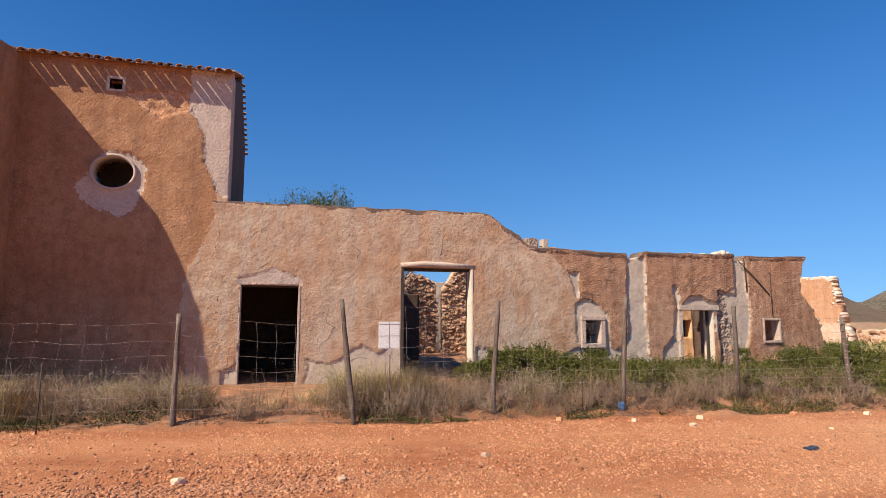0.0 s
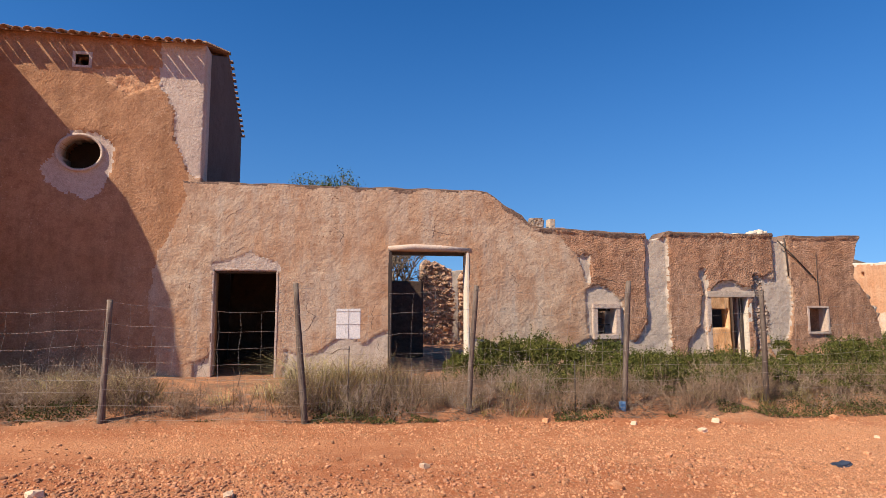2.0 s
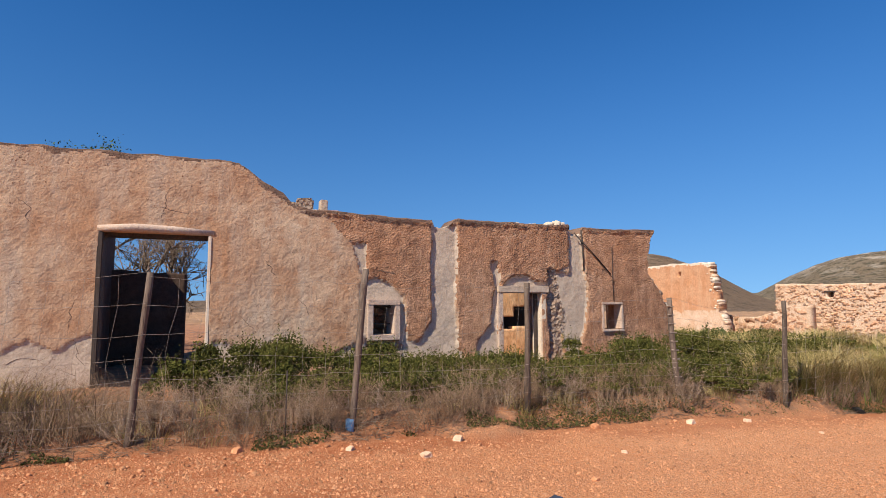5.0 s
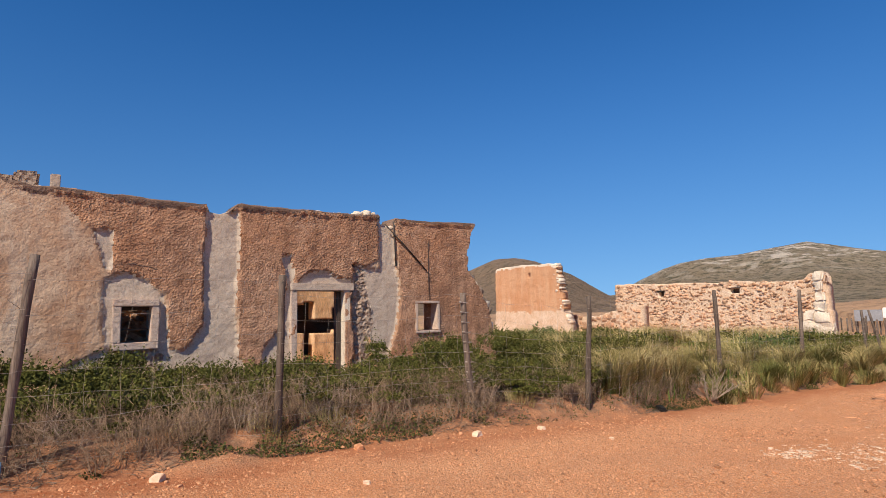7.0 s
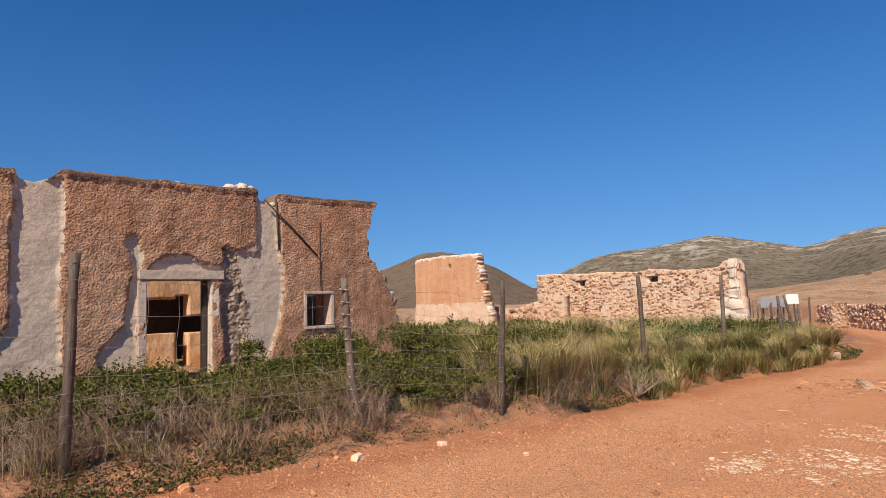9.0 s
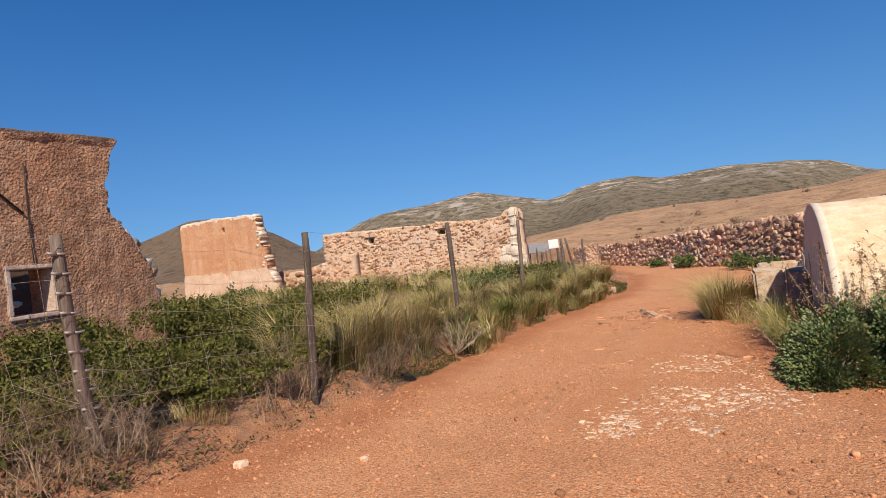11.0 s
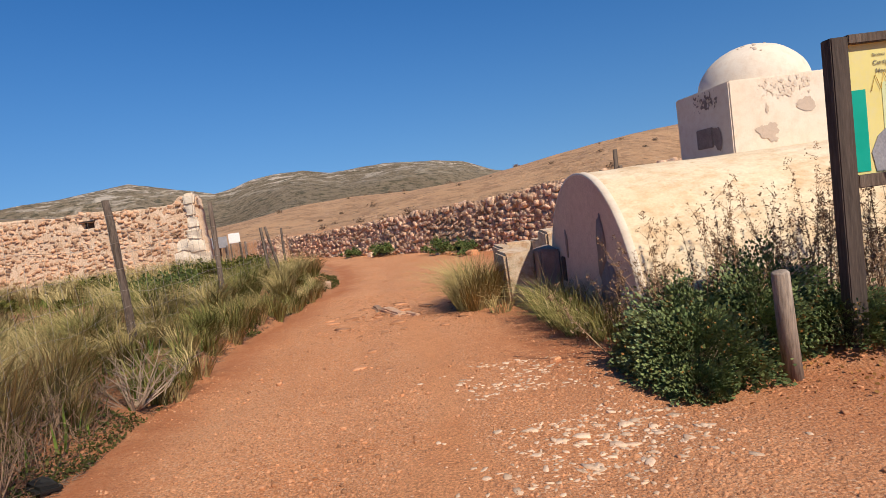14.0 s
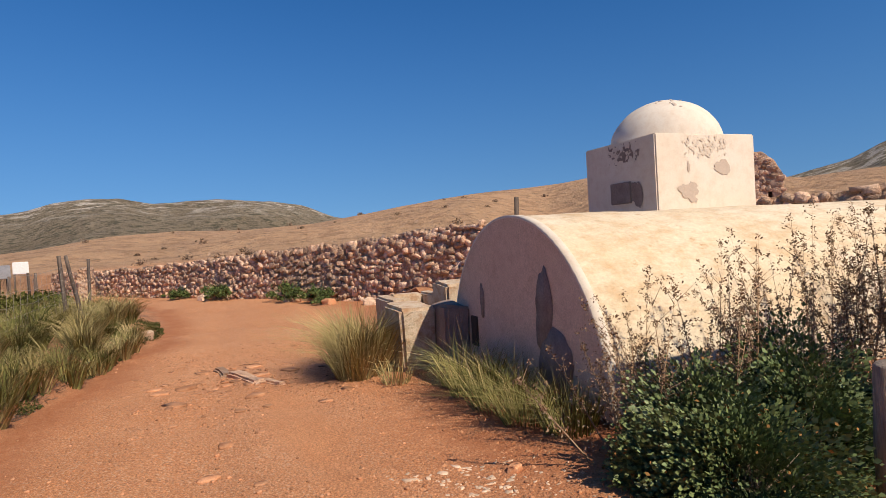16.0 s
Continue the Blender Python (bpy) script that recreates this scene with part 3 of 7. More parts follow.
def house_right(z):
    return np.interp(z, [-0.5, 0.48, 1.33, 1.7, 2.0, 2.18, 2.6, 3.0, 3.3], [14.62, 14.56, 14.42, 14.2, 13.98, 13.82, 13.84, 13.98, 14.06]) + 0.04 * fbm(z * 0, z, 5, 3)


P_CAST1 = [(5.85, 3.5), (6.3, 2.85), (6.7, 2.55), (6.82, 1.95), (7.1, 1.95), (7.42, 1.86), (7.66, 1.62), (7.72, 0.9), (8.0, 0.72), (8.2, 1.0), (8.3, 1.2), (8.29, 3.5)]
P_CEM1 = [(6.2, -0.5), (6.35, 0.55), (6.9, 0.75), (7.65, 0.72), (8.0, 0.66), (8.28, 1.1), (8.28, 3.05), (8.82, 3.1), (8.84, 0.55), (9.05, 0.3), (9.05, -0.5)]
P_CEM1B = [(6.86, 0.62), (6.8, 1.85), (7.1, 1.92), (7.4, 1.86), (7.66, 1.62), (7.74, 0.7)]
P_GREY = [(6.66, 2.6), (6.94, 2.64), (6.92, 1.98), (6.82, 2.0)]
P_STONE1 = [(6.9, 0.4), (6.92, 0.74), (7.56, 0.76), (7.76, 0.64), (7.62, 0.38)]
P_CEM3 = [(9.3, 0.3), (9.35, 0.75), (9.62, 1.0), (9.68, 1.95), (9.62, 2.3), (9.8, 2.33), (9.82, 0.2)]
P_CEM3B = [(9.8, 1.7), (9.95, 1.9), (10.1, 2.06), (10.5, 2.1), (10.75, 1.98), (11.05, 1.92), (11.1, 1.7)]
P_CEM4 = [(11.1, 2.22), (11.35, 2.1), (11.62, 2.2), (11.62, 3.1), (11.95, 3.1), (12.02, 2.2), (12.1, 1.6), (11.98, 0.9), (11.75, 0.1), (11.4, 0.5), (11.3, 1.3), (11.1, 1.7)]
P_RUB4 = [(10.98, 2.2), (11.2, 2.15), (11.35, 1.5), (11.5, 1.05), (11.35, 0.7), (11.5, 0.2), (11.0, -0.3)]
P_RUB1 = [(0.2, -0.5), (0.25, 0.62), (0.7, 0.48), (1.05, 0.6), (1.55, 0.92), (1.9, 0.78), (2.45, 0.98), (2.45, -0.5)]
P_DOOR1 = [(-1.16, 2.2), (-1.14, 2.38), (-0.78, 2.42), (-0.43, 2.6), (-0.2, 2.5), (0.16, 2.36), (0.16, 2.2)]
P_LOW1 = [(-2.0, -0.5), (-1.9, 0.1), (-1.4, 0.35), (-1.05, 0.6), (-1.05, -0.5)]
P_LOW2 = [(4.15, -0.5), (4.2, 0.75), (4.8, 0.68), (5.3, 0.58), (5.3, -0.5)]


def paint_house(X, Z):
    idx = np.zeros(X.shape, int)
    wave = 0.012 * fbm(X, Z, 0.8, 3) + 0.006 * fbm(X, Z, 4, 6, 3)
    rel = 0.035 + wave
    for poly, k, r, w in ((P_CAST1, 1, 0.055, 0.05), ([(8.83, -1), (8.83, 4), (11.63, 4), (11.6, 2.3), (11.1, 2.1), (11.1, -1)], 1, 0.055, 0.03),
                          ([(11.97, 4), (12.05, 2.2), (12.12, 1.6), (12.0, 0.9), (11.75, 0.2), (11.7, -1), (15, -1), (15, 4)], 1, 0.05, 0.04),
                          (P_CEM1, 2, 0.0, 0.04), (P_CEM1B, 2, 0.005, 0.04), (P_GREY, 2, 0.01, 0.03), (P_STONE1, 3, -0.01, 0.06),
                          (P_CEM3, 2, 0.0, 0.05), (P_CEM3B, 2, 0.0, 0.04), (P_CEM4, 2, 0.0, 0.05), (P_RUB4, 3, -0.02, 0.06),
                          (P_RUB1, 2, 0.012, 0.07), (P_DOOR1, 4, 0.02, 0.03), (P_LOW1, 2, 0.0, 0.06), (P_LOW2, 2, 0.0, 0.06)):
        m = inpoly(X, Z, poly, w, k)
        idx[m] = k
        rel = np.where(m, r + wave, rel)
    rel = rel + np.where(idx == 1, 0.008 * fbm(X, Z, 9, 12, 2), 0) + np.where(idx == 3, 0.04 * np.abs(fbm(X, Z, 5, 15, 3)), 0)
    t = house_top(X)
    band = Z > t - 0.035 - 0.09 * np.clip(fbm(X, Z, 2.2, 40) + 0.25, 0, 1)
    idx = np.where(band & (idx != 2), 5, idx)
    rel = rel + np.where((Z > t - 0.09) & (X > 5.6) & (idx != 2), 0.02, 0)
    return idx, rel


INNER_GAPS = [(0.1, 0.78, 1.1, 1.48), (1.1, -0.3, 1.35, 1.55), (1.35, 0.77, 1.85, 1.12), (1.85, 0.85, 2.65, 1.4)]
D1, D2, D3 = (-1.12, -0.13, 0.11, 2.2), (2.4, -0.2, 4.1, 2.66), (9.88, -0.2, 10.86, 1.7)
W1, W2 = (7.05, 0.86, 7.49, 1.43), (12.5, 0.87, 13.0, 1.43)
house = panel("wall_south", -2.1, 14.7, -0.45, 4.2, house_top, paint_house, FMATS, 0.5, 0.034, [D1, D2, D3, W1, W2], left=lambda z: -1.66 + 0.2 * fbm(z * 0, z, 0.9, 31, 5), right=house_right)
house.location = (0, FY, 0)
tagged(house, "ruined farmhouse front wall with pink render, rough-cast and grey cement patches", "wall", kind="structure")


def crack(x0, z0, x1, z1, seed, width=0.007):
    """A thin dark split wandering over the render, open on the wall's face."""
    q = np.linspace(0, 1, 30)
    amp = 0.16 * math.hypot(x1 - x0, z1 - z0)
    X, Z = x0 + (x1 - x0) * q + amp * fbm(q, q * 0, 3, seed, 4) * np.sin(np.pi * q), z0 + (z1 - z0) * q + 0.5 * amp * fbm(q, q * 0, 3, seed + 9, 4) * np.sin(np.pi * q)
    Y = -paint_house(X[:, None], Z[:, None])[1][:, 0]
    v, f = tube(np.stack([X, Y + 0.002, Z], -1), width * (0.25 + np.sin(np.pi * q) * (0.7 + 0.3 * wob(q, q * 0, 9, seed))), 4)
    mesh("crack", v, f, M_GABLE, parent=house)


for k, c in enumerate(((0.62, 0.65, 0.75, 1.75), (2.02, 0.95, 2.08, 1.6), (2.1, 0.9, 2.3, 0.45), (3.3, 2.85, 3.45, 3.5), (3.2, 3.1, 3.75, 3.02), (-1.5, 0.1, -1.1, 0.75), (4.35, 0.75, 5.1, 0.35), (4.6, 1.25, 4.9, 1.0), (5.0, 2.3, 5.25, 1.9),
                       (1.2, 3.2, 1.5, 2.7), (6.5, 2.9, 6.66, 3.1), (7.05, 2.1, 7.6, 2.0), (10.1, 2.4, 10.5, 2.9), (-0.9, 2.5, -0.5, 2.7), (-1.0, 3.2, -0.6, 3.5), (1.75, 0.6, 1.0, 0.55), (5.6, 1.6, 5.9, 1.2))):
    crack(*c, 50 + k)


def paint_tower(X, Z):
    idx = np.full(X.shape, 6)
    wave = 0.012 * fbm(X, Z, 0.8, 3) + 0.006 * fbm(X, Z, 4, 6, 3)
    rel = 0.03 + wave
    for poly, k, r, w in (([(-2.35, 7.5), (-2.3, 6.0), (-2.0, 5.5), (-1.95, 4.9), (-1.66, 4.05), (-1.0, 4.0), (-1.0, 7.5)], 4, 0.005, 0.05),
                          ([(-1.66, 4.15), (-1.8, 3.4), (-2.15, 2.6), (-2.3, 1.6), (-2.2, 0.6), (-2.0, -0.9), (-1.0, -0.9), (-1.0, 4.1)], 0, 0.035, 0.06),
                          ([(-3.6, 6.3), (-3.2, 5.95), (-2.9, 5.75), (-2.35, 5.85), (-2.3, 6.25), (-2.9, 6.35)], 7, -0.01, 0.06),
                          ([(-4.25, 3.9), (-4.4, 4.2), (-4.1, 4.6), (-3.9, 4.95), (-3.4, 4.95), (-3.1, 4.65), (-3.1, 4.3), (-3.25, 3.7), (-3.5, 3.55)], 4, 0.0, 0.05)):
        m = inpoly(X, Z, poly, w, k + 3)
        idx[m] = k
        rel = np.where(m, r + wave, rel)
    rel = rel + np.where(idx == 7, 0.02 * fbm(X, Z, 6, 33, 2), 0)
    return idx, rel - 0.006 * (X > -1.475)


# ---- chapel tower ----
tower = tagged(new("chapel_building"), "tall brown-pink rendered building with a tiled gable roof", "building")
tower.location = (0, FY, 0)
panel("wall_front", -10.5, -1.432, -0.4, 6.9, lambda x: np.full(np.shape(x), 6.9), paint_tower, FMATS, 0.5, 0.04,
      [(-3.87, 6.27, -3.63, 6.49)], [(-3.7, 4.5, 0.40, 0.345)], parent=tower)


def gable_side():
    """The end wall, pointed under the ridge."""
    prof = [(0.5, -0.4), (4.85, -0.4), (4.85, 6.42), (2.55, 7.75), (0.5, 6.9)]
    bm = bmesh.new()
    a = [bm.verts.new((-1.46, y, z)) for y, z in prof]
    b = [bm.verts.new((-1.96, y, z)) for y, z in prof]
    bm.faces.new(a)
    bm.faces.new(b[::-1])
    for k in range(5):
        bm.faces.new((a[k], b[k], b[(k + 1) % 5], a[(k + 1) % 5]))
    bmesh.ops.recalc_face_normals(bm, faces=bm.faces[:])
    return bm


# Shaded side of the tower: its shade is put into the wall colour.
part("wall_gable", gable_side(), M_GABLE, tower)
part("wall_back", box(-10.5, 4.35, -0.4, -1.96, 4.85, 6.4), M_TOWER, tower)


def slab(y0, z0, y1, z1, x0, x1, t):
    bm = bmesh.new()
    vs = [bm.verts.new((x, y, z + d)) for x in (x0, x1) for y, z in ((y0, z0), (y1, z1)) for d in (0, t)]
    for f in ((0, 1, 3, 2), (4, 6, 7, 5), (0, 4, 5, 1), (2, 3, 7, 6), (1, 5, 7, 3), (0, 2, 6, 4)):
        bm.faces.new([vs[k] for k in f])
    bmesh.ops.recalc_face_normals(bm, faces=bm.faces[:])
    return bm


roof = part("roof", slab(-0.1, 6.86, 2.55, 7.82, -10.5, -1.46, 0.02), M_TILE, tower, "weathered clay tile roof")
part("roof_back", slab(2.55, 7.82, 5.0, 6.4, -10.5, -1.46, 0.02), M_TILE, tower, "weathered clay tile roof")


def barrel_tile(r0=0.085, r1=0.07, length=0.42, sides=8):
    a = np.linspace(0, np.pi, sides)
    V = []
    for y, r in ((0, r0), (length, r1)):
        for k in (r, r - 0.014):
            V += [(k * np.cos(t), y, k * np.sin(t) * 0.8) for t in a]
    n = sides
    F = []
    for k in range(n - 1):
        F += [(k, k + 1, 2 * n + k + 1, 2 * n + k), (n + k + 1, n + k, 3 * n + k, 3 * n + k + 1), (k + 1, k, n + k, n + k + 1)]
    return np.array(V), np.array(F)


tv, tf = barrel_tile()
first = mesh("roof_tile", tv, tf, M_TILE, parent=roof)
rise = math.degrees(math.atan2(0.98, 2.72))


def tile_at(m):
    ob = bpy.data.objects.new("roof_tile", first.data)
    scene.collection.objects.link(ob)
    ob.parent = roof
    ob.matrix_local = m
    return ob


first.matrix_local = pose(-1.52, -0.3, 6.80, rise, 0, 0)
for k in range(1, 46):
    tile_at(pose(-1.52 - 0.195 * k + random.uniform(-0.012, 0.012), -0.3 + random.uniform(-0.03, 0.03), 6.80, rise, 0, random.uniform(-4, 4)))
for k in range(15):
    f = k / 15
    tile_at(pose(-1.81, -0.17 + 2.72 * f, 6.84 + 0.98 * f, 0, 0, -90))
for k in range(14):
    f = k / 14
    tile_at(pose(-1.81, 5.0 - 2.4 * f, 6.42 + 1.38 * f, 0, 0, -90))
# Added dark sheet behind the oculus, standing in for the unlit interior.
part("inner_partition", box(-6.0, 1.0, -0.4, -1.97, 1.1, 6.9), M_DARKIN, tower)


def ring(cx, cz, rx, rz, w, y0, y1, sides=40):
    a = np.linspace(0, 2 * np.pi, sides, endpoint=False)
    V, n = [], sides
    for y in (y0, y1):
        for k in (0, w):
            V += [(cx + (rx + k) * c, y, cz + (rz + k) * s) for c, s in zip(np.cos(a), np.sin(a))]
    F = []
    for k in range(n):
        e = (k + 1) % n
        F += [(k, n + k, n + e, e), (2 * n + k, 2 * n + e, 3 * n + e, 3 * n + k), (k, e, 2 * n + e, 2 * n + k), (n + k, 3 * n + k, 3 * n + e, n + e)]
    return np.array(V), np.array(F)


rv, rf = ring(-3.7, 4.5, 0.385, 0.33, 0.055, -0.05, 0.3)
mesh("oculus_surround", rv, rf, M_PALE, parent=tower)["label"] = "pale lime plaster ring round an oval opening"
for a, b, c, d in ((-3.93, 6.22, -3.87, 6.55), (-3.63, 6.22, -3.57, 6.55), (-3.87, 6.49, -3.63, 6.55), (-3.87, 6.22, -3.63, 6.27)):
    part("vent_frame", box(a, -0.05, b, c, 0.1, d, 0.006), M_PALE, tower)
# the projecting wing beside it, whose shade falls on the front
wing_bm = bmesh.new()
prof = [(0, -0.4), (-1.95, -0.4), (-1.88, 3.0), (-1.8, 4.6), (-1.69, 5.65), (-1.47, 6.28), (-1.25, 6.62), (-0.43, 6.74), (0, 6.76)]
wa = [wing_bm.verts.new((-5.46, y, z)) for y, z in prof]
wb = [wing_bm.verts.new((-10.5, y, z)) for y, z in prof]
wing_bm.faces.new(wa)
wing_bm.faces.new(wb[::-1])
for k in range(len(prof)):
    e = (k + 1) % len(prof)
    wing_bm.faces.new((wa[k], wb[k], wb[e], wa[e]))
bmesh.ops.recalc_face_normals(wing_bm, faces=wing_bm.faces[:])
wing = part("buttress", wing_bm, M_TOWER)
wing.location = (0, FY - 0.05, 0)
tagged(wing, "massive rendered buttress against the chapel front", "buttress")

# ---- rooms behind the front wall ----


def plain(ms):
    return lambda X, Z: (np.full(X.shape, ms), 0.02 * fbm(X, Z, 1.5, 2) + 0.008 * fbm(X, Z, 7, 9, 2))


def wall_at(name, m, length, z0, z1, top, material, thick=0.4, step=0.08, openings=(), label="", left=None, right=None):
    ob = panel(name, 0, length, z0, z1, top, plain(0), [material], thick, step, openings, left=left, right=right)
    ob.matrix_world = m
    return tagged(ob, label, "wall", kind="structure")


def ragged(base, amp, s, seed):
    return lambda x: base + amp * fbm(x, x * 0, s, seed)


# These room walls are darkened by colour, in place of indoor shade.
wall_at("wall_room_back", pose(-1.4, 17.0, 0), 3.3, -0.4, 3.4, ragged(3.3, 0.02, 1, 2), M_DARKIN, label="back wall of a dark room, shade in its colour")
wall_at("wall_partition", pose(1.75, 17.4, 0, 0, 0, -90), 3.5, -0.4, 3.6, ragged(3.4, 0.05, 1, 3), M_DARKIN, label="partition wall of a dark room, shade in its colour")
# Unseen slab, added so that the room behind door 1 stays dark.
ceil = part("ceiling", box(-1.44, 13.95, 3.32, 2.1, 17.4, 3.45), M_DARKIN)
tagged(ceil, "added flat ceiling that keeps the doorway room dark", "ceiling", kind="structure")
# This wall's shade is carried by its dark colour.
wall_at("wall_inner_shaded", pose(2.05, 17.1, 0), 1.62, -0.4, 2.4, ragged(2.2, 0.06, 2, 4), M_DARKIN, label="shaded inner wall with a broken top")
# Part of this wall's sunlit look comes from its brightened colour.
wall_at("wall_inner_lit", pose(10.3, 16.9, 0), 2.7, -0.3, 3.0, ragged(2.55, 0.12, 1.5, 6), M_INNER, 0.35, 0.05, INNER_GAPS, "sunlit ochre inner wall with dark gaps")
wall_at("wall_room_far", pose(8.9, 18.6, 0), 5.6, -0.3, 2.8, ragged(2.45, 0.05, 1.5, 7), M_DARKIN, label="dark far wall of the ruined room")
# Another unseen slab, added to darken the space behind the inner wall.
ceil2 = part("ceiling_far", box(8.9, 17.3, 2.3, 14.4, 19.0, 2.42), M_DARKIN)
tagged(ceil2, "added flat ceiling that darkens the far room", "ceiling", kind="structure")
# Added out of sight to block sun from the room behind window 2.
tagged(part("ceiling_remnant", box(11.9, FY + 0.5, 2.3, 14.0, 16.2, 2.4, jitter=0.03), M_DARKIN), "added ceiling that shades the room behind the window", "ceiling", kind="structure")
# Dark colour again stands for the gloom behind the window.
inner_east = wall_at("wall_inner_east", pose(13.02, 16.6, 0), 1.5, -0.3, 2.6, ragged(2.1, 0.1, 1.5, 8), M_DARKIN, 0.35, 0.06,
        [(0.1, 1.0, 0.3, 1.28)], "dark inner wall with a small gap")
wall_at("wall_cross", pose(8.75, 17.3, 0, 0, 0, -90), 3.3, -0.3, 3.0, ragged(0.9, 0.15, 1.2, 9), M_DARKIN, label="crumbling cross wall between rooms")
inner_w = wall_at("wall_inner_west", pose(5.8, 14.85, 0), 2.9, -0.3, 2.6, ragged(1.9, 0.05, 1.5, 18), M_RAW, 0.35, 0.08, label="brown rubble wall behind the window")
wall_at("wall_yard", pose(5.3, 24.2, 0), 4.5, -0.3, 3.6, ragged(3.0, 0.1, 1.2, 10), M_CEMENT, label="grey rendered yard wall behind the house")

# ---- frames and lintels of the openings ----


def frame_piece(name, a, parent, material, label="", bevel=0.012, jitter=0.006):
    return part(name, box(*a, bevel=bevel, jitter=jitter), material, parent, label)


door_1 = tagged(new("door_1"), "open doorway with pale plaster lintel and mesh across", "doorway", kind="structure")
frame_piece("lintel", (-1.14, FY + 0.02, 2.17, 0.13, FY + 0.4, 2.24), door_1, M_DKWOOD)
frame_piece("jamb", (-1.15, FY - 0.045, -0.13, -1.10, FY + 0.2, 2.2), door_1, M_PALE)
frame_piece("jamb", (0.09, FY - 0.045, -0.13, 0.14, FY + 0.2, 2.2), door_1, M_PALE)
frame_piece("threshold", (-1.25, FY - 0.35, -0.3, 0.3, FY + 0.4, -0.12), door_1, M_RAW, "worn orange earth step")
door_2 = tagged(new("door_2"), "wide open gateway with a rounded timber lintel", "doorway", kind="structure")
v, f = tube([(2.36, FY - 0.01, 2.71), (2.9, FY - 0.02, 2.74), (3.5, FY - 0.015, 2.73), (4.15, FY - 0.01, 2.70)], [0.06, 0.072, 0.068, 0.055], 10)
mesh("lintel", v, f, M_PALE, parent=door_2, smooth=True)["label"] = "cement coated round lintel"
frame_piece("lintel_board", (2.38, FY + 0.1, 2.6, 4.12, FY + 0.4, 2.68), door_2, M_DKWOOD, "dark timber underside")
frame_piece("jamb", (2.37, FY - 0.05, -0.2, 2.45, FY + 0.35, 2.65), door_2, M_DKWOOD)
frame_piece("jamb", (4.06, FY - 0.055, 0.1, 4.12, FY + 0.3, 2.65), door_2, M_WHITE, "white limed edge")
door_3 = tagged(new("door_3"), "broken doorway with grey stone lintel and limed jamb", "doorway", kind="structure")
frame_piece("lintel", (9.78, FY - 0.07, 1.69, 11.04, FY + 0.4, 1.83), door_3, M_CEMENT, jitter=0.015)
frame_piece("jamb", (9.78, FY - 0.05, -0.2, 9.9, FY + 0.35, 1.69), door_3, M_PALE, jitter=0.015)
frame_piece("jamb", (10.84, FY - 0.045, -0.2, 10.97, FY + 0.35, 1.69), door_3, M_LIME, jitter=0.02)
frame_piece("door_post", (10.76, FY + 0.1, -0.2, 10.83, FY + 0.17, 1.68), door_3, M_DKWOOD)


def window(name, o, w, label):
    x0, z0, x1, z1 = o
    ob = tagged(new(name), label, "window", kind="structure")
    frame_piece("head", (x0 - w, FY - 0.075, z1, x1 + w, FY + 0.2, z1 + w), ob, M_PALE, jitter=0.01)
    frame_piece("sill", (x0 - w, FY - 0.085, z0 - w, x1 + w, FY + 0.25, z0), ob, M_PALE, jitter=0.01)
    frame_piece("jamb", (x0 - w, FY - 0.07, z0, x0 + 0.01, FY + 0.2, z1), ob, M_PALE, jitter=0.01)
    frame_piece("jamb", (x1 - 0.01, FY - 0.07, z0, x1 + w, FY + 0.2, z1), ob, M_PALE, jitter=0.01)
    return ob


w1 = window("window_1", W1, 0.11, "small square window hole with grey plaster frame")
frame_piece("casing", (W1[0], FY + 0.2, W1[1], W1[0] + 0.05, FY + 0.28, W1[3]), w1, M_DKWOOD)
frame_piece("casing", (W1[0], FY + 0.2, W1[3] - 0.06, W1[2], FY + 0.28, W1[3]), w1, M_DKWOOD)
frame_piece("window_bar", (W1[0], FY + 0.22, 1.05, W1[2], FY + 0.25, 1.08), w1, M_DKWOOD)
w2 = window("window_2", W2, 0.055, "small square window hole in rough-cast wall")
frame_piece("casing", (W2[0], FY + 0.2, W2[1], W2[0] + 0.04, FY + 0.28, W2[3]), w2, M_DKWOOD)

# loose masonry on the wall head
MASONRY = (("rubble_block", (5.62, FY + 0.12, 3.2, 5.92, FY + 0.45, 3.47), M_RUBBLE, "broken grey rubble block on the wall top", 0.06),
           ("rubble_block", (5.42, FY + 0.12, 3.25, 5.64, FY + 0.4, 3.37), M_RUBBLE, "small broken stone on the wall top", 0.05),
           ("upright_block", (6.05, FY + 0.15, 3.18, 6.18, FY + 0.4, 3.47), M_CEMENT, "upright grey masonry stub on the wall top", 0.018),
           ("brick_stub", (6.19, FY + 0.15, 3.18, 6.4, FY + 0.42, 3.27), M_RAW, "low broken brick stub on the wall top", 0.02),
           ("lime_bed", (5.5, FY + 0.02, 3.2, 6.04, FY + 0.3, 3.245), M_LIME, "pale lime bedding remaining on the wall top", 0.012))
for name, a, mt, lab, rough in MASONRY:
    tagged(part(name, box(*a, bevel=rough * 0.6, jitter=rough, cuts=2), mt), lab, "masonry")
v, f = tube([(11.95, FY - 0.03, 3.12), (11.97, FY - 0.05, 2.6), (11.99, FY - 0.05, 2.2)], [0.018, 0.016, 0.013], 6)
tagged(mesh("wall_timber", v, f, M_DKWOOD), "short dark timber set upright in the wall", "timber")
# Thin dark tube laid on a slant across the rough-cast face.
v, f = tube([(11.72, FY - 0.08, 3.05), (12.2, FY - 0.085, 2.62), (12.72, FY - 0.08, 2.12)], [0.015, 0.014, 0.011], 6)
tagged(mesh("wall_timber", v, f, M_DKWOOD), "thin dark strip slanting down across the wall", "timber")
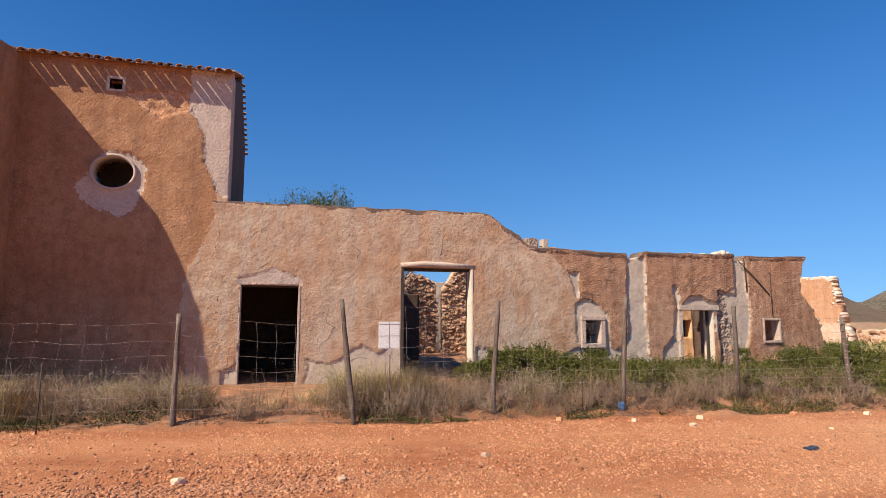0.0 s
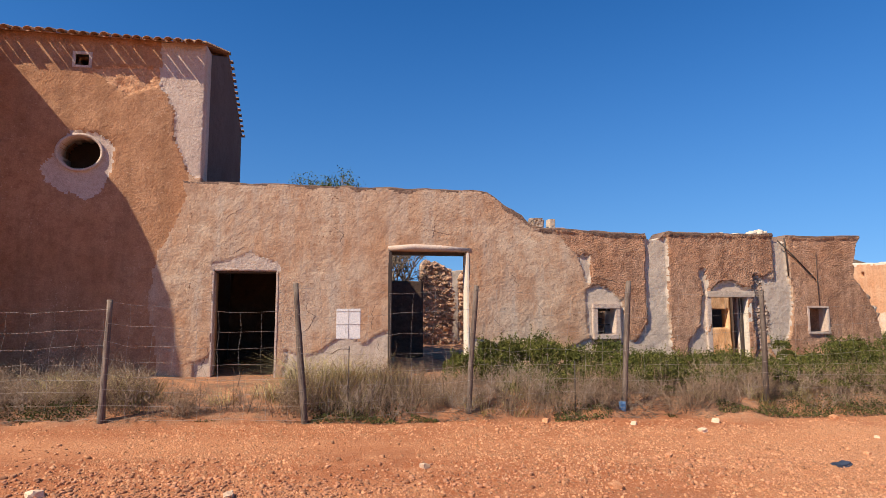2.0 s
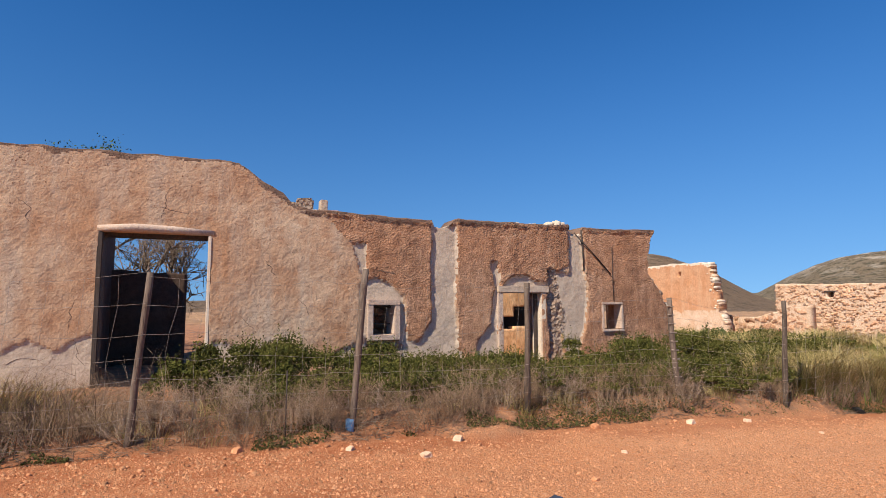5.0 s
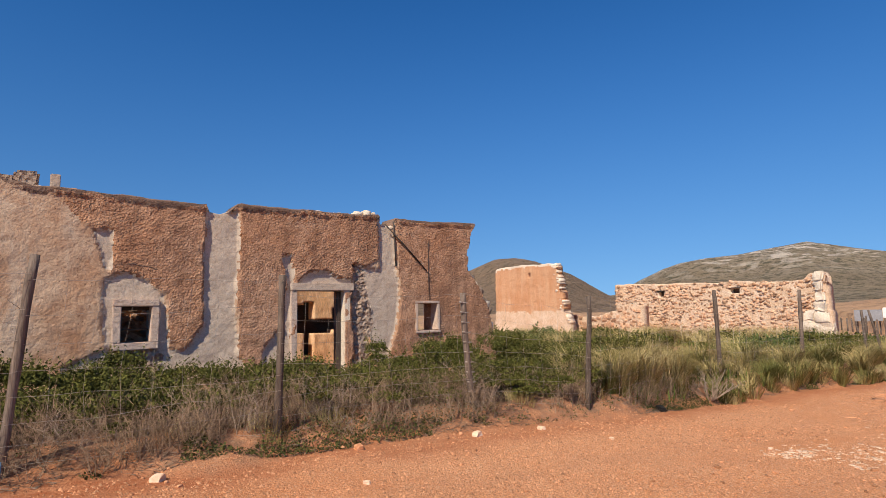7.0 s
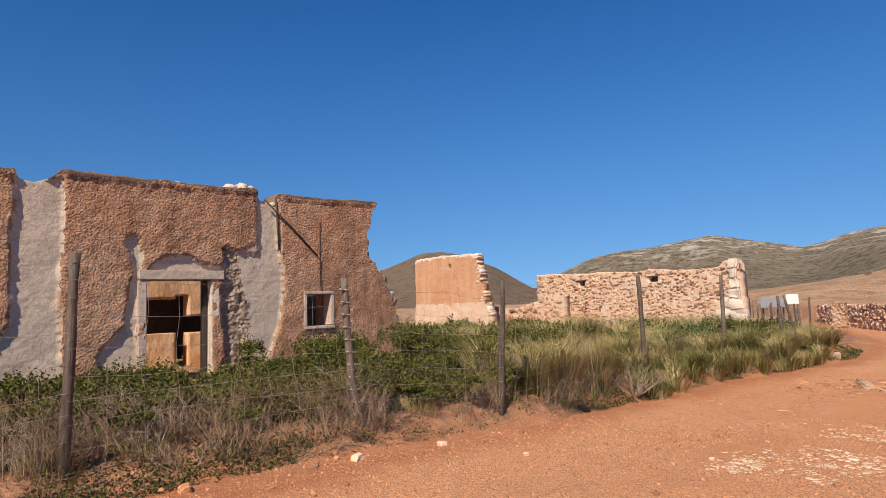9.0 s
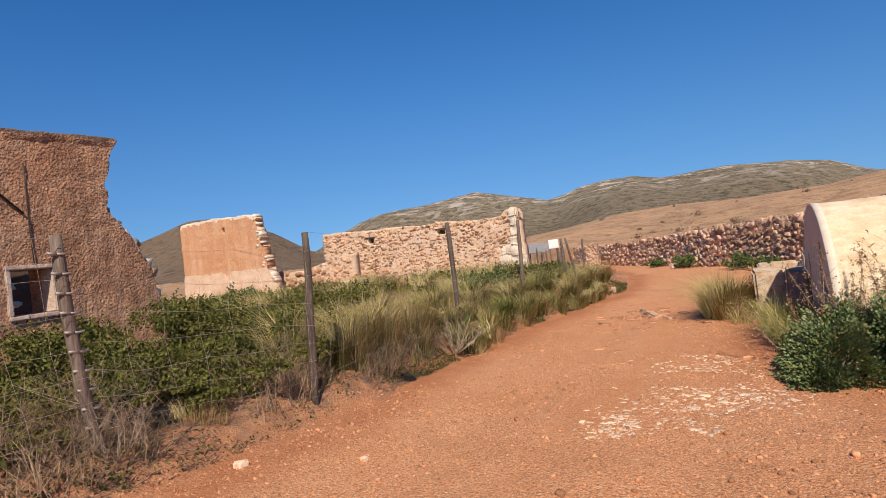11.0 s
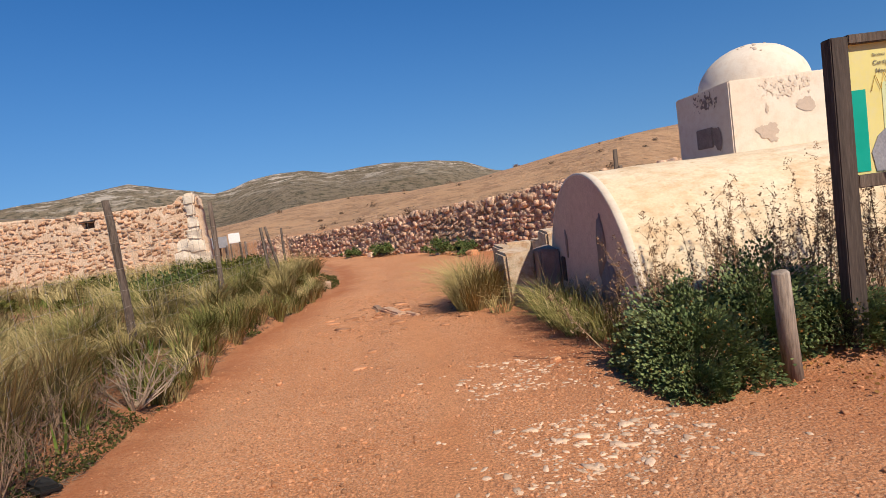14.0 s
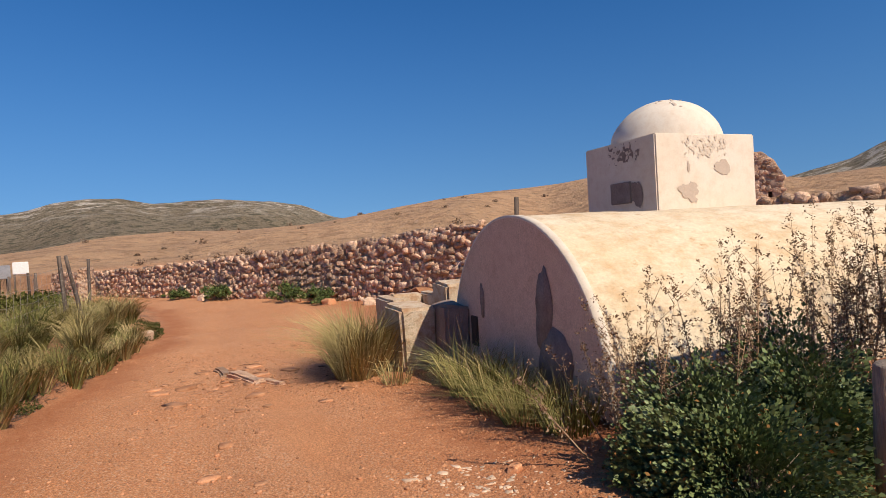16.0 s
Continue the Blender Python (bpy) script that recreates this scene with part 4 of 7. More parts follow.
v, f = tube([(12.78, FY - 0.065, 2.75), (12.77, FY - 0.07, 2.1), (12.78, FY - 0.07, 1.5)], [0.007, 0.007, 0.007], 5)
tagged(mesh("wall_pipe", v, f, M_DKWOOD), "thin rusty conduit running down to the window", "pipe")


# ---- stones ----
def stone_mesh(seed):
    bm = bmesh.new()
    bmesh.ops.create_cube(bm, size=1)
    bmesh.ops.bevel(bm, geom=bm.edges[:], offset=0.17, segments=1, affect="EDGES")
    r = random.Random(seed)
    for v in bm.verts:
        v.co += Vector((r.uniform(-1, 1), r.uniform(-1, 1), r.uniform(-1, 1))) * 0.12
    bmesh.ops.triangulate(bm, faces=bm.faces[:])
    V = np.array([v.co[:] for v in bm.verts])
    F = np.array([[v.index for v in f.verts] for f in bm.faces])
    bm.free()
    return V, F


STONES = [stone_mesh(k) for k in range(10)]

for x, w, h in ((10.35, 0.12, 0.06), (10.75, 0.14, 0.05), (11.2, 0.2, 0.1), (11.42, 0.16, 0.14), (11.56, 0.1, 0.08)):
    z = float(house_top(np.array([x]))[0]) - 0.03
    tagged(mesh("loose_stone", STONES[int(x * 10) % 10][0] * (w, 0.22, h + 0.03) + (x, FY + 0.17, z + h / 2), STONES[int(x * 10) % 10][1], M_LIME), "pale loose stone lying on the wall top", "stone", "stones on the wall top")


def lay_stones(length, z0, top, w, h, seed, fill=0.9, holes=(), right=None, big=1.0):
    """Places of stones over a wall's face, in rough courses: x, z, width, height, turn, depth."""
    r = np.random.default_rng(seed)
    out, z = [], z0
    tmax = max(float(np.max(top(np.linspace(0, length, 60)))), z0 + h)
    while z < tmax:
        ch = h * r.uniform(0.65, 1.35)
        x = -r.uniform(0, w)
        while x < length:
            cw = w * r.uniform(0.5, 1.6)
            cx, cz = x + cw / 2, z + ch / 2 + 0.36 * h * r.standard_normal()
            ok = 0 < cx < length and cz + ch * 0.3 < float(top(np.array([cx]))[0]) and r.random() < fill
            ok = ok and not any(a - cw / 2 < cx < c + cw / 2 and b - ch / 2 < cz < d + ch / 2 for a, b, c, d in holes)
            if right is not None and cx > float(right(np.array([cz]))[0]) - 0.05:
                ok = False
            if ok:
                out.append((cx, cz, big * cw * r.uniform(0.85, 1.08), big * ch * r.uniform(0.85, 1.12), r.uniform(-30, 30), r.uniform(0.07, 0.15)))
            x += cw
        z += ch
    return out


def set_stones(parent, places, m_piece, m_joined, pick, inset=0.03):
    """Stones on a wall: those that pick chooses are pieces of their own, the rest one mesh."""
    r = random.Random(len(places))
    singles = sorted(places, key=pick)[:300]
    rest = sorted(places, key=pick)[300:]
    kinds = []
    for k, (V, F) in enumerate(STONES):
        me = bpy.data.meshes.new("stone")
        me.from_pydata(V.tolist(), [], F.tolist())
        me.materials.append(m_piece)
        kinds.append(me)
    for x, z, w, h, a, d in singles:
        ob = bpy.data.objects.new("stone", r.choice(kinds))
        scene.collection.objects.link(ob)
        ob.parent = parent
        ob.matrix_local = pose(x, inset, z, 0, a, 0) @ Matrix.Diagonal((w, d * 2, h, 1))
    if rest:
        items = []
        for x, z, w, h, a, d in rest:
            V, F = STONES[r.randrange(10)]
            c, s = math.cos(radians(a)), math.sin(radians(a))
            P = V * (w, d * 2, h)
            P = np.stack([P[:, 0] * c + P[:, 2] * s, P[:, 1], -P[:, 0] * s + P[:, 2] * c], -1) + (x, inset, z)
            items.append((P, [F]))
        V, F = join(items)
        tagged(mesh("stonework", V, F, m_joined, parent=parent), kind="stuff")


def r2_top(x):
    return np.interp(x, [0, 3, 6, 8, 9.6, 9.9, 10.2, 10.4, 10.9, 11.1], [2.62, 2.5, 2.42, 2.36, 2.3, 2.3, 2.38, 2.62, 2.7, 2.5]) + 0.06 * fbm(x, x * 0, 1.6, 5)


ruin_far = wall_at("wall_ruin", pose(33.5, 25.2, 0, 0, 0, -90), 11.15, -0.6, 2.9, r2_top, M_MORTAR, 0.6, 0.1,
                   [(2.85, 1.82, 3.2, 2.1), (6.85, 1.85, 7.3, 2.08)], "roofless wall of ochre rubble stone with two putlog holes",
                   right=lambda z: np.interp(z, [-1, 0.1, 1.2, 3], [11.3, 11.2, 11.1, 11.0]) + 0.08 * fbm(z * 0, z, 2.5, 3))
P_RUIN = lay_stones(11.0, -0.3, r2_top, 0.16, 0.105, 11, 0.97, [(2.85, 1.82, 3.2, 2.1), (6.85, 1.85, 7.3, 2.08)])
for k, x in enumerate((3.02, 7.07)):
    frame_piece("hole_lintel", (x - 0.28, -0.06, 2.09, x + 0.28, 0.3, 2.14), ruin_far, M_DKWOOD)
    # Near-black plug gives the hole its depth of shade.
    frame_piece("hole_back", (x - 0.26, 0.3, 1.8, x + 0.26, 0.5, 2.1), ruin_far, M_DARKIN)
# limed pier at the end of that wall
pier = tagged(new("wall_pier"), "pale limed stone pier ending the ruined wall", "pier")
pier.matrix_world = pose(33.5, 25.2, 0, 0, 0, -90)
for k, (a, b, c, d) in enumerate(((10.62, 2.25, 10.95, 2.62), (10.55, 1.8, 10.98, 2.27), (10.6, 1.35, 11.0, 1.82), (10.5, 0.95, 11.05, 1.37), (10.05, 0.55, 10.6, 1.0), (10.58, 0.5, 11.1, 0.97), (9.95, -0.4, 10.55, 0.57), (10.5, -0.4, 11.2, 0.52))):
    part("pier_block", box(a, -0.14, b, c, 0.35, d, bevel=0.06, cuts=3, jitter=0.11), M_LIME, pier)


rr1 = random.Random(9)
for k in range(13):
    z = 0.35 + 0.15 * k
    s = rr1.uniform(0.12, 0.26)
    ob = mesh("edge_stone", STONES[k % 10][0] * (s, 0.42, s * 0.75), STONES[k % 10][1], M_LIME if k % 3 else M_RUBBLE, parent=house)
    ob.matrix_local = pose(float(house_right(np.array([z]))[0]) + rr1.uniform(-0.02, 0.05), 0.22, z, 0, rr1.uniform(-20, 20), 0)


def r1_top(x):
    return np.interp(x, [0, 0.4, 2, 4.6, 5.2, 6], [3.72, 3.8, 3.86, 3.78, 3.7, 3.6]) + 0.05 * fbm(x, x * 0, 2.0, 15)


def r1_right(z):
    return np.interp(z, [-1, 0.6, 1.0, 2.0, 3.2, 3.9], [6.1, 5.95, 5.75, 5.55, 5.25, 5.2]) + 0.07 * fbm(z * 0, z, 3, 6)


def r1_left(z):
    return np.interp(z, [-1, 1.2, 2.5, 3.9], [-0.2, 0.0, 0.05, 0.12]) + 0.05 * fbm(z * 0, z, 3, 16)


ruin_near = panel("wall_ruin_orange", -0.3, 6.2, -0.5, 4.0, r1_top,
                  lambda X, Z: (np.where(Z < 1.15 + 0.12 * fbm(X, Z, 1.5, 4), 1, np.where(Z > r1_top(X) - 0.12 - 0.06 * fbm(X, Z, 3, 5), 2, 0)), 0.02 * fbm(X, Z, 1.2, 2) + 0.01 * fbm(X, Z, 6, 3, 2)),
                  [M_RAW, M_MORTAR, M_LIME], 0.55, 0.08, [(3.0, 3.1, 3.2, 3.34)], left=r1_left, right=r1_right)
ruin_near.matrix_world = pose(29.3, 31.0, 0, 0, 0, -90)
tagged(ruin_near, "free-standing orange rendered wall with a ragged end", "wall", kind="structure")
# Shade in this hole is a near-black plug too.
frame_piece("hole_back", (2.9, 0.3, 3.0, 3.3, 0.5, 3.45), ruin_near, M_DARKIN)
rr0 = random.Random(5)
for k in range(26):
    z = 0.55 + 0.125 * k
    x = float(r1_right(np.array([z]))[0])
    s = rr0.uniform(0.1, 0.26)
    x += rr0.uniform(-0.22, 0.02)
    V, F = STONES[k % 10]
    ob = mesh("edge_stone", V * (s, 0.5, s * rr0.uniform(0.5, 1.1)), F, M_LIME if k % 4 else M_MORTAR, parent=ruin_near)
    ob.matrix_local = pose(x - 0.02, 0.25, z, 0, rr0.uniform(-40, 40), 0)
low = wall_at("wall_low_rubble", pose(31.5, 31.0, 0, 0, 0, -90), 9.0, -0.5, 1.6, lambda x: np.interp(x, [0, 3, 5, 6, 7.5, 8, 9], [1.1, 1.0, 0.85, 0.8, 1.15, 1.35, 1.3]) + 0.12 * fbm(x, x * 0, 1.5, 25), M_MORTAR, 0.6, 0.1,
              label="tumbled low rubble wall between the ruins")
P_LOW = lay_stones(9.0, -0.3, lambda x: np.interp(x, [0, 3, 5, 6, 7.5, 8, 9], [1.1, 1.0, 0.85, 0.8, 1.15, 1.35, 1.3]), 0.28, 0.2, 17, 0.85)


def keep_top(x):
    return wall_top(26 - x) + 0.05 * fbm(x, x * 0, 1.2, 35) + 0.03 * fbm(x, x * 0, 5, 36, 2)


keep_o = WALL_P + WALL_D * 26
KEEP = math.degrees(math.atan2(-0.515, -0.857))
keep_wall = wall_at("wall_retaining", pose(keep_o[0], keep_o[1], 0, -9, 0, KEEP), 42.0, -1.5, 1.9, keep_top, M_DMORTAR, 0.5, 0.12, label="long dry-stone retaining wall of dark red rubble")
P_KEEP = lay_stones(42.0, -1.25, keep_top, 0.2, 0.14, 19, 1.0, big=1.15)
def pier_top(a, b, c, length, seed):
    return lambda x: np.interp(x, [0, 0.45 * length, length], [a, b, c]) + 0.12 * fbm(x, np.asarray(x) * 0, 4, seed, 3)


P_PIER1 = lay_stones(1.15, -0.2, pier_top(3.05, 3.25, 2.75, 1.15, 41), 0.13, 0.095, 23, 1.0, big=1.12)
P_PIER2 = lay_stones(1.15, -0.2, pier_top(2.7, 3.3, 3.25, 1.15, 42), 0.13, 0.095, 24, 1.0, big=1.12)
pier1 = wall_at("wall_stub_west", pose(4.35, 22.0, 0, 0, 0, 4), 1.15, -0.3, 3.6, pier_top(3.05, 3.25, 2.75, 1.15, 41), M_MORTAR, 0.5, 0.08, label="ragged stub of orange rubble wall in the yard")
pier2 = wall_at("wall_stub_east", pose(5.75, 22.0, 0, 0, 0, -4), 1.15, -0.3, 3.6, pier_top(2.7, 3.3, 3.25, 1.15, 42), M_MORTAR, 0.5, 0.08, label="ragged stub of orange rubble wall in the yard")


# ---- vaulted cistern with its domed well-house ----
VX, VY, VZ, VW, VH = 18.9, 4.5, -0.62, 1.72, 1.80
cistern = tagged(new("cistern"), "long barrel-vaulted cistern in stained yellow-white limewash", "cistern")


def vault_mesh(y0, y1, w, h, ny, na=40, ends=True):
    a = np.linspace(0, np.pi, na)
    ys = np.linspace(y0, y1, ny)
    A, Yv = np.meshgrid(a, ys)
    k = 0.012 * fbm(A * 1.6, Yv, 1.3, 5, 4)
    X = VX - (w + k) * np.cos(A)
    Z = VZ + (h + k) * np.sin(A)
    V = np.stack([X, Yv, Z], -1).reshape(-1, 3)
    i, j = np.meshgrid(np.arange(ny - 1), np.arange(na - 1), indexing="ij")
    F = [np.stack([i * na + j, i * na + j + 1, (i + 1) * na + j + 1, (i + 1) * na + j], -1).reshape(-1, 4)]
    return V, F


v, f = vault_mesh(VY, -7.5, VW, VH, 110)
mesh("vault", v, f, M_VAULT, parent=cistern, smooth=True)


def end_wall(y, w, h, flip, nr=14, na=40):
    t, r = np.linspace(0, np.pi, na), np.linspace(0, 1, nr)
    Rr, T = np.meshgrid(r, t, indexing="ij")
    X, Z = VX - w * Rr * np.cos(T), VZ + h * Rr * np.sin(T)
    Y = y + 0.006 * fbm(X, Z, 2, 8) * (Rr < 0.99)
    V = np.stack([X, Y, Z], -1).reshape(-1, 3)
    i, j = np.meshgrid(np.arange(nr - 1), np.arange(na - 1), indexing="ij")
    F = np.stack([i * na + j, i * na + j + 1, (i + 1) * na + j + 1, (i + 1) * na + j], -1).reshape(-1, 4)
    return V, [F[:, ::-1] if flip else F]


M_END = mat("pinkish_limewash", (0.64, 0.48, 0.37), (0.70, 0.55, 0.44), (0.52, 0.36, 0.26), 1.2, 9, 0.5, 0.92, 0.35, 16, 0.012)
v, f = end_wall(VY + 0.03, VW + 0.015, VH + 0.015, False)
mesh("end_wall", v, f, M_END, parent=cistern)["label"] = "pinkish limewashed end wall"
v, f = end_wall(-7.5, VW, VH, True)
mesh("end_wall", v, f, M_END, parent=cistern)
a = np.linspace(0, np.pi, 48)
rimv = []
for y in (VY + 0.035, VY - 0.06):
    for k in (0.0, 0.03):
        rimv.append(np.stack([VX - (VW - 0.015 + k) * np.cos(a), a * 0 + y, VZ + (VH - 0.015 + k) * np.sin(a)], -1))
rim_f = []
n = 48
for k in range(n - 1):
    rim_f += [(k, k + 1, n + k + 1, n + k), (n + k, n + k + 1, 3 * n + k + 1, 3 * n + k)]
mesh("rim", np.vstack(rimv), np.array(rim_f), M_WHITE, parent=cistern, smooth=True)["label"] = "whitewashed rim of the vault"


def blot(name, cx, cz, rx, rz, y, material, parent, seed, axis="y", out=1):
    """A thin ragged patch lying on a wall."""
    y = y + out * 0.0003 * (seed % 9)
    a = np.linspace(0, 2 * np.pi, 46, endpoint=False)
    k = 1 + 0.17 * fbm(np.cos(a) * 1.2, np.sin(a) * 1.2, 1.4, seed, 4)
    p, q = cx + rx * k * np.cos(a), cz + rz * k * np.sin(a)
    V = []
    for d in (-0.004 * out, 0.001 * out):
        V += [(u, y + d, w) if axis == "y" else (y + d, u, w) for u, w in zip(p, q)]
    V += [((cx, y + 0.001 * out, cz) if axis == "y" else (y + 0.001 * out, cx, cz))]
    n = 46
    F4 = np.array([(k, (k + 1) % n, n + (k + 1) % n, n + k) for k in range(n)])
    F3 = np.array([(n + k, n + (k + 1) % n, 2 * n) for k in range(n)])
    return mesh(name, np.array(V), [F4, F3], material, parent=parent)


blot("lime_patch", 0.95, 1.3, 0.2, 0.09, -0.03, M_LIME, inner_east, 3, "y", -1)
blot("lime_patch", 0.9, 0.98, 0.35, 0.09, -0.03, M_LIME, inner_east, 6, "y", -1)
blot("damp_stain", 18.2, 0.16, 0.17, 0.42, VY + 0.036, M_DAMP, cistern, 3)
blot("damp_stain", 18.02, -0.3, 0.3, 0.34, VY + 0.037, M_DAMP, cistern, 8)
blot("damp_stain", 19.65, 0.2, 0.06, 0.2, VY + 0.036, M_DAMP, cistern, 5)
# Added dark box imitates the shaded edge of the recess beside the vault.
part("outlet", box(19.82, VY - 0.05, -0.4, 20.02, VY + 0.045, -0.02, 0.01), M_DKWOOD, cistern, "small dark box standing in for the recess edge")

well = tagged(new("well_house"), "whitewashed cube with a dome, plaster flaking in grey patches", "well house")


def soft_box(x0, y0, z0, x1, y1, z1, seed):
    bm = box(x0, y0, z0, x1, y1, z1, 0.02)
    bmesh.ops.subdivide_edges(bm, edges=[e for e in bm.edges if e.calc_length() > 0.5], cuts=12, use_grid_fill=True)
    for v in bm.verts:
        v.co += noise.noise_vector(v.co * 1.7 + Vector((seed, 0, 0))) * 0.0025
    return bm


part("wall", soft_box(19.62, -0.02, -0.6, 21.25, 1.82, 2.27, 2), M_WHITE, well)
bm = bmesh.new()
bmesh.ops.create_uvsphere(bm, u_segments=44, v_segments=24, radius=1)
for v in bm.verts:
    v.co = Vector((20.44 + v.co.x * 0.82, 0.9 + v.co.y * 0.84, 2.2 + v.co.z * 0.72)) + noise.noise_vector(v.co * 2.5) * 0.012
part("dome", bm, M_WHITE, well, "whitewashed dome with peeling top", True)


def scab(name, c0, c1, r0, r1, at, material, axis, seed, ragged=0.5, step=0.006, broken=0.0):
    """A ragged patch of fallen plaster: small cells kept where a noisy oval allows."""
    u, w = np.meshgrid(np.arange(c0 - 1.9 * r0, c0 + 1.9 * r0, step), np.arange(c1 - 1.9 * r1, c1 + 1.9 * r1, step), indexing="ij")
    d = np.hypot((u - c0) / r0, (w - c1) / r1) + ragged * fbm(u, w, 9.0, seed, 4)
    if broken:
        d = d * 0.55 + broken * (0.45 - fbm(u, w, 24.0, seed + 2, 3))
    keep = (d < 1) & (w < 2.235)
    u, w = u[keep], w[keep]
    k = len(u)
    q = [np.full((k, 4), at), u[:, None] + step * np.array([[0, 1, 1, 0]]), w[:, None] + step * np.array([[0, 0, 1, 1]])]
    V = np.stack(q if axis == "x" else [q[1], q[0], q[2]], -1).reshape(-1, 3)
    mesh(name, V, np.arange(4 * k).reshape(k, 4), material, parent=well)


M_PEEL = mat("thin_peeling_limewash", (0.66, 0.545, 0.43), (0.70, 0.59, 0.48), None, 6, 30, 0.4, 0.95, 0.1, 40, 0.003, speck=0.15)
scab("bare_patch", 0.62, 1.78, 0.14, 0.10, 19.612, M_PATCH, "x", 4, 0.3)
scab("bare_patch", 1.28, 1.44, 0.14, 0.10, 19.612, M_PATCH, "x", 9, 0.55)
scab("bare_patch", 1.25, 1.8, 0.03, 0.1, 19.612, M_PATCH, "x", 6, 0.6)
scab("peeling_plaster", 0.95, 2.09, 0.22, 0.09, 19.612, M_PEEL, "x", 3, 0.4, 0.005, 1.9)
scab("peeling_plaster", 20.3, 2.08, 0.2, 0.08, 1.828, M_DAMP, "y", 5, 0.4, 0.006, 1.2)
scab("damp_stain", 20.02, 1.47, 0.17, 0.18, 1.828, M_DAMP, "y", 8, 0.35)
r = random.Random(4)
part("hatch", box(20.15, 1.78, 1.34, 20.62, 1.845, 1.66, 0.012), M_DAMP, well, "closed grey hatch")
for k in range(9):
    t, w = r.gauss(2.6, 0.5), r.uniform(0.75, 1.35)
    c = Vector((20.44 + 0.82 * math.cos(t) * math.cos(w), 0.9 + 0.84 * math.sin(t) * math.cos(w), 2.2 + 0.72 * math.sin(w)))
    V, F = STONES[k % 10]
    s = r.uniform(0.02, 0.06)
    ob = mesh("flake", V * (s, s, 0.012), F, M_PATCH, parent=well)
    ob.matrix_local = Matrix.Translation(c) @ (c - Vector((20.44, 0.9, 2.2))).to_track_quat("Z", "Y").to_matrix().to_4x4()

trough = tagged(new("water_trough"), "old limewashed masonry trough beside the cistern", "trough")
bm = box(20.48, 4.84, -0.8, 21.2, 5.36, 0.1, 0.045, 0.03, 3)
for v in bm.verts:
    v.co.x += 0.10 * (v.co.z + 0.8) * (-0.35 if v.co.x < 20.8 else 0.0)
    v.co.y = 5.1 + (v.co.y - 5.1) * (0.9 + 0.13 * (v.co.z + 0.8))
part("pillar", bm, M_TROUGH, trough, "limewashed stub with flaking orange-stained face")
part("basin_front", box(21.2, 5.02, -0.8, 22.2, 5.24, 0.12, 0.03, 0.02, 2), M_TROUGH, trough)
part("basin_back", box(21.2, 4.3, -0.8, 22.2, 4.5, 0.14, 0.03, 0.02, 2), M_TROUGH, trough)
part("basin_end", box(22.0, 4.5, -0.8, 22.22, 5.02, 0.13, 0.03, 0.02, 2), M_TROUGH, trough)
part("basin_floor", box(21.2, 4.45, -0.8, 22.05, 5.05, -0.2, 0.02), M_DAMP, trough)
part("step_block", box(20.95, 3.95, -0.8, 21.6, 4.5, 0.33, 0.04, 0.03, 2), M_TROUGH, trough)
# Solid dark block stands in for the dark recess between pillar and cistern.
part("outlet_box", box(20.1, 4.5, -0.8, 20.75, 4.86, 0.1, 0.04, 0.05, 3), M_DAMP, trough, "dark brown block in place of the recess by the cistern")

# ---- information board ----
board = tagged(new("information_board"), "weathered trail board in dark timber frame, sheet half torn", "sign")
for y0, y1 in ((3.49, 3.63), (1.62, 1.80)):
    part("post", box(15.35, y0, -0.75, 15.46, y1, 1.86, 0.008), M_DKWOOD, board)
part("top_rail", box(15.35, 1.80, 1.80, 15.455, 3.49, 1.87, 0.006), M_WOOD, board, "lichen-spotted top rail")
part("bottom_rail", box(15.35, 1.80, 0.72, 15.455, 3.49, 0.82, 0.006), M_WOOD, board)
M_SHEET = mat("faded_yellow_sheet", (0.70, 0.61, 0.20), (0.76, 0.68, 0.30), (0.66, 0.60, 0.36), 2, 12, 0.5, 0.5, 0.0)
M_TEAL = mat("teal_print", (0.0, 0.33, 0.24), (0.01, 0.38, 0.29), None, 3, 10, 0.5, 0.5, 0.0)
M_MAP = mat("pale_green_map", (0.56, 0.62, 0.32), (0.64, 0.68, 0.42), None, 5, 10, 0.5, 0.5, 0.0)
M_ZINC = mat("scratched_grey_backing", (0.27, 0.27, 0.29), (0.35, 0.35, 0.37), (0.2, 0.2, 0.21), 5, 40, 0.5, 0.6, 0.2, metal=0.2)
M_INK = mat("black_ink", (0.02, 0.02, 0.02), (0.03, 0.03, 0.03), None, 3, 10, 0.5, 0.6, 0.0)
M_GREYINK = mat("grey_print", (0.16, 0.15, 0.12), (0.2, 0.19, 0.15), None, 3, 10, 0.5, 0.6, 0.0)
M_OCHRE = mat("ochre_marker", (0.55, 0.30, 0.03), (0.6, 0.36, 0.05), None, 3, 10, 0.5, 0.6, 0.0)
part("sheet", box(15.40, 1.80, 0.82, 15.43, 3.49, 1.80), M_SHEET, board, "faded yellow printed sheet")
part("teal_strip", box(15.3955, 3.345, 0.84, 15.41, 3.488, 1.46), M_TEAL, board, "teal printed strip")
part("map", box(15.3955, 2.1, 1.08, 15.41, 3.21, 1.5), M_MAP, board, "pale green trail map")
torn = [(3.30, 0.83), (3.33, 0.98), (3.27, 1.1), (3.19, 1.16), (3.08, 1.12), (2.82, 1.13), (2.8, 1.2), (2.55, 1.24), (2.2, 1.26), (1.81, 1.22), (1.81, 0.83)]
bm = bmesh.new()
ta = [bm.verts.new((15.393, y, z)) for y, z in torn]
tb = [bm.verts.new((15.40, y, z)) for y, z in torn]
bm.faces.new(ta)
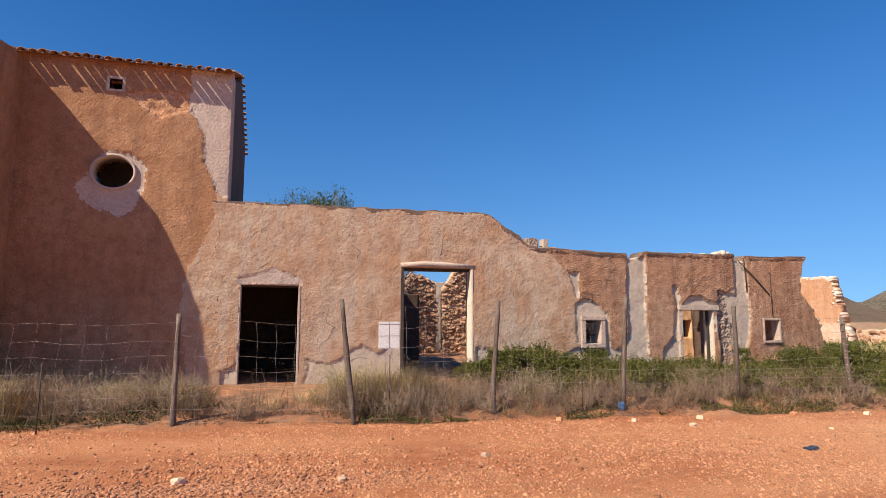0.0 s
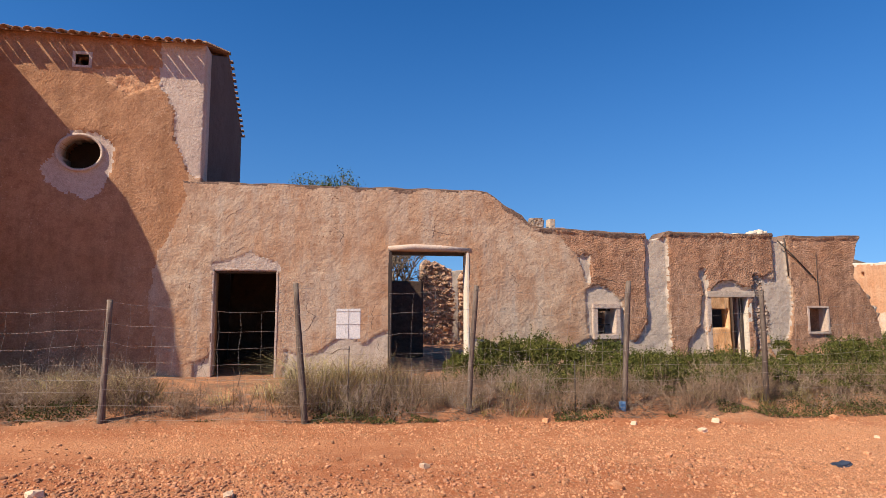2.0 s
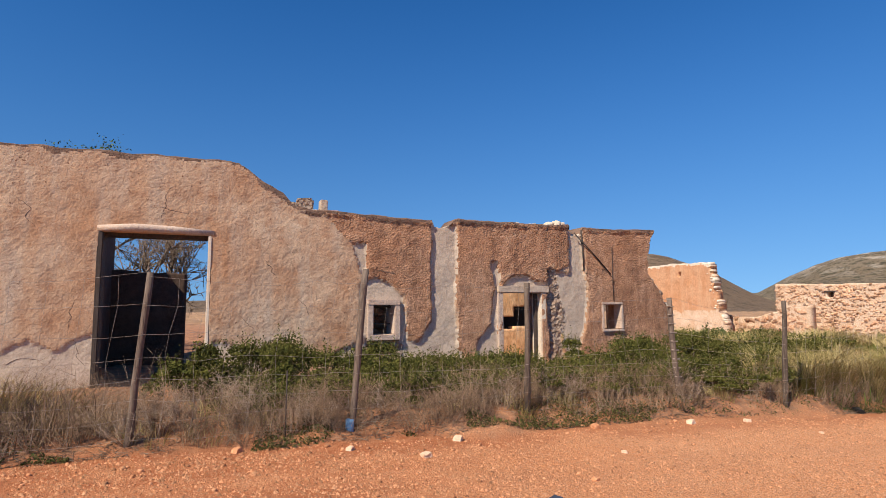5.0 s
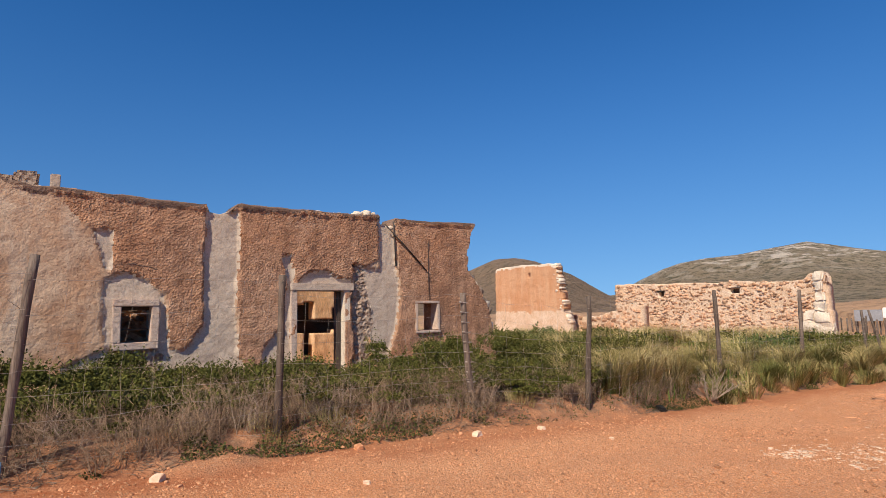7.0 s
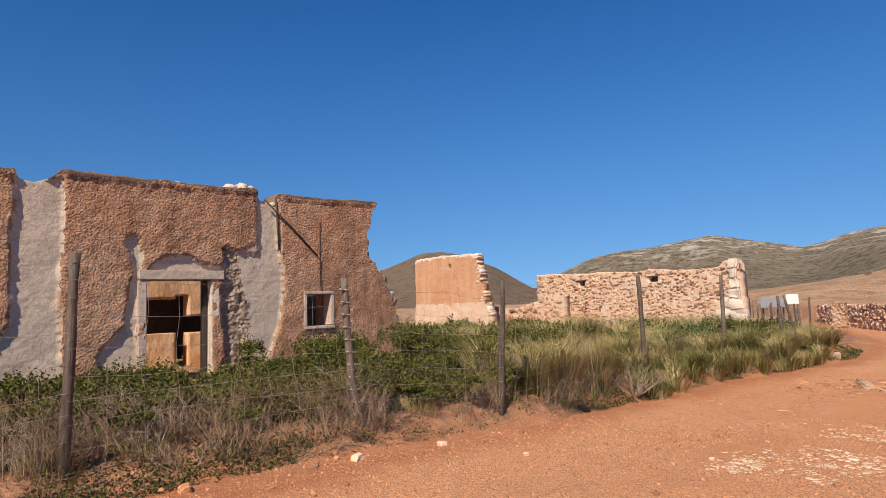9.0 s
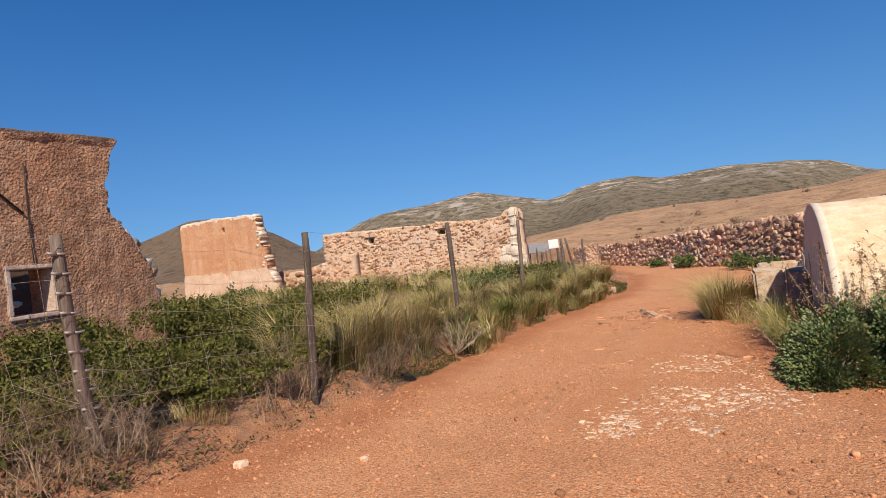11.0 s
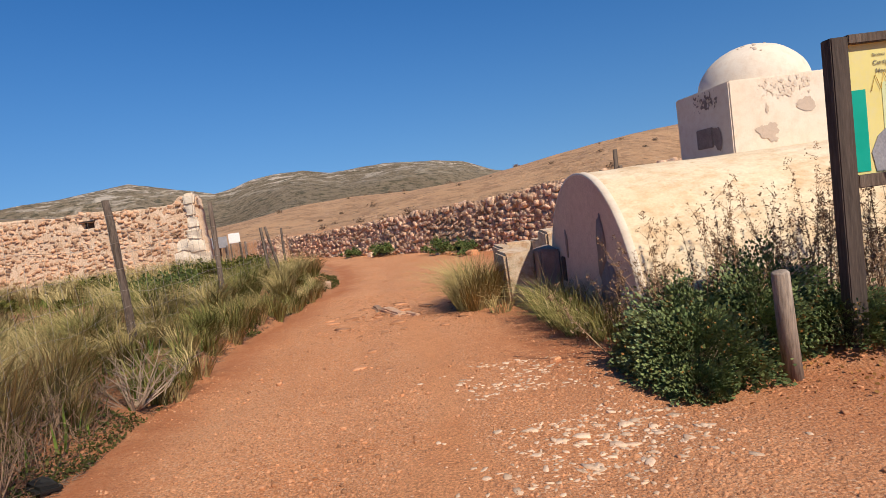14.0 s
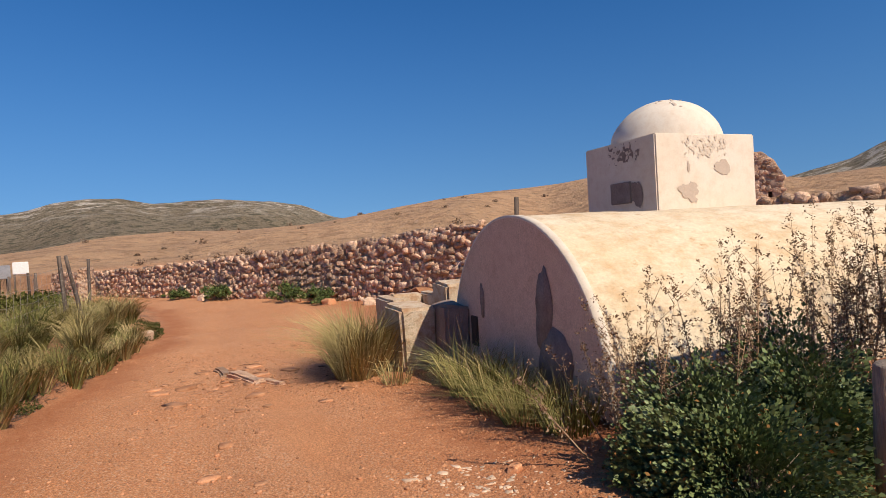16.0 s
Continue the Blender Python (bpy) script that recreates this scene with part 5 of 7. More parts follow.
for k in range(len(torn)):
    e = (k + 1) % len(torn)
    bm.faces.new((ta[k], tb[k], tb[e], ta[e]))
bmesh.ops.recalc_face_normals(bm, faces=bm.faces[:])
part("bare_backing", bm, M_ZINC, board, "scratched grey metal where the sheet is torn away")


def words(text, y, z, size, material, label=""):
    cu = bpy.data.curves.new("lettering", "FONT")
    cu.body, cu.size, cu.extrude = text, size, 0.001
    cu.materials.append(material)
    ob = new("lettering", cu)
    ob.parent = board
    ob.matrix_local = pose(15.394, y, z, 90, 0, -90)
    return ob


words("Sendero", 3.27, 1.70, 0.03, M_GREYINK)
words("Cortijo del Fraile-Mont", 3.27, 1.635, 0.048, M_GREYINK)
words("Hornillo", 3.25, 1.572, 0.048, M_GREYINK)


def stroke(points, rad, material, name="scrawl"):
    v, f = tube([(15.392, y, z) for y, z in points], rad, 5)
    mesh(name, v, f, material, parent=board)


s = np.linspace(0, 1, 60)
stroke(list(zip(3.12 - 0.62 * s + 0.025 * np.sin(s * 31), 1.745 + 0.035 * np.sin(s * 26 + 1) + 0.01 * np.sin(s * 61))), 0.0042, M_INK)
stroke([(2.7, 1.69), (2.35, 1.70)], 0.006, M_INK)
zig = [(3.3, 1.44), (3.26, 1.56), (3.22, 1.45), (3.19, 1.57), (3.15, 1.46), (3.13, 1.57), (3.08, 1.45), (3.05, 1.55), (3.0, 1.47), (2.95, 1.55), (2.9, 1.48)]
stroke(zig, 0.0028, M_OCHRE)
t = np.linspace(0, 1, 30)
stroke(list(zip(3.14 - 0.6 * t, 1.22 + 0.24 * t ** 0.8 + 0.012 * np.sin(t * 30))), 0.003, M_GREYINK, "trail_line")
for k in range(7):
    part("text_bar", box(15.394, 3.13, 1.47 - 0.028 * k, 15.396, 3.18, 1.476 - 0.028 * k), M_GREYINK, board)
for y0, y1, z in ((2.5, 2.72, 1.26), (2.3, 2.65, 1.50), (2.85, 2.92, 1.16), (2.6, 2.7, 1.165)):
    part("text_bar", box(15.394, y0, z, 15.396, y1, z + 0.008), M_GREYINK, board)

# wooden stub
M_BOLLARD = mat("sun_bleached_wood", (0.26, 0.20, 0.155), (0.38, 0.31, 0.25), (0.12, 0.085, 0.065), 16, 50, 0.8, 0.85, 0.8, 70, 0.008, stretch=(1, 1, 0.08))
v, f = tube([(15.21, 4.24, -0.68), (15.19, 4.28, -0.2), (15.165, 4.31, 0.205), (15.164, 4.312, 0.22)], [0.068, 0.066, 0.062, 0.05], 14)
tagged(mesh("wooden_bollard", v, f, M_BOLLARD, smooth=False), "short weathered grey wooden bollard among leaves", "bollard")

# leaning planks behind the cistern
for pts, rd in (([(22.9, 3.6, -0.6), (22.3, 2.9, 1.25)], 0.05), ([(22.2, 2.7, -0.6), (22.15, 2.65, 1.62)], 0.045), ([(21.9, 2.4, -0.6), (22.1, 2.6, 1.3)], 0.04)):
    v, f = tube(pts, rd, 4)
    tagged(mesh("leaning_plank", v, f, M_WOOD), "grey weathered plank leaning behind the cistern", "plank", "planks behind the cistern")

# ---- barn far behind ----
barn = tagged(new("stone_barn"), "small ruined barn of red-brown rubble with a rounded top", "barn")
bx, by = 13.2 + 46 * math.cos(radians(-47.8)), 7.5 + 46 * math.sin(radians(-47.8))
barn.matrix_world = pose(bx, by, 0, 0, 0, -140.5)
bp = panel("wall", -1.6, 2.9, -1.5, 6.2, lambda x: np.interp(x, [-1.6, -1.2, -0.5, 0.5, 1.6, 2.4, 2.9], [3.4, 4.9, 5.6, 5.9, 5.7, 5.1, 4.0]) + 0.08 * fbm(x, x * 0, 2, 3), lambda X, Z: (np.zeros(X.shape, int), 0.08 * fbm(X, Z, 2, 4)), [M_DSTONE], 4.0, 0.12,
           [(-0.65, 2.2, -0.25, 3.2), (0.55, 2.1, 0.8, 2.9), (1.95, 2.1, 2.2, 2.9)], parent=barn)
P_BARN = [(x - 1.6, z, w, h, a, q) for x, z, w, h, a, q in lay_stones(4.5, -0.5, lambda x: np.interp(x, [0, 0.4, 1.1, 2.1, 3.2, 4.0, 4.5], [3.3, 4.8, 5.5, 5.8, 5.6, 5.0, 3.9]), 0.34, 0.24, 77, 0.9, [(0.95, 2.2, 1.35, 3.2), (2.15, 2.1, 2.4, 2.9), (3.55, 2.1, 3.8, 2.9)])]
# Dark sheet behind the barn openings, in place of the shade inside.
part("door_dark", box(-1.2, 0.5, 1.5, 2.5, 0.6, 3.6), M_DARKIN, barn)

# ---- fence ----
POSTS = [(-4.5, 9.75, -4.45, 9.8, 1.5, 0.03), (-1.74, 9.68, -1.74, 9.78, 1.57, 0.048), (0.9, 9.64, 0.70, 10.0, 1.81, 0.05), (3.26, 9.85, 3.42, 9.9, 1.79, 0.048), (5.75, 9.82, 5.95, 9.87, 1.88, 0.05),
         (8.34, 9.85, 8.40, 9.9, 1.73, 0.052), (11.26, 9.88, 11.05, 9.85, 1.52, 0.05), (13.42, 9.7, 13.75, 9.85, 1.47, 0.05), (18.5, 10.35, 18.7, 10.5, 1.62, 0.055), (22.7, 10.5, 22.8, 10.5, 1.66, 0.055),
         (26.6, 10.4, 26.7, 10.5, 1.05, 0.045), (27.7, 10.3, 27.2, 10.5, 1.05, 0.045), (29.8, 10.6, 29.9, 10.6, 0.95, 0.045)]


def gz(x, y):
    return float(ground_z(np.array([x]), np.array([y]))[0])


tops = []
for k, (x, y, tx, ty, tz, rad) in enumerate(POSTS):
    zb = gz(x, y) - 0.15
    q = np.linspace(0, 1, 9)
    P = np.stack([x + (tx - x) * q + 0.012 * wob(q, q * 0, 4, k), y + (ty - y) * q + 0.012 * wob(q, q * 0, 4, k + 20), zb + (tz - zb) * q], -1)
    if k == 6:
        P[:, 0] += -0.10 * np.sin(q * np.pi) * 0.4 + 0.0
    v, f = tube(P, rad * 0.88 * (1 + 0.16 * wob(q, q * 0, 6, k + 40)) * (1.08 - 0.16 * q), 9)
    ob = mesh("fence_post", v, f, M_WOOD, smooth=False)
    label = "weathered grey wooden fence post, slightly leaning"
    if k == 4:
        label = "weathered fence post with a blue painted foot"
        v, f = tube([(x - 0.004, y, zb), (x, y, gz(x, y) + 0.13)], rad * 1.14, 10)
        mesh("painted_foot", v, f, M_BLUE, parent=ob)["label"] = "faded blue painted foot"
    if k == 6:
        label = "stout grey fence post wound with wire ties"
        for c in range(11):
            w = 0.12 + 0.08 * c
            p = P[0] + (P[-1] - P[0]) * w
            rv, rf = ring(p[0], p[1], rad * 0.98, rad * 0.98, 0.007, -0.008, 0.008, 14)
            rv = np.stack([rv[:, 0], rv[:, 2], rv[:, 1] + p[2]], -1)
            mesh("wire_tie", rv, rf, M_WIRE, parent=ob)
            v, f = tube([(p[0] - rad - 0.05, p[1] - 0.03, p[2] + 0.01), (p[0] - rad + 0.01, p[1] - 0.04, p[2])], 0.012, 5)
            mesh("wire_knot", v, f, M_WIRE, parent=ob)
    tagged(ob, label, "fence post", "posts of the wire fence")
    tops.append((np.array([x, y, gz(x, y)]), np.array([tx, ty, tz])))

for k in range(len(POSTS) - 1):
    (b0, t0), (b1, t1) = tops[k], tops[k + 1]
    span = np.linalg.norm(b1 - b0)
    hi = min(t0[2] - b0[2], t1[2] - b1[2]) * (1.0 if k < 8 else 0.85)
    q = np.linspace(0, 1, max(8, int(span / 0.3) + 1))
    fr = np.array([0.03, 0.14, 0.25, 0.37, 0.5, 0.64, 0.8, 0.98])

    def at(s, h, seed):
        b, t = b0 + (b1 - b0) * s, t0 + (t1 - t0) * s
        p = b + (t - b) * (h / max(0.3, (t[2] - b[2])))
        z = p[2] - 0.05 * math.sin(math.pi * s) * (h / hi) + 0.045 * float(wob(s * 6, h * 3, 1.0, seed))
        return (p[0] + 0.02 * float(wob(s * 9, h * 5, 1.0, seed + 3)), p[1] - 0.055 + 0.03 * float(wob(s * 5, h * 4, 1.0, seed + 5)), z)
    rad = 0.0016 if k < 8 else 0.0022
    net = tagged(new("wire_fence"), "sagging galvanised sheep netting between wooden posts", "wire fence", "bays of wire netting")
    for h in fr:
        v, f = tube([at(s, h * hi, k) for s in q], rad, 4, False)
        mesh("strand", v, f, M_WIRE, parent=net)
    for s in np.arange(0.3 / span, 1, 0.3 / span):
        v, f = tube([at(s + 0.02 / span * math.sin(h * 9), h * hi, k) for h in fr], rad * 0.85, 4, False)
        mesh("stay", v, f, M_WIRE, parent=net)

# white plate on the netting
plate = tagged(new("fence_plate"), "white square plate tied to the netting", "plate")
M_PLATE = mat("white_painted_sheet", (0.78, 0.76, 0.72), (0.82, 0.80, 0.77), (0.6, 0.55, 0.48), 3, 20, 0.3, 0.5, 0.1)
part("sheet", box(1.30, 9.86, 1.0, 1.65, 9.875, 1.44, 0.004), M_PLATE, plate)
for a in ((1.474, 9.855, 1.0, 1.477, 9.8595, 1.44), (1.30, 9.855, 1.21, 1.65, 9.8595, 1.2125), (1.30, 9.855, 1.4, 1.65, 9.8595, 1.402)):
    part("tie_wire", box(*a), M_WIRE, plate)

# thin iron stakes
for x, y, h in ((1.48, 9.85, 1.0), (-3.4, 9.5, 0.95), (4.95, 9.8, 0.8)):
    v, f = tube([(x, y, gz(x, y) - 0.1), (x + 0.01, y, gz(x, y) + h)], 0.009, 6)
    tagged(mesh("iron_stake", v, f, M_DKWOOD), "thin rusty iron stake by the fence", "stake")


# ---- plants ----
def gza(x, y):
    return ground_z(np.asarray(x, float), np.asarray(y, float))


def blades(x, y, h, lean, width, seed, bend=0.5, z=None):
    """Grass blades: arrays of foot places and heights; each blade bends outwards along its lean."""
    r = np.random.default_rng(seed)
    n = len(x)
    z = gza(x, y) - 0.02 if z is None else z
    a = r.uniform(0, 2 * np.pi, n) if np.isscalar(lean) or lean.ndim == 1 else None
    L = (np.stack([np.cos(a), np.sin(a)], -1) * np.asarray(lean).reshape(-1, 1)) if a is not None else lean
    side = np.stack([-L[:, 1], L[:, 0]], -1)
    side = side / (np.linalg.norm(side, axis=1, keepdims=True) + 1e-6)
    t = r.uniform(0, 2 * np.pi, n)
    side = side * 0.5 + 0.6 * np.stack([np.cos(t), np.sin(t)], -1)
    w = (width * r.uniform(0.6, 1.3, n))[:, None]
    foot = np.stack([x, y, z], -1)
    sd = np.concatenate([side * w, np.zeros((n, 1))], -1)
    L3 = np.concatenate([L * np.asarray(h)[:, None], np.zeros((n, 1))], -1)
    up = np.zeros((n, 3))
    up[:, 2] = h
    mid = foot + 0.55 * up + L3 * 0.55 * bend
    tip = foot + up * (1 - 0.25 * np.clip(np.linalg.norm(L, axis=1), 0, 1))[:, None] + L3
    V = np.stack([foot - sd, foot + sd, mid + sd * 0.7, mid - sd * 0.7, tip], 1).reshape(-1, 3)
    k = np.arange(n)[:, None] * 5
    return V, [k + np.array([[0, 1, 2, 3]]), k + np.array([[3, 2, 4]])]


def tuft(x, y, rad, n, h, seed, spread=0.7, width=0.005):
    r = np.random.default_rng(seed)
    a, q = r.uniform(0, 2 * np.pi, n), rad * np.sqrt(r.random(n))
    px, py = x + q * np.cos(a), y + q * np.sin(a)
    d = (q / rad)[:, None] * np.stack([np.cos(a), np.sin(a)], -1) * spread + r.normal(0, 0.42, (n, 2))
    return blades(px, py, h * r.uniform(0.55, 1.1, n), d, width, seed, 0.45)


def leaves(P, size, seed, up=0.3, wide=0.5):
    """One small folded leaf at every place."""
    r = np.random.default_rng(seed)
    n = len(P)
    A = r.normal(0, 1, (n, 3))
    A[:, 2] = np.abs(A[:, 2]) * 0.6 + up
    A /= np.linalg.norm(A, axis=1, keepdims=True)
    B = np.cross(A, r.normal(0, 1, (n, 3)))
    B /= np.linalg.norm(B, axis=1, keepdims=True)
    C = np.cross(A, B)
    s = (size * r.uniform(0.6, 1.4, n))[:, None]
    V = np.stack([P - A * s, P + B * s * wide + C * s * 0.15, P + A * s, P - B * s * wide + C * s * 0.15], 1).reshape(-1, 3)
    k = np.arange(n)[:, None] * 4
    return V, [np.vstack([k + np.array([[0, 1, 2]]), k + np.array([[0, 2, 3]])])]


def cones(P, Q, r0, sides=3):
    """Thin tapering twigs from P to Q."""
    n = len(P)
    T = Q - P
    T = T / (np.linalg.norm(T, axis=1, keepdims=True) + 1e-9)
    A = np.cross(T, np.array([[0.31, 0.77, 0.55]]))
    A /= np.linalg.norm(A, axis=1, keepdims=True) + 1e-9
    B = np.cross(T, A)
    r0 = np.broadcast_to(r0, (n,))[:, None]
    ring_v = [P + r0 * (np.cos(a) * A + np.sin(a) * B) for a in np.linspace(0, 2 * np.pi, sides, endpoint=False)]
    V = np.stack(ring_v + [Q], 1).reshape(-1, 3)
    k = np.arange(n)[:, None] * (sides + 1)
    return V, [np.vstack([k + np.array([[j, (j + 1) % sides, sides]]) for j in range(sides)])]


def shrub(x, y, rx, ry, h, n, size, material, label, seed, group="", twigs=60):
    r = np.random.default_rng(seed)
    ob = tagged(new("shrub"), label, "shrub", group)
    z0 = gz(x, y)
    ob.location = (x, y, z0)
    k = 22
    lob = np.stack([r.normal(0, 0.46, k) * rx, r.normal(0, 0.46, k) * ry, r.uniform(0.15, 0.72, k) * h], -1)
    lr = r.uniform(0.14, 0.42, k)
    pick = r.integers(0, k, n)
    D = r.normal(0, 1, (n, 3))
    D /= np.linalg.norm(D, axis=1, keepdims=True)
    D[:, 2] = np.where(D[:, 2] < -0.3, -D[:, 2], D[:, 2])
    rad = lr[pick] * r.uniform(0.35, 1.0, n) ** 0.45 * (1 + 0.25 * wob(D[:, 0] * 3 + pick, D[:, 1] * 3, 1.0, seed))
    P = lob[pick] + D * rad[:, None] * np.array([rx, ry, h * 0.8])
    P[:, 2] = np.maximum(P[:, 2], 0.02 + 0.06 * r.random(n))
    top = P[P[:, 2] > 0.55 * P[:, 2].max()]
    s = top[r.integers(0, len(top), max(6, n // 60))]
    sprig = s[:, None] + np.linspace(0, 1, 9)[None, :, None] * (r.normal(0, 0.06, (len(s), 1, 3)) + np.array([0, 0, 0.13]))
    P = np.vstack([P, sprig.reshape(-1, 3) + r.normal(0, 0.012, (len(s) * 9, 3))])
    n = len(P)
    v, f = leaves(P, size, seed)
    mesh("foliage", v, f, material, parent=ob)
    a = r.uniform(0, 2 * np.pi, twigs)
    base = np.stack([np.cos(a) * rx * 0.12, np.sin(a) * ry * 0.12, np.full(twigs, -0.02)], -1)
    v, f = cones(base, P[r.integers(0, n, twigs)] * 0.97, 0.008)
    mesh("branchwork", v, f, M_TWIG, parent=ob)
    return ob


G_LAB = "dense low green saltbush shrub growing against the wall"
for k, (x, y, rx, ry, h, n) in enumerate(((3.9, 11.9, 0.6, 0.6, 0.55, 5200), (4.8, 12.1, 0.95, 0.85, 0.66, 9500), (6.1, 12.2, 1.0, 0.85, 0.5, 9500), (7.3, 12.2, 0.95, 0.85, 0.34, 8500), (8.5, 12.3, 0.9, 0.8, 0.28, 8000),
                                          (9.5, 12.3, 0.95, 0.75, 0.33, 8000), (10.7, 12.0, 0.8, 0.75, 0.22, 7000), (12.0, 12.2, 0.95, 0.8, 0.52, 8500), (13.1, 12.1, 1.0, 0.85, 0.62, 9500), (14.2, 12.0, 0.95, 0.85, 0.6, 8500))):
    shrub(x, y, rx, ry, h * 1.4, int(n * 1.6), 0.021, M_GREEN, G_LAB, 100 + k, "shrubs along the wall")
for k, (x, y, h) in enumerate(((8.9, 11.2, 0.42), (10.1, 11.1, 0.36), (11.4, 11.0, 0.45), (12.5, 10.95, 0.6), (13.6, 11.0, 0.7), (14.6, 11.2, 0.72), (7.6, 11.3, 0.4), (6.2, 11.4, 0.42), (5.0, 11.4, 0.42), (12.0, 10.5, 0.4), (13.2, 10.4, 0.45), (8.2, 10.75, 0.44), (9.5, 10.7, 0.42), (7.0, 10.75, 0.48), (10.7, 10.6, 0.4), (5.9, 10.85, 0.46), (4.9, 10.95, 0.4))):
    shrub(x, y, 0.85, 0.6, h, 8000, 0.021, M_GREEN, "spreading green saltbush shrub behind the fence", 180 + k, "shrubs behind the fence")
for k, (x, y, rx, ry, h, n) in enumerate(((15.6, 12.2, 1.0, 0.75, 0.62, 9000), (18.0, 15.2, 1.2, 1.1, 0.8, 8500), (17.4, 12.9, 1.1, 1.0, 0.65, 8000), (15.3, 11.8, 0.8, 0.7, 0.5, 6000), (18.3, 16.5, 1.3, 1.2, 0.8, 7000))):
    shrub(x, y, rx, ry, h, n, 0.03, M_DKGREEN if k < 2 else M_GREEN, "broad dark green shrub beyond the house corner", 130 + k, "shrubs beyond the house")
for k in range(16):
    x, y = 20 + 12 * rng.random(), 12.2 + 9 * rng.random()
    if k < 4:
        x, y = (23.5, 12.0, 1)[0] + 2.4 * k, 11.6 + 0.5 * (k % 2)
    shrub(x, y, 0.8, 0.8, 0.5 + 0.2 * rng.random(), 2600, 0.04, M_GREEN if k % 3 else M_DKGREEN, "scrubby green bush among dry grass", 150 + k, "bushes in the field", 20)
for k, (u, s, w, h) in enumerate(((10.6, -0.55, 0.5, 0.35), (7.6, -0.6, 1.1, 0.55), (3.2, -0.6, 1.0, 0.55), (1.7, -0.5, 0.8, 0.5))):
    p = WALL_P + WALL_D * u + WALL_N * s
    shrub(p[0], p[1], w, 0.5, h, 3000, 0.035, M_DKGREEN, "low green plant at the foot of the retaining wall", 170 + k, "plants at the wall foot", 20)

def mound_bush(x, y, rx, ry, h, n, seed):
    """A rounded leafy bush that is dense down to the ground, with withered leaves in its outer shell."""
    r = np.random.default_rng(seed)
    ob = tagged(new("bush"), "dark green small-leaved bush with yellowing tips", "bush", "bushes by the bollard")
    ob.location = (x, y, gz(x, y))
    D = r.normal(0, 1, (n, 3))
    D /= np.linalg.norm(D, axis=1, keepdims=True)
    D[:, 2] = np.abs(D[:, 2])
    lump = 1 + 0.3 * fbm(D[:, 0] * 2 + D[:, 2], D[:, 1] * 2, 1.9, seed, 3)
    P = D * (r.uniform(0.25, 1.0, n) ** 0.4 * lump)[:, None] * np.array([rx, ry, h])
    P[:, 2] = np.maximum(P[:, 2], 0.01 + 0.04 * r.random(n))
    P[:, 2] += np.where(r.random(n) < 0.12, r.uniform(0, 0.13, n), 0)
    v, f = leaves(P, 0.0165, seed, 0.0, 0.75)
    mesh("foliage", v, f, M_BUSHLEAF, parent=ob)
    k = n // 55
    W = D[:k] * (lump[:k] * r.uniform(0.9, 1.08, k))[:, None] * np.array([rx, ry, h])
    W[:, 2] = np.maximum(W[:, 2], 0.01)
    v, f = leaves(W, 0.0125, seed + 5, 0.3, 0.7)
    mesh("withered_foliage", v, f, M_WITHER, parent=ob)["label"] = "yellow and brown withered leaves"
    a = r.uniform(0, 2 * np.pi, 70)
    base = np.stack([np.cos(a) * rx * 0.12, np.sin(a) * ry * 0.12, np.full(70, -0.02)], -1)
    v, f = cones(base, P[r.integers(0, n, 70)] * 0.97, 0.007)
    mesh("branchwork", v, f, M_TWIG, parent=ob)


M_BUSHLEAF = mat("glossy_bush_leaf", (0.085, 0.125, 0.048), (0.175, 0.225, 0.085), (0.27, 0.24, 0.075), 3.0, 12, 0.4, 0.5, 0.0, island=0.5, gloss=0.3)
M_WITHER = mat("withered_leaf", (0.22, 0.105, 0.032), (0.33, 0.175, 0.058), None, 3, 12, 0.4, 0.8, 0.0, island=0.4, gloss=0.1)
for k, (x, y, rx, ry, h, n) in enumerate(((15.68, 4.72, 0.62, 0.52, 0.55, 13000), (16.12, 4.55, 0.55, 0.55, 0.66, 11000), (15.72, 4.15, 0.42, 0.42, 0.58, 9000), (16.05, 3.85, 0.55, 0.6, 0.66, 9000), (15.62, 3.5, 0.5, 0.42, 0.36, 8000), (15.25, 3.1, 0.32, 0.32, 0.26, 4000), (15.3, 4.92, 0.3, 0.28, 0.24, 3500), (16.1, 5.02, 0.36, 0.26, 0.36, 4000))):
    mound_bush(x, y, rx, ry, h, n, 200 + k)
r = np.random.default_rng(77)
x, y = r.normal(15.3, 0.35, 220), r.normal(3.85, 0.4, 220)
P = np.stack([x, y, ground_z(x, y) + r.uniform(0.0, 0.03, 220)], -1)
v, f = leaves(P, 0.015, 78, 0.0, 0.7)
tagged(mesh("fallen_leaves", v, f, M_WITHER), "yellow fallen leaves scattered round the bollard", "leaves", kind="stuff")


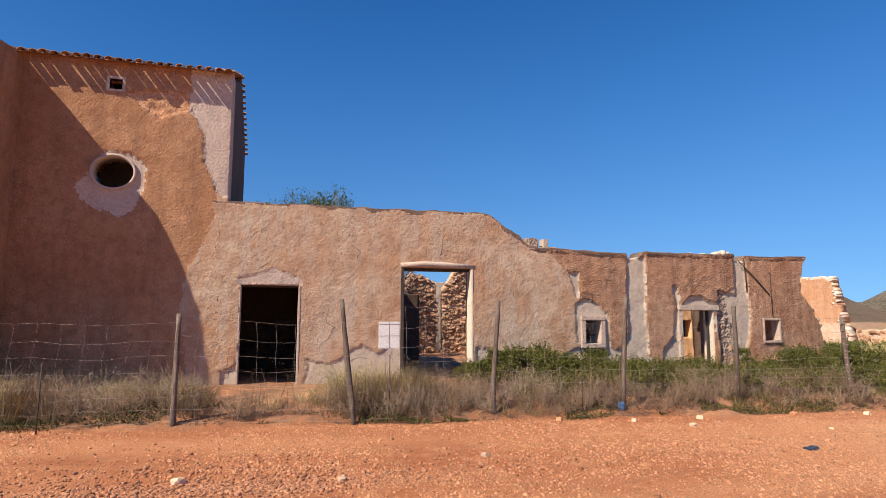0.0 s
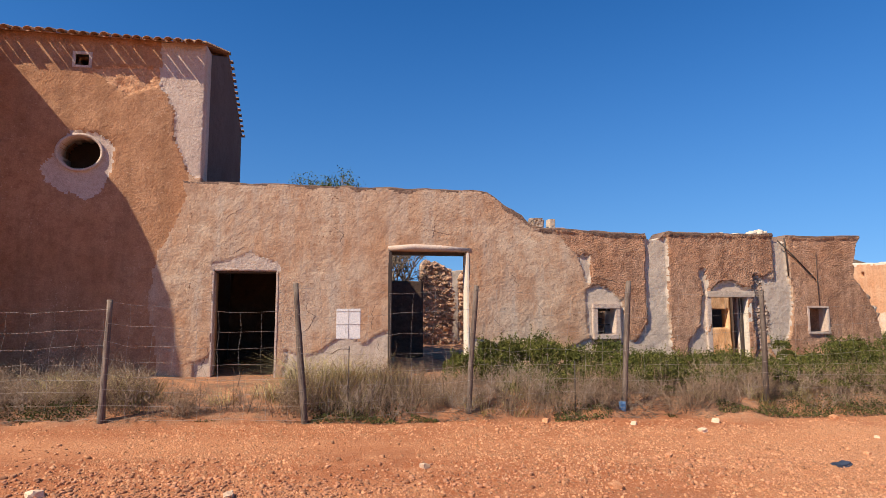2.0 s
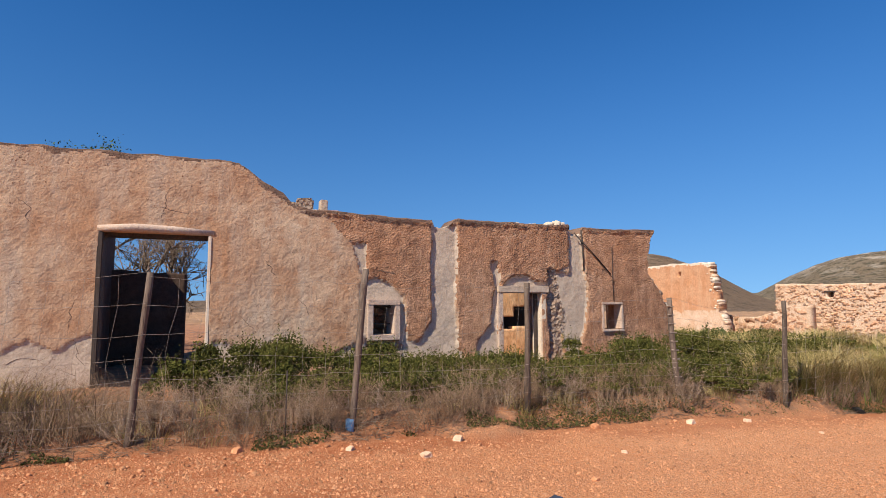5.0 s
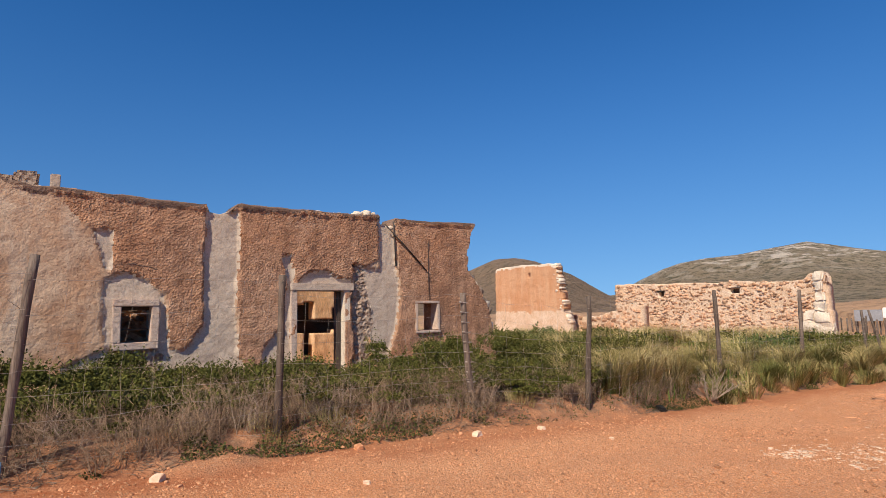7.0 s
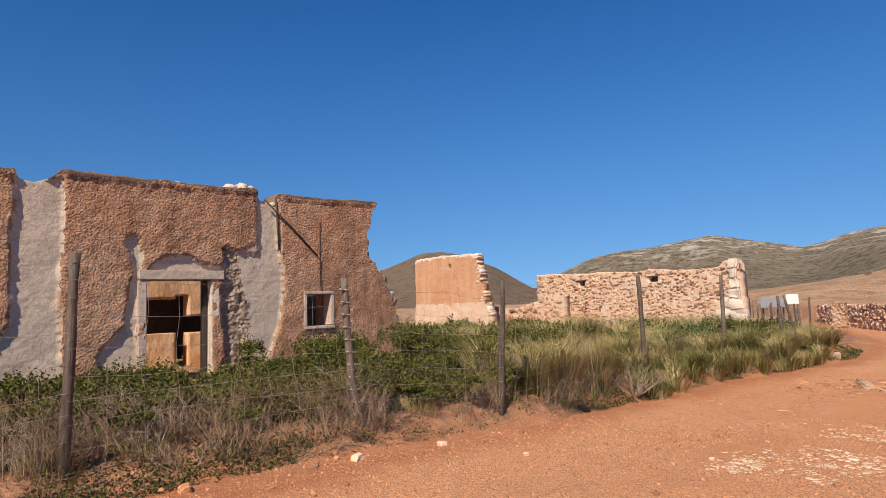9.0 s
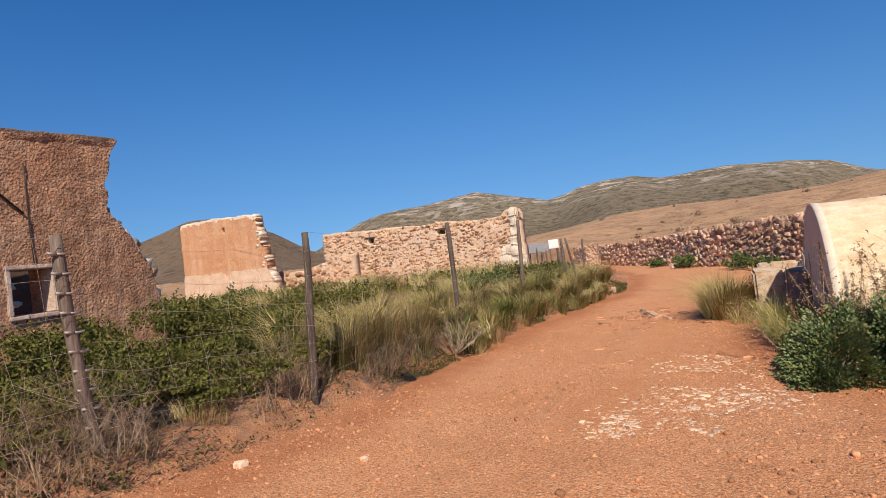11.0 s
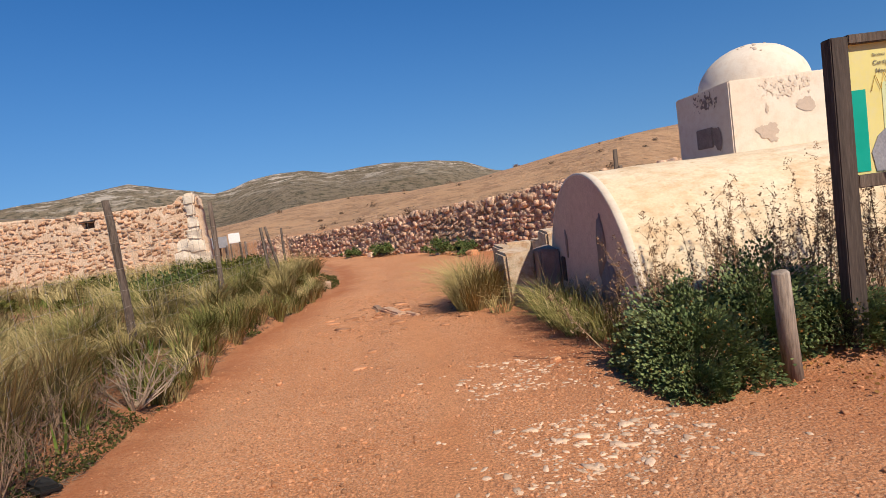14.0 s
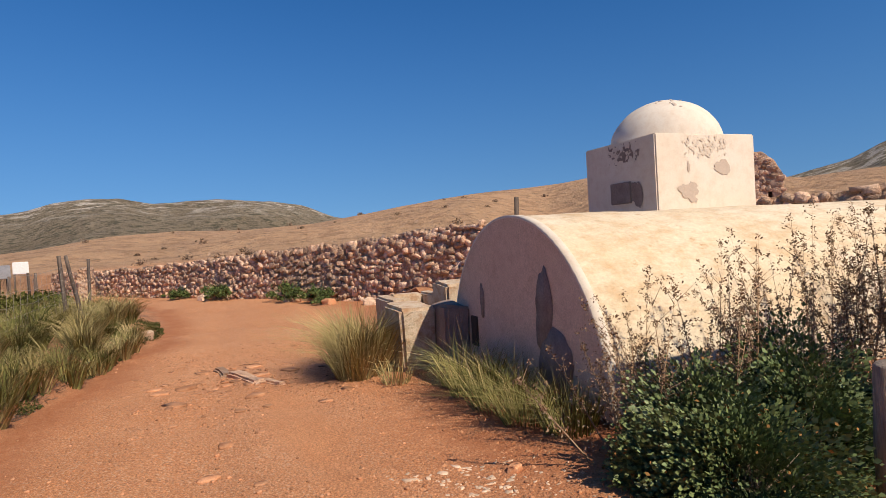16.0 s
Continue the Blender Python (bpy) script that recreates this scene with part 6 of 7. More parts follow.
def thistle(x, y, n, h, seed, label):
    """A clump of dead stems set with dry seed heads."""
    r = np.random.default_rng(seed)
    ob = tagged(new("dead_weed"), label, "dead weed", "dead weeds by the cistern")
    ob.location = (x, y, gz(x, y))
    a, q = r.uniform(0, 2 * np.pi, n), 0.45 * np.sqrt(r.random(n))
    base = np.stack([q * np.cos(a), q * np.sin(a), np.zeros(n)], -1)
    top = base * r.uniform(1.2, 2.2, (n, 1)) + np.stack([r.normal(0, 0.14, n), r.normal(0, 0.14, n), h * r.uniform(0.55, 1.1, n)], -1)
    P, Q, R = [base], [top], [np.full(n, 0.009)]
    s = r.uniform(0.3, 0.92, (n, 6, 1))
    b0 = base[:, None] + (top - base)[:, None] * s
    b1 = b0 + np.stack([r.normal(0, 0.09, (n, 6)), r.normal(0, 0.09, (n, 6)), r.uniform(0.02, 0.2, (n, 6))], -1)
    P.append(b0.reshape(-1, 3)), Q.append(b1.reshape(-1, 3)), R.append(np.full(n * 6, 0.0035))
    v, f = cones(np.vstack(P), np.vstack(Q), np.concatenate(R))
    mesh("stem_tangle", v, f, M_STEM, parent=ob)
    s = np.sort(r.uniform(0.35, 1.0, (n, 17, 1)), 1)
    node = (base[:, None] + (top - base)[:, None] * s).reshape(-1, 3)
    H = np.repeat(np.vstack([node, b1.reshape(-1, 3)]), 9, 0)
    v, f = leaves(H + r.normal(0, 0.014, H.shape), 0.0105, seed + 1)
    mesh("seed_fluff", v, f, M_STEM, parent=ob)
    low_s = r.uniform(0.1, 0.6, (n, 64, 1))
    v, f = leaves((base[:, None] + (top - base)[:, None] * low_s + r.normal(0, 0.085, (n, 64, 3)) * (1.2 - low_s)).reshape(-1, 3), 0.0135, seed + 2)
    mesh("dry_foliage", v, f, M_DRYLEAF, parent=ob)


M_DRYLEAF = mat("dry_brown_leaf", (0.26, 0.17, 0.11), (0.44, 0.32, 0.22), (0.13, 0.12, 0.05), 2, 8, 0.6, 0.9, 0.0, island=0.45, gloss=0.08)
for k, (x, y, n, h) in enumerate(((16.75, 4.55, 22, 1.15), (16.35, 4.25, 26, 1.3), (16.5, 3.7, 30, 1.35), (16.15, 3.1, 30, 1.45), (16.6, 2.9, 26, 1.4), (16.2, 2.3, 30, 1.5), (16.7, 1.8, 26, 1.5), (16.5, 4.7, 16, 0.8), (16.3, 1.2, 24, 1.5), (15.8, 2.6, 16, 0.9))):
    thistle(x, y, int(n * 0.5), h * 1.05, 230 + k, "tangle of brown dead thistle stems with seed heads")


def stuff(name, items, material, label, category="grass"):
    v, f = join(items)
    return tagged(mesh(name, v, f, material), label, category, kind="stuff")


# bunch grass along the fence, by the trough and at the cistern's end
items, green = [], []
for k in range(32):
    x = 14.6 + 0.47 * k + rng.uniform(-0.2, 0.2)
    y = float(road_left(x)) + (0.6, 1.5, 0.95, 2.1)[k % 4] + rng.uniform(-0.15, 0.25)
    h = rng.uniform(0.6, 1.1) * (0.8 if k % 4 == 0 else 1.0)
    (items if k % 3 else green).append(tuft(x, y, rng.uniform(0.10, 0.17), 300, h, 500 + k, 0.85, 0.006 if x < 18 else 0.009))
    green.append(tuft(x, y, 0.15, 240, h * 0.75, 540 + k, 0.7, 0.006 if x < 18 else 0.009))
for k in range(30):
    x = 16.6 + 0.32 * k + rng.uniform(-0.15, 0.15)
    y = float(road_left(x)) + rng.uniform(0.12, 0.5)
    if abs(x - 17.0) < 0.6:
        continue
    (green if k % 2 else items).append(tuft(x, y, 0.13, 130, rng.uniform(0.35, 0.7), 620 + k, 1.0, 0.009))
for k, (x, y) in enumerate(((14.75, 10.15), (15.1, 10.5), (15.7, 10.25), (16.1, 10.7), (16.6, 10.35), (14.2, 10.65), (17.1, 10.45))):
    items.append(tuft(x, y, 0.12, 330, 0.95 + 0.1 * (k % 3), 580 + k, 0.95, 0.005))
    green.append(tuft(x, y, 0.2, 300, 0.7, 590 + k, 0.8, 0.005))
for k, (x, y, rad, n, h) in enumerate(((-1.75, 10.6, 0.4, 500, 0.5), (0.55, 10.5, 0.25, 250, 0.4), (1.1, 10.4, 0.45, 650, 0.8), (1.7, 10.6, 0.45, 500, 0.75), (2.3, 10.5, 0.4, 300, 0.55), (-4.2, 10.2, 0.4, 500, 0.7), (-2.6, 10.7, 0.4, 300, 0.5),
                                       (20.75, 5.85, 0.28, 700, 1.1), (21.15, 5.7, 0.28, 600, 1.0), (20.5, 6.0, 0.2, 360, 0.75), (21.5, 5.4, 0.25, 400, 0.8), (19.95, 5.6, 0.15, 90, 0.45))):
    items.append(tuft(x, y, rad, int(n * 1.1), h * (1.15 if y > 9 else 1.0), 300 + k, 0.85, 0.0045 if x < 16 else 0.007))
for k in range(46):
    x = rng.uniform(-6, 14)
    items.append(tuft(x, float(road_left(x)) + rng.uniform(0.4, 1.5), 0.2, 130, rng.uniform(0.2, 0.42), 600 + k, 1.0, 0.004))
for k in range(70):
    x, y = rng.uniform(15, 32), rng.uniform(11, 22)
    items.append(tuft(x, y, 0.45, 260, rng.uniform(0.6, 1.0), 400 + k, 0.85, 0.011))
for k, (x, y, rad, n, h) in enumerate(((18.35, 5.0, 0.22, 240, 0.7), (17.85, 4.95, 0.2, 260, 0.62), (18.9, 5.02, 0.2, 220, 0.75), (19.35, 5.02, 0.15, 140, 0.65), (17.4, 4.8, 0.18, 220, 0.55))):
    green.append(tuft(x, y, rad * 1.2, int(n * 1.2), h, 330 + k, 0.9, 0.0055))
    items.append(tuft(x, y, rad, n // 4, h * 1.15, 350 + k, 1.0, 0.005))
stuff("green_bunch_grass", green, M_BUNCH, "olive green tussocks mixed with the straw grass")
stuff("bunch_grass", items, M_STRAW, "clumps of long straw-coloured bunch grass along the fence")

n = 26000
x, y = rng.uniform(14.3, 33, n), rng.uniform(10.6, 25, n)
dens = fbm(x, y, 0.4, 50, 3)
ok = (dens > -0.35) & ~((x < 15) & (y > 12.9))
stuff("field_grass", [blades(x[ok], y[ok], rng.uniform(0.2, 0.5, ok.sum()) * np.where(y[ok] > 14, 0.6, 1), rng.uniform(0.2, 1.1, ok.sum()), 0.009, 61)], M_GRASS, "rough straw and green grass filling the field")
n = 16000
x, y = rng.uniform(14.3, 31, n), rng.uniform(9.9, 22, n)
ok = (fbm(x, y, 0.5, 58, 3) > 0.05) & (y > road_left(x) + 0.35)
stuff("fresh_grass", [blades(x[ok], y[ok], rng.uniform(0.15, 0.42, ok.sum()), rng.uniform(0.1, 0.9, ok.sum()), 0.012, 63)], M_YOUNG, "fresh green grass among the straw")

# dry weeds on the verge
n = 9000
x = rng.uniform(-7, 17, n)
y = road_left(x) + 0.3 + np.abs(rng.normal(0, 0.85, n))
clump = fbm(x, y, 1.1, 70, 3)
gap = (np.abs(x + 0.5) < 1.05) & (y > 9.95)
bare = (x > 11.6) & (x < 14.6) & (y < 10.5)
ok = (clump > np.where(bare, 0.28, -0.15)) & (y < 13.2) & ~(gap & (rng.random(n) < 0.93))
h = (0.24 + 0.42 * np.clip(clump[ok] + 0.5, 0, 1.2)) * rng.uniform(0.5, 1.2, ok.sum()) * np.interp(x[ok], [8, 12], [1, 0.7])
stuff("dry_weeds", [blades(x[ok], y[ok], h, rng.uniform(0.1, 1.5, ok.sum()), 0.004, 71)], M_DRY, "grey-brown dry weeds along the verge", "weeds")
n = 9000
x = rng.uniform(-7, 17, n)
y = road_left(x) + 0.35 + np.abs(rng.normal(0, 0.8, n))
ok = (fbm(x, y, 1.1, 70, 3) > np.where((x > 11.6) & (x < 14.6) & (y < 10.5), 0.2, -0.25)) & (y < 12.8) & ~((np.abs(x + 0.5) < 1.05) & (y > 9.95))
z = gza(x, y)
P = np.stack([x, y, z], -1)[ok]
Q = P + np.stack([rng.normal(0, 0.16, ok.sum()), rng.normal(0, 0.16, ok.sum()), rng.uniform(0.15, 0.5, ok.sum())], -1)
mid = P + (Q - P) * rng.uniform(0.4, 0.8, (len(P), 1))
Q2 = mid + np.stack([rng.normal(0, 0.1, len(P)), rng.normal(0, 0.1, len(P)), rng.uniform(0.05, 0.2, len(P))], -1)
mid2 = P + (Q - P) * rng.uniform(0.3, 0.9, (len(P), 1))
Q3 = mid2 + np.stack([rng.normal(0, 0.1, len(P)), rng.normal(0, 0.1, len(P)), rng.uniform(0.02, 0.18, len(P))], -1)
stuff("dead_stalks", [cones(P, Q, 0.0042), cones(mid, Q2, 0.003), cones(mid2, Q3, 0.003)], M_DRY, "brittle dead stalks among the weeds", "weeds")
# creeping leaves and litter at the foot of the verge
n = 42000
x = rng.uniform(-6, 30, n)
y = road_left(x) + 0.12 + 0.3 * np.abs(rng.normal(0, 1, n))
mat_d = fbm(x, y, 1.1, 80, 3)
ok = (mat_d > 0.02) & ~((x > 11.2) & (x < 14.9) & (rng.random(n) < 0.85))
P = np.stack([x, y, gza(x, y) + rng.uniform(0.0, 0.03, n) + 0.13 * np.clip(mat_d, 0, 1) * rng.random(n)], -1)[ok]
stuff("creeping_leaves", [leaves(P, 0.017, 81)], M_CREEP, "small creeping green leaves at the track edge", "weeds")
n = 9000
x = rng.uniform(-6, 26, n)
y = road_left(x) + 0.12 + 0.35 * np.abs(rng.normal(0, 1, n))
ok = fbm(x, y, 0.8, 84, 3) > -0.1
P = np.stack([x, y, gza(x, y) + 0.01], -1)[ok]
a = rng.uniform(0, 2 * np.pi, len(P))
Q = P + np.stack([np.cos(a), np.sin(a), rng.uniform(0, 0.35, len(P))], -1) * rng.uniform(0.04, 0.16, (len(P), 1))
stuff("twig_litter", [cones(P, Q, 0.004)], M_TWIG, "dead twig litter raked along the track edge", "litter")

def brush(x, y, rad, h, seed, stems=15):
    """A dry bramble: stems that fork twice, spreading from one foot."""
    r = np.random.default_rng(seed)
    n = stems
    a = r.uniform(0, 2 * np.pi, n)
    base = np.array([x, y, gz(x, y) - 0.01]) + np.stack([np.cos(a), np.sin(a), 0 * a], -1) * 0.25 * rad
    top = base + np.stack([np.cos(a) * rad * r.uniform(0.2, 1.0, n), np.sin(a) * rad * r.uniform(0.2, 1.0, n), h * r.uniform(0.45, 1.0, n)], -1)
    out = [cones(base, top, 0.0036)]
    P, Q, q = base, top, 0.0026
    for fork, count in ((0.42, 5), (0.3, 4)):
        s = r.uniform(0.2, 0.95, (len(P), count, 1))
        m = (P[:, None] + (Q - P)[:, None] * s).reshape(-1, 3)
        step = np.linalg.norm(Q - P, axis=1).repeat(count)[:, None] * fork
        e = r.normal(0, 0.75, m.shape) + np.array([0, 0, 0.45])
        P, Q = m, m + e * step * r.uniform(0.5, 1.1, step.shape)
        Q[:, 2] = np.maximum(Q[:, 2], base[0, 2] + 0.02)
        out.append(cones(P, Q, q))
        q = 0.0019
    return out


items, pale = [], []
for k in range(330):
    x = rng.uniform(-7, 15.2)
    d = rng.uniform(0.35, 1.75)
    if (abs(x + 0.5) < 1.0 and d > 0.5) or (11.4 < x < 14.6 and d < 1.0):
        continue
    (pale if k % 3 == 0 else items).extend(brush(x, float(road_left(x)) + d, rng.uniform(0.22, 0.42), rng.uniform(0.26, 0.6), 900 + k))
stuff("dry_brush", items, M_DRY, "brown tangled dry brush along the verge", "brush")
stuff("pale_brush", pale, M_BLEACH, "pale greyish dead brush among the weeds", "brush")

# pale dead shrub in the grass
r = np.random.default_rng(90)
dead = tagged(new("dead_shrub"), "bleached dead shrub with bare forked branches", "dead shrub")
dead.location = (17.35, 9.95, gz(17.35, 9.95))
n = 30
a = r.uniform(0, 2 * np.pi, n)
base = np.stack([0.07 * np.cos(a), 0.07 * np.sin(a), 0 * a], -1)
top = base + np.stack([np.cos(a) * r.uniform(0.2, 0.75, n), np.sin(a) * r.uniform(0.2, 0.75, n), r.uniform(0.25, 0.72, n)], -1)
twigs = [cones(base, top, 0.012, 5)]
for _ in range(5):
    m1 = base + (top - base) * r.uniform(0.35, 0.9, (n, 1))
    twigs.append(cones(m1, m1 + r.normal(0, 0.13, (n, 3)) + np.array([0, 0, 0.08]), 0.006, 4))
v, f = join(twigs)
mesh("branchwork", v, f, M_BLEACH, parent=dead)


# ---- thorny tree behind the gateway ----
def grow(p, d, length, rad, depth, r, segs, tips):
    q = p + d * length
    segs.append((p, q, rad))
    if depth == 0:
        tips.append(q)
        return
    for _ in range(3 if depth > 1 else 4):
        e = d + r.normal(0, 0.55, 3) + np.array([0, 0, 0.12])
        e /= np.linalg.norm(e)
        s = r.uniform(0.55, 1.0)
        grow(p + d * length * s, e, length * r.uniform(0.6, 0.82), rad * 0.62, depth - 1, r, segs, tips)


def tree(x, y, h, seed, label, leafy=1):
    r = np.random.default_rng(seed)
    ob = tagged(new("tree"), label, "tree")
    ob.location = (x, y, -0.3)
    segs, tips = [], []
    for k in range(5):
        a = k * 1.3 + r.uniform(-0.3, 0.3)
        d = np.array([math.cos(a) * 0.5, math.sin(a) * 0.5, 0.9])
        grow(np.array([0, 0, h * 0.28]), d / np.linalg.norm(d), h * 0.3, 0.09, 5, r, segs, tips)
    v, f = tube([(0, 0, 0), (0.05, 0, h * 0.15), (0, 0.03, h * 0.32)], [0.2, 0.16, 0.13], 9)
    mesh("trunk", v, f, M_TWIG, parent=ob)
    v, f = cones(np.array([s[0] for s in segs]), np.array([s[1] + (s[1] - s[0]) * 0.1 for s in segs]), np.array([max(s[2], 0.006) for s in segs]), 4)
    mesh("limbwork", v, f, M_TWIG, parent=ob)
    if not leafy:
        return
    T = np.repeat(np.array(tips), 3, 0)
    hi = np.array([t for t in tips if t[2] > 0.8 * max(q[2] for q in tips)])
    T = np.vstack([T, np.repeat(hi, 14, 0)])
    v, f = leaves(T + r.normal(0, 0.12, T.shape), 0.035, seed)
    mesh("crown", v, f, M_DKGREEN, parent=ob)


tree(0.4, 22.4, 6.3, 5, "thorny small-leaved tree with dark bare limbs")
tree(3.05, 20.6, 4.1, 8, "bare thorny tree with tangled dark limbs", 0)


# ---- stones on the track ----
def pebbles(x, y, s, seed, flat=0.6, sink=0.2):
    r = np.random.default_rng(seed)
    n = len(x)
    z = gza(x, y)
    which = r.integers(0, 10, n)
    items = []
    for k in range(10):
        V, F = STONES[k]
        m = np.nonzero(which == k)[0]
        if not len(m):
            continue
        a = r.uniform(0, 2 * np.pi, len(m))
        S = s[m][:, None, None] * np.array([1.0, 0.75, flat])[None, None]
        P = V[None] * S
        P = np.stack([P[..., 0] * np.cos(a)[:, None] - P[..., 1] * np.sin(a)[:, None], P[..., 0] * np.sin(a)[:, None] + P[..., 1] * np.cos(a)[:, None], P[..., 2]], -1)
        P += np.stack([x[m], y[m], z[m] + s[m] * flat * (0.5 - sink) * 0.8], -1)[:, None]
        items.append((P.reshape(-1, 3), [(np.arange(len(m))[:, None, None] * len(V) + F[None]).reshape(-1, 3)]))
    return join(items)


n = 12000
x, y = rng.uniform(-5, 22, n), rng.uniform(3.2, 9.6, n)
ok = (fbm(x, y, 0.6, 95, 3) + rng.normal(0, 0.4, n) > 0.1) & (rng.random(n) > 0.9 * lane_at(x, y))
v, f = pebbles(x[ok], y[ok], np.clip(rng.lognormal(-4.0, 0.42, ok.sum()), 0.01, 0.06), 96)
tagged(mesh("gravel", v, f, M_PEBBLE), "loose orange gravel strewn over the dirt track", "gravel", kind="stuff")
n = 230000
x, y = rng.uniform(-6, 24, n), rng.uniform(2.6, 9.8, n)
ok = (fbm(x, y, 0.5, 93, 3) + rng.normal(0, 0.35, n) > -0.25) & (y < road_left(x) + 0.2) & (rng.random(n) > 0.93 * lane_at(x, y)) & (rng.random(n) > 0.75 * smooth(5.4, 4.6, y) * (x > 11)) & (rng.random(n) > np.interp(x, [6, 12], [0, 0.45]))
x, y = x[ok], y[ok]
n = len(x)
s = np.clip(rng.lognormal(-4.72, 0.42, n), 0.004, 0.026) * np.interp(x, [6, 12], [1.05, 0.95])
a = rng.uniform(0, 2 * np.pi, (n, 1)) + np.arange(4)[None] * (np.pi / 2) + rng.uniform(-0.4, 0.4, (n, 4))
q = s[:, None] * rng.uniform(0.7, 1.3, (n, 4))
z = gza(x, y)
ring_v = np.stack([x[:, None] + q * np.cos(a), y[:, None] + q * np.sin(a), np.repeat(z[:, None] - 0.003, 4, 1)], -1)
apex = np.stack([x + rng.normal(0, 0.3, n) * s, y + rng.normal(0, 0.3, n) * s, z + 1.0 * s], -1)
k = np.arange(n)[:, None] * 5
tagged(mesh("grit", np.concatenate([ring_v, apex[:, None]], 1).reshape(-1, 3), [np.vstack([k + np.array([[j, (j + 1) % 4, 4]]) for j in range(4)])], M_PEBBLE), "fine orange grit covering the track", "gravel", kind="stuff")
n = 7000
x = np.where(rng.random(n) < 0.55, rng.normal(-0.6, 0.9, n), rng.uniform(-5, 6.5, n))
y = np.where(rng.random(n) < 0.6, 6.45 + rng.normal(0, 0.16, n) + 0.08 * np.abs(x + 0.6), 6.75 - 0.06 * x + rng.normal(0, 0.45, n))
v, f = pebbles(x, y, np.clip(rng.lognormal(-4.0, 0.42, n), 0.01, 0.055), 97, 0.6)
tagged(mesh("gravel_windrow", v, f, M_REDSTONE), "ridge of coarse broken stone along the track", "gravel", kind="stuff")


def slabs(x, y, size, seed):
    """Flat broken flakes of stone with many corners, bedded in the ground."""
    r = np.random.default_rng(seed)
    V, F4, F3, o = [], [], [], 0
    z = gza(x, y)
    for px, py, pz, q in zip(x, y, z, size):
        k = int(r.integers(4, 7))
        a = np.sort(np.linspace(0, 2 * np.pi, k, endpoint=False) + r.uniform(-0.35, 0.35, k))
        rr = q * r.uniform(0.65, 1.15, k)
        t, e = r.uniform(0, np.pi), r.uniform(0.35, 0.8)
        u, w = rr * np.cos(a), rr * np.sin(a) * e
        cx, cy = u * np.cos(t) - w * np.sin(t), u * np.sin(t) + w * np.cos(t)
        top = pz + q * r.uniform(-0.08, 0.05) + 0.002
        tx, ty = r.normal(0, 0.07, 2)
        for sc, zz in ((1.0, -0.03), (1.0, 0.0), (0.93, 0.07 * q)):
            V += [(px + sc * A, py + sc * B, top + zz + (tx * A + ty * B if zz >= 0 else 0)) for A, B in zip(cx, cy)]
        V.append((px, py, top + 0.07 * q))
        for lv in (0, 1):
            F4 += [(o + lv * k + j, o + lv * k + (j + 1) % k, o + (lv + 1) * k + (j + 1) % k, o + (lv + 1) * k + j) for j in range(k)]
        F3 += [(o + 2 * k + j, o + 2 * k + (j + 1) % k, o + 3 * k) for j in range(k)]
        o += 3 * k + 1
    return np.array(V), [np.array(F4), np.array(F3)]


n = 1500
x = rng.uniform(13.2, 17.2, n)
y = np.interp(x, [13.2, 15, 17.2], [6.0, 5.95, 6.1]) + rng.normal(0, 0.4, n)
x[:220], y[:220] = rng.normal(13.5, 0.3, 220), rng.normal(6.6, 0.13, 220)
x[220:420], y[220:420] = rng.normal(14.8, 0.35, 200), rng.normal(5.6, 0.25, 200)
ok = (fbm(x, y, 1.1, 191, 3) > -0.2) & (np.hypot((x - 15.7) / 0.8, (y - 4.7) / 0.7) > 1)
x, y = x[ok], y[ok]
v, f = slabs(x, y, np.clip(rng.lognormal(-3.9, 0.55, len(x)), 0.01, 0.075), 98)
tagged(mesh("limestone_outcrop", v, f, M_PALEST), "flat pale limestone breaking through the track", "stone", kind="stuff")
n = 160
x, y = rng.normal(21.4, 1.2, n), rng.normal(7.4, 0.6, n)
v, f = pebbles(x, y, np.clip(rng.lognormal(-2.6, 0.5, n), 0.03, 0.25), 99, 0.14, 0.3)
tagged(mesh("bedrock_chips", v, f, M_PEBBLE), "worn bedrock and chips in the rising track", "stone", kind="stuff")

ROCKS = [(9.14, 9.36, 0.13), (6.3, 8.6, 0.12), (8.6, 8.1, 0.06), (5.05, 7.4, 0.08), (5.6, 9.2, 0.1), (10.8, 9.25, 0.13), (7.5, 7.2, 0.07), (2.2, 7.2, 0.09), (0.4, 6.6, 0.1), (3.9, 6.4, 0.12), (11.9, 9.2, 0.1), (12.3, 8.3, 0.06),
         (16.9, 5.6, 0.1), (13.6, 6.9, 0.06), (7.0, 9.3, 0.14), (4.4, 9.6, 0.12), (-1.2, 6.8, 0.12), (26.0, 9.0, 0.3), (28.2, 2.5, 0.95), (27.4, 2.3, 0.5), (29.4, 3.6, 0.4), (30.5, 4.6, 0.4), (32.8, 5.4, 0.5), (36.8, 8.2, 0.45)]
rk = random.Random(3)
for k, (x, y, s) in enumerate(ROCKS):
    V, F = STONES[k % 10]
    bm = bmesh.new()
    vs = [bm.verts.new(p) for p in V.tolist()]
    for t in F.tolist():
        bm.faces.new([vs[q] for q in t])
    bmesh.ops.subdivide_edges(bm, edges=bm.edges[:], cuts=1, smooth=0.6)
    for q in bm.verts:
        q.co = Vector((q.co.x * s, q.co.y * s * 0.8, q.co.z * s * 0.62)) + noise.noise_vector(q.co * 4) * s * 0.08
    ob = part("rock", bm, M_PALEST if k % 3 else M_PEBBLE)
    ob.matrix_world = pose(x, y, gz(x, y) + s * 0.14, 0, 0, rk.uniform(0, 360))
    tagged(ob, "pale angular rock lying on the dirt track", "rock", "rocks on the track")
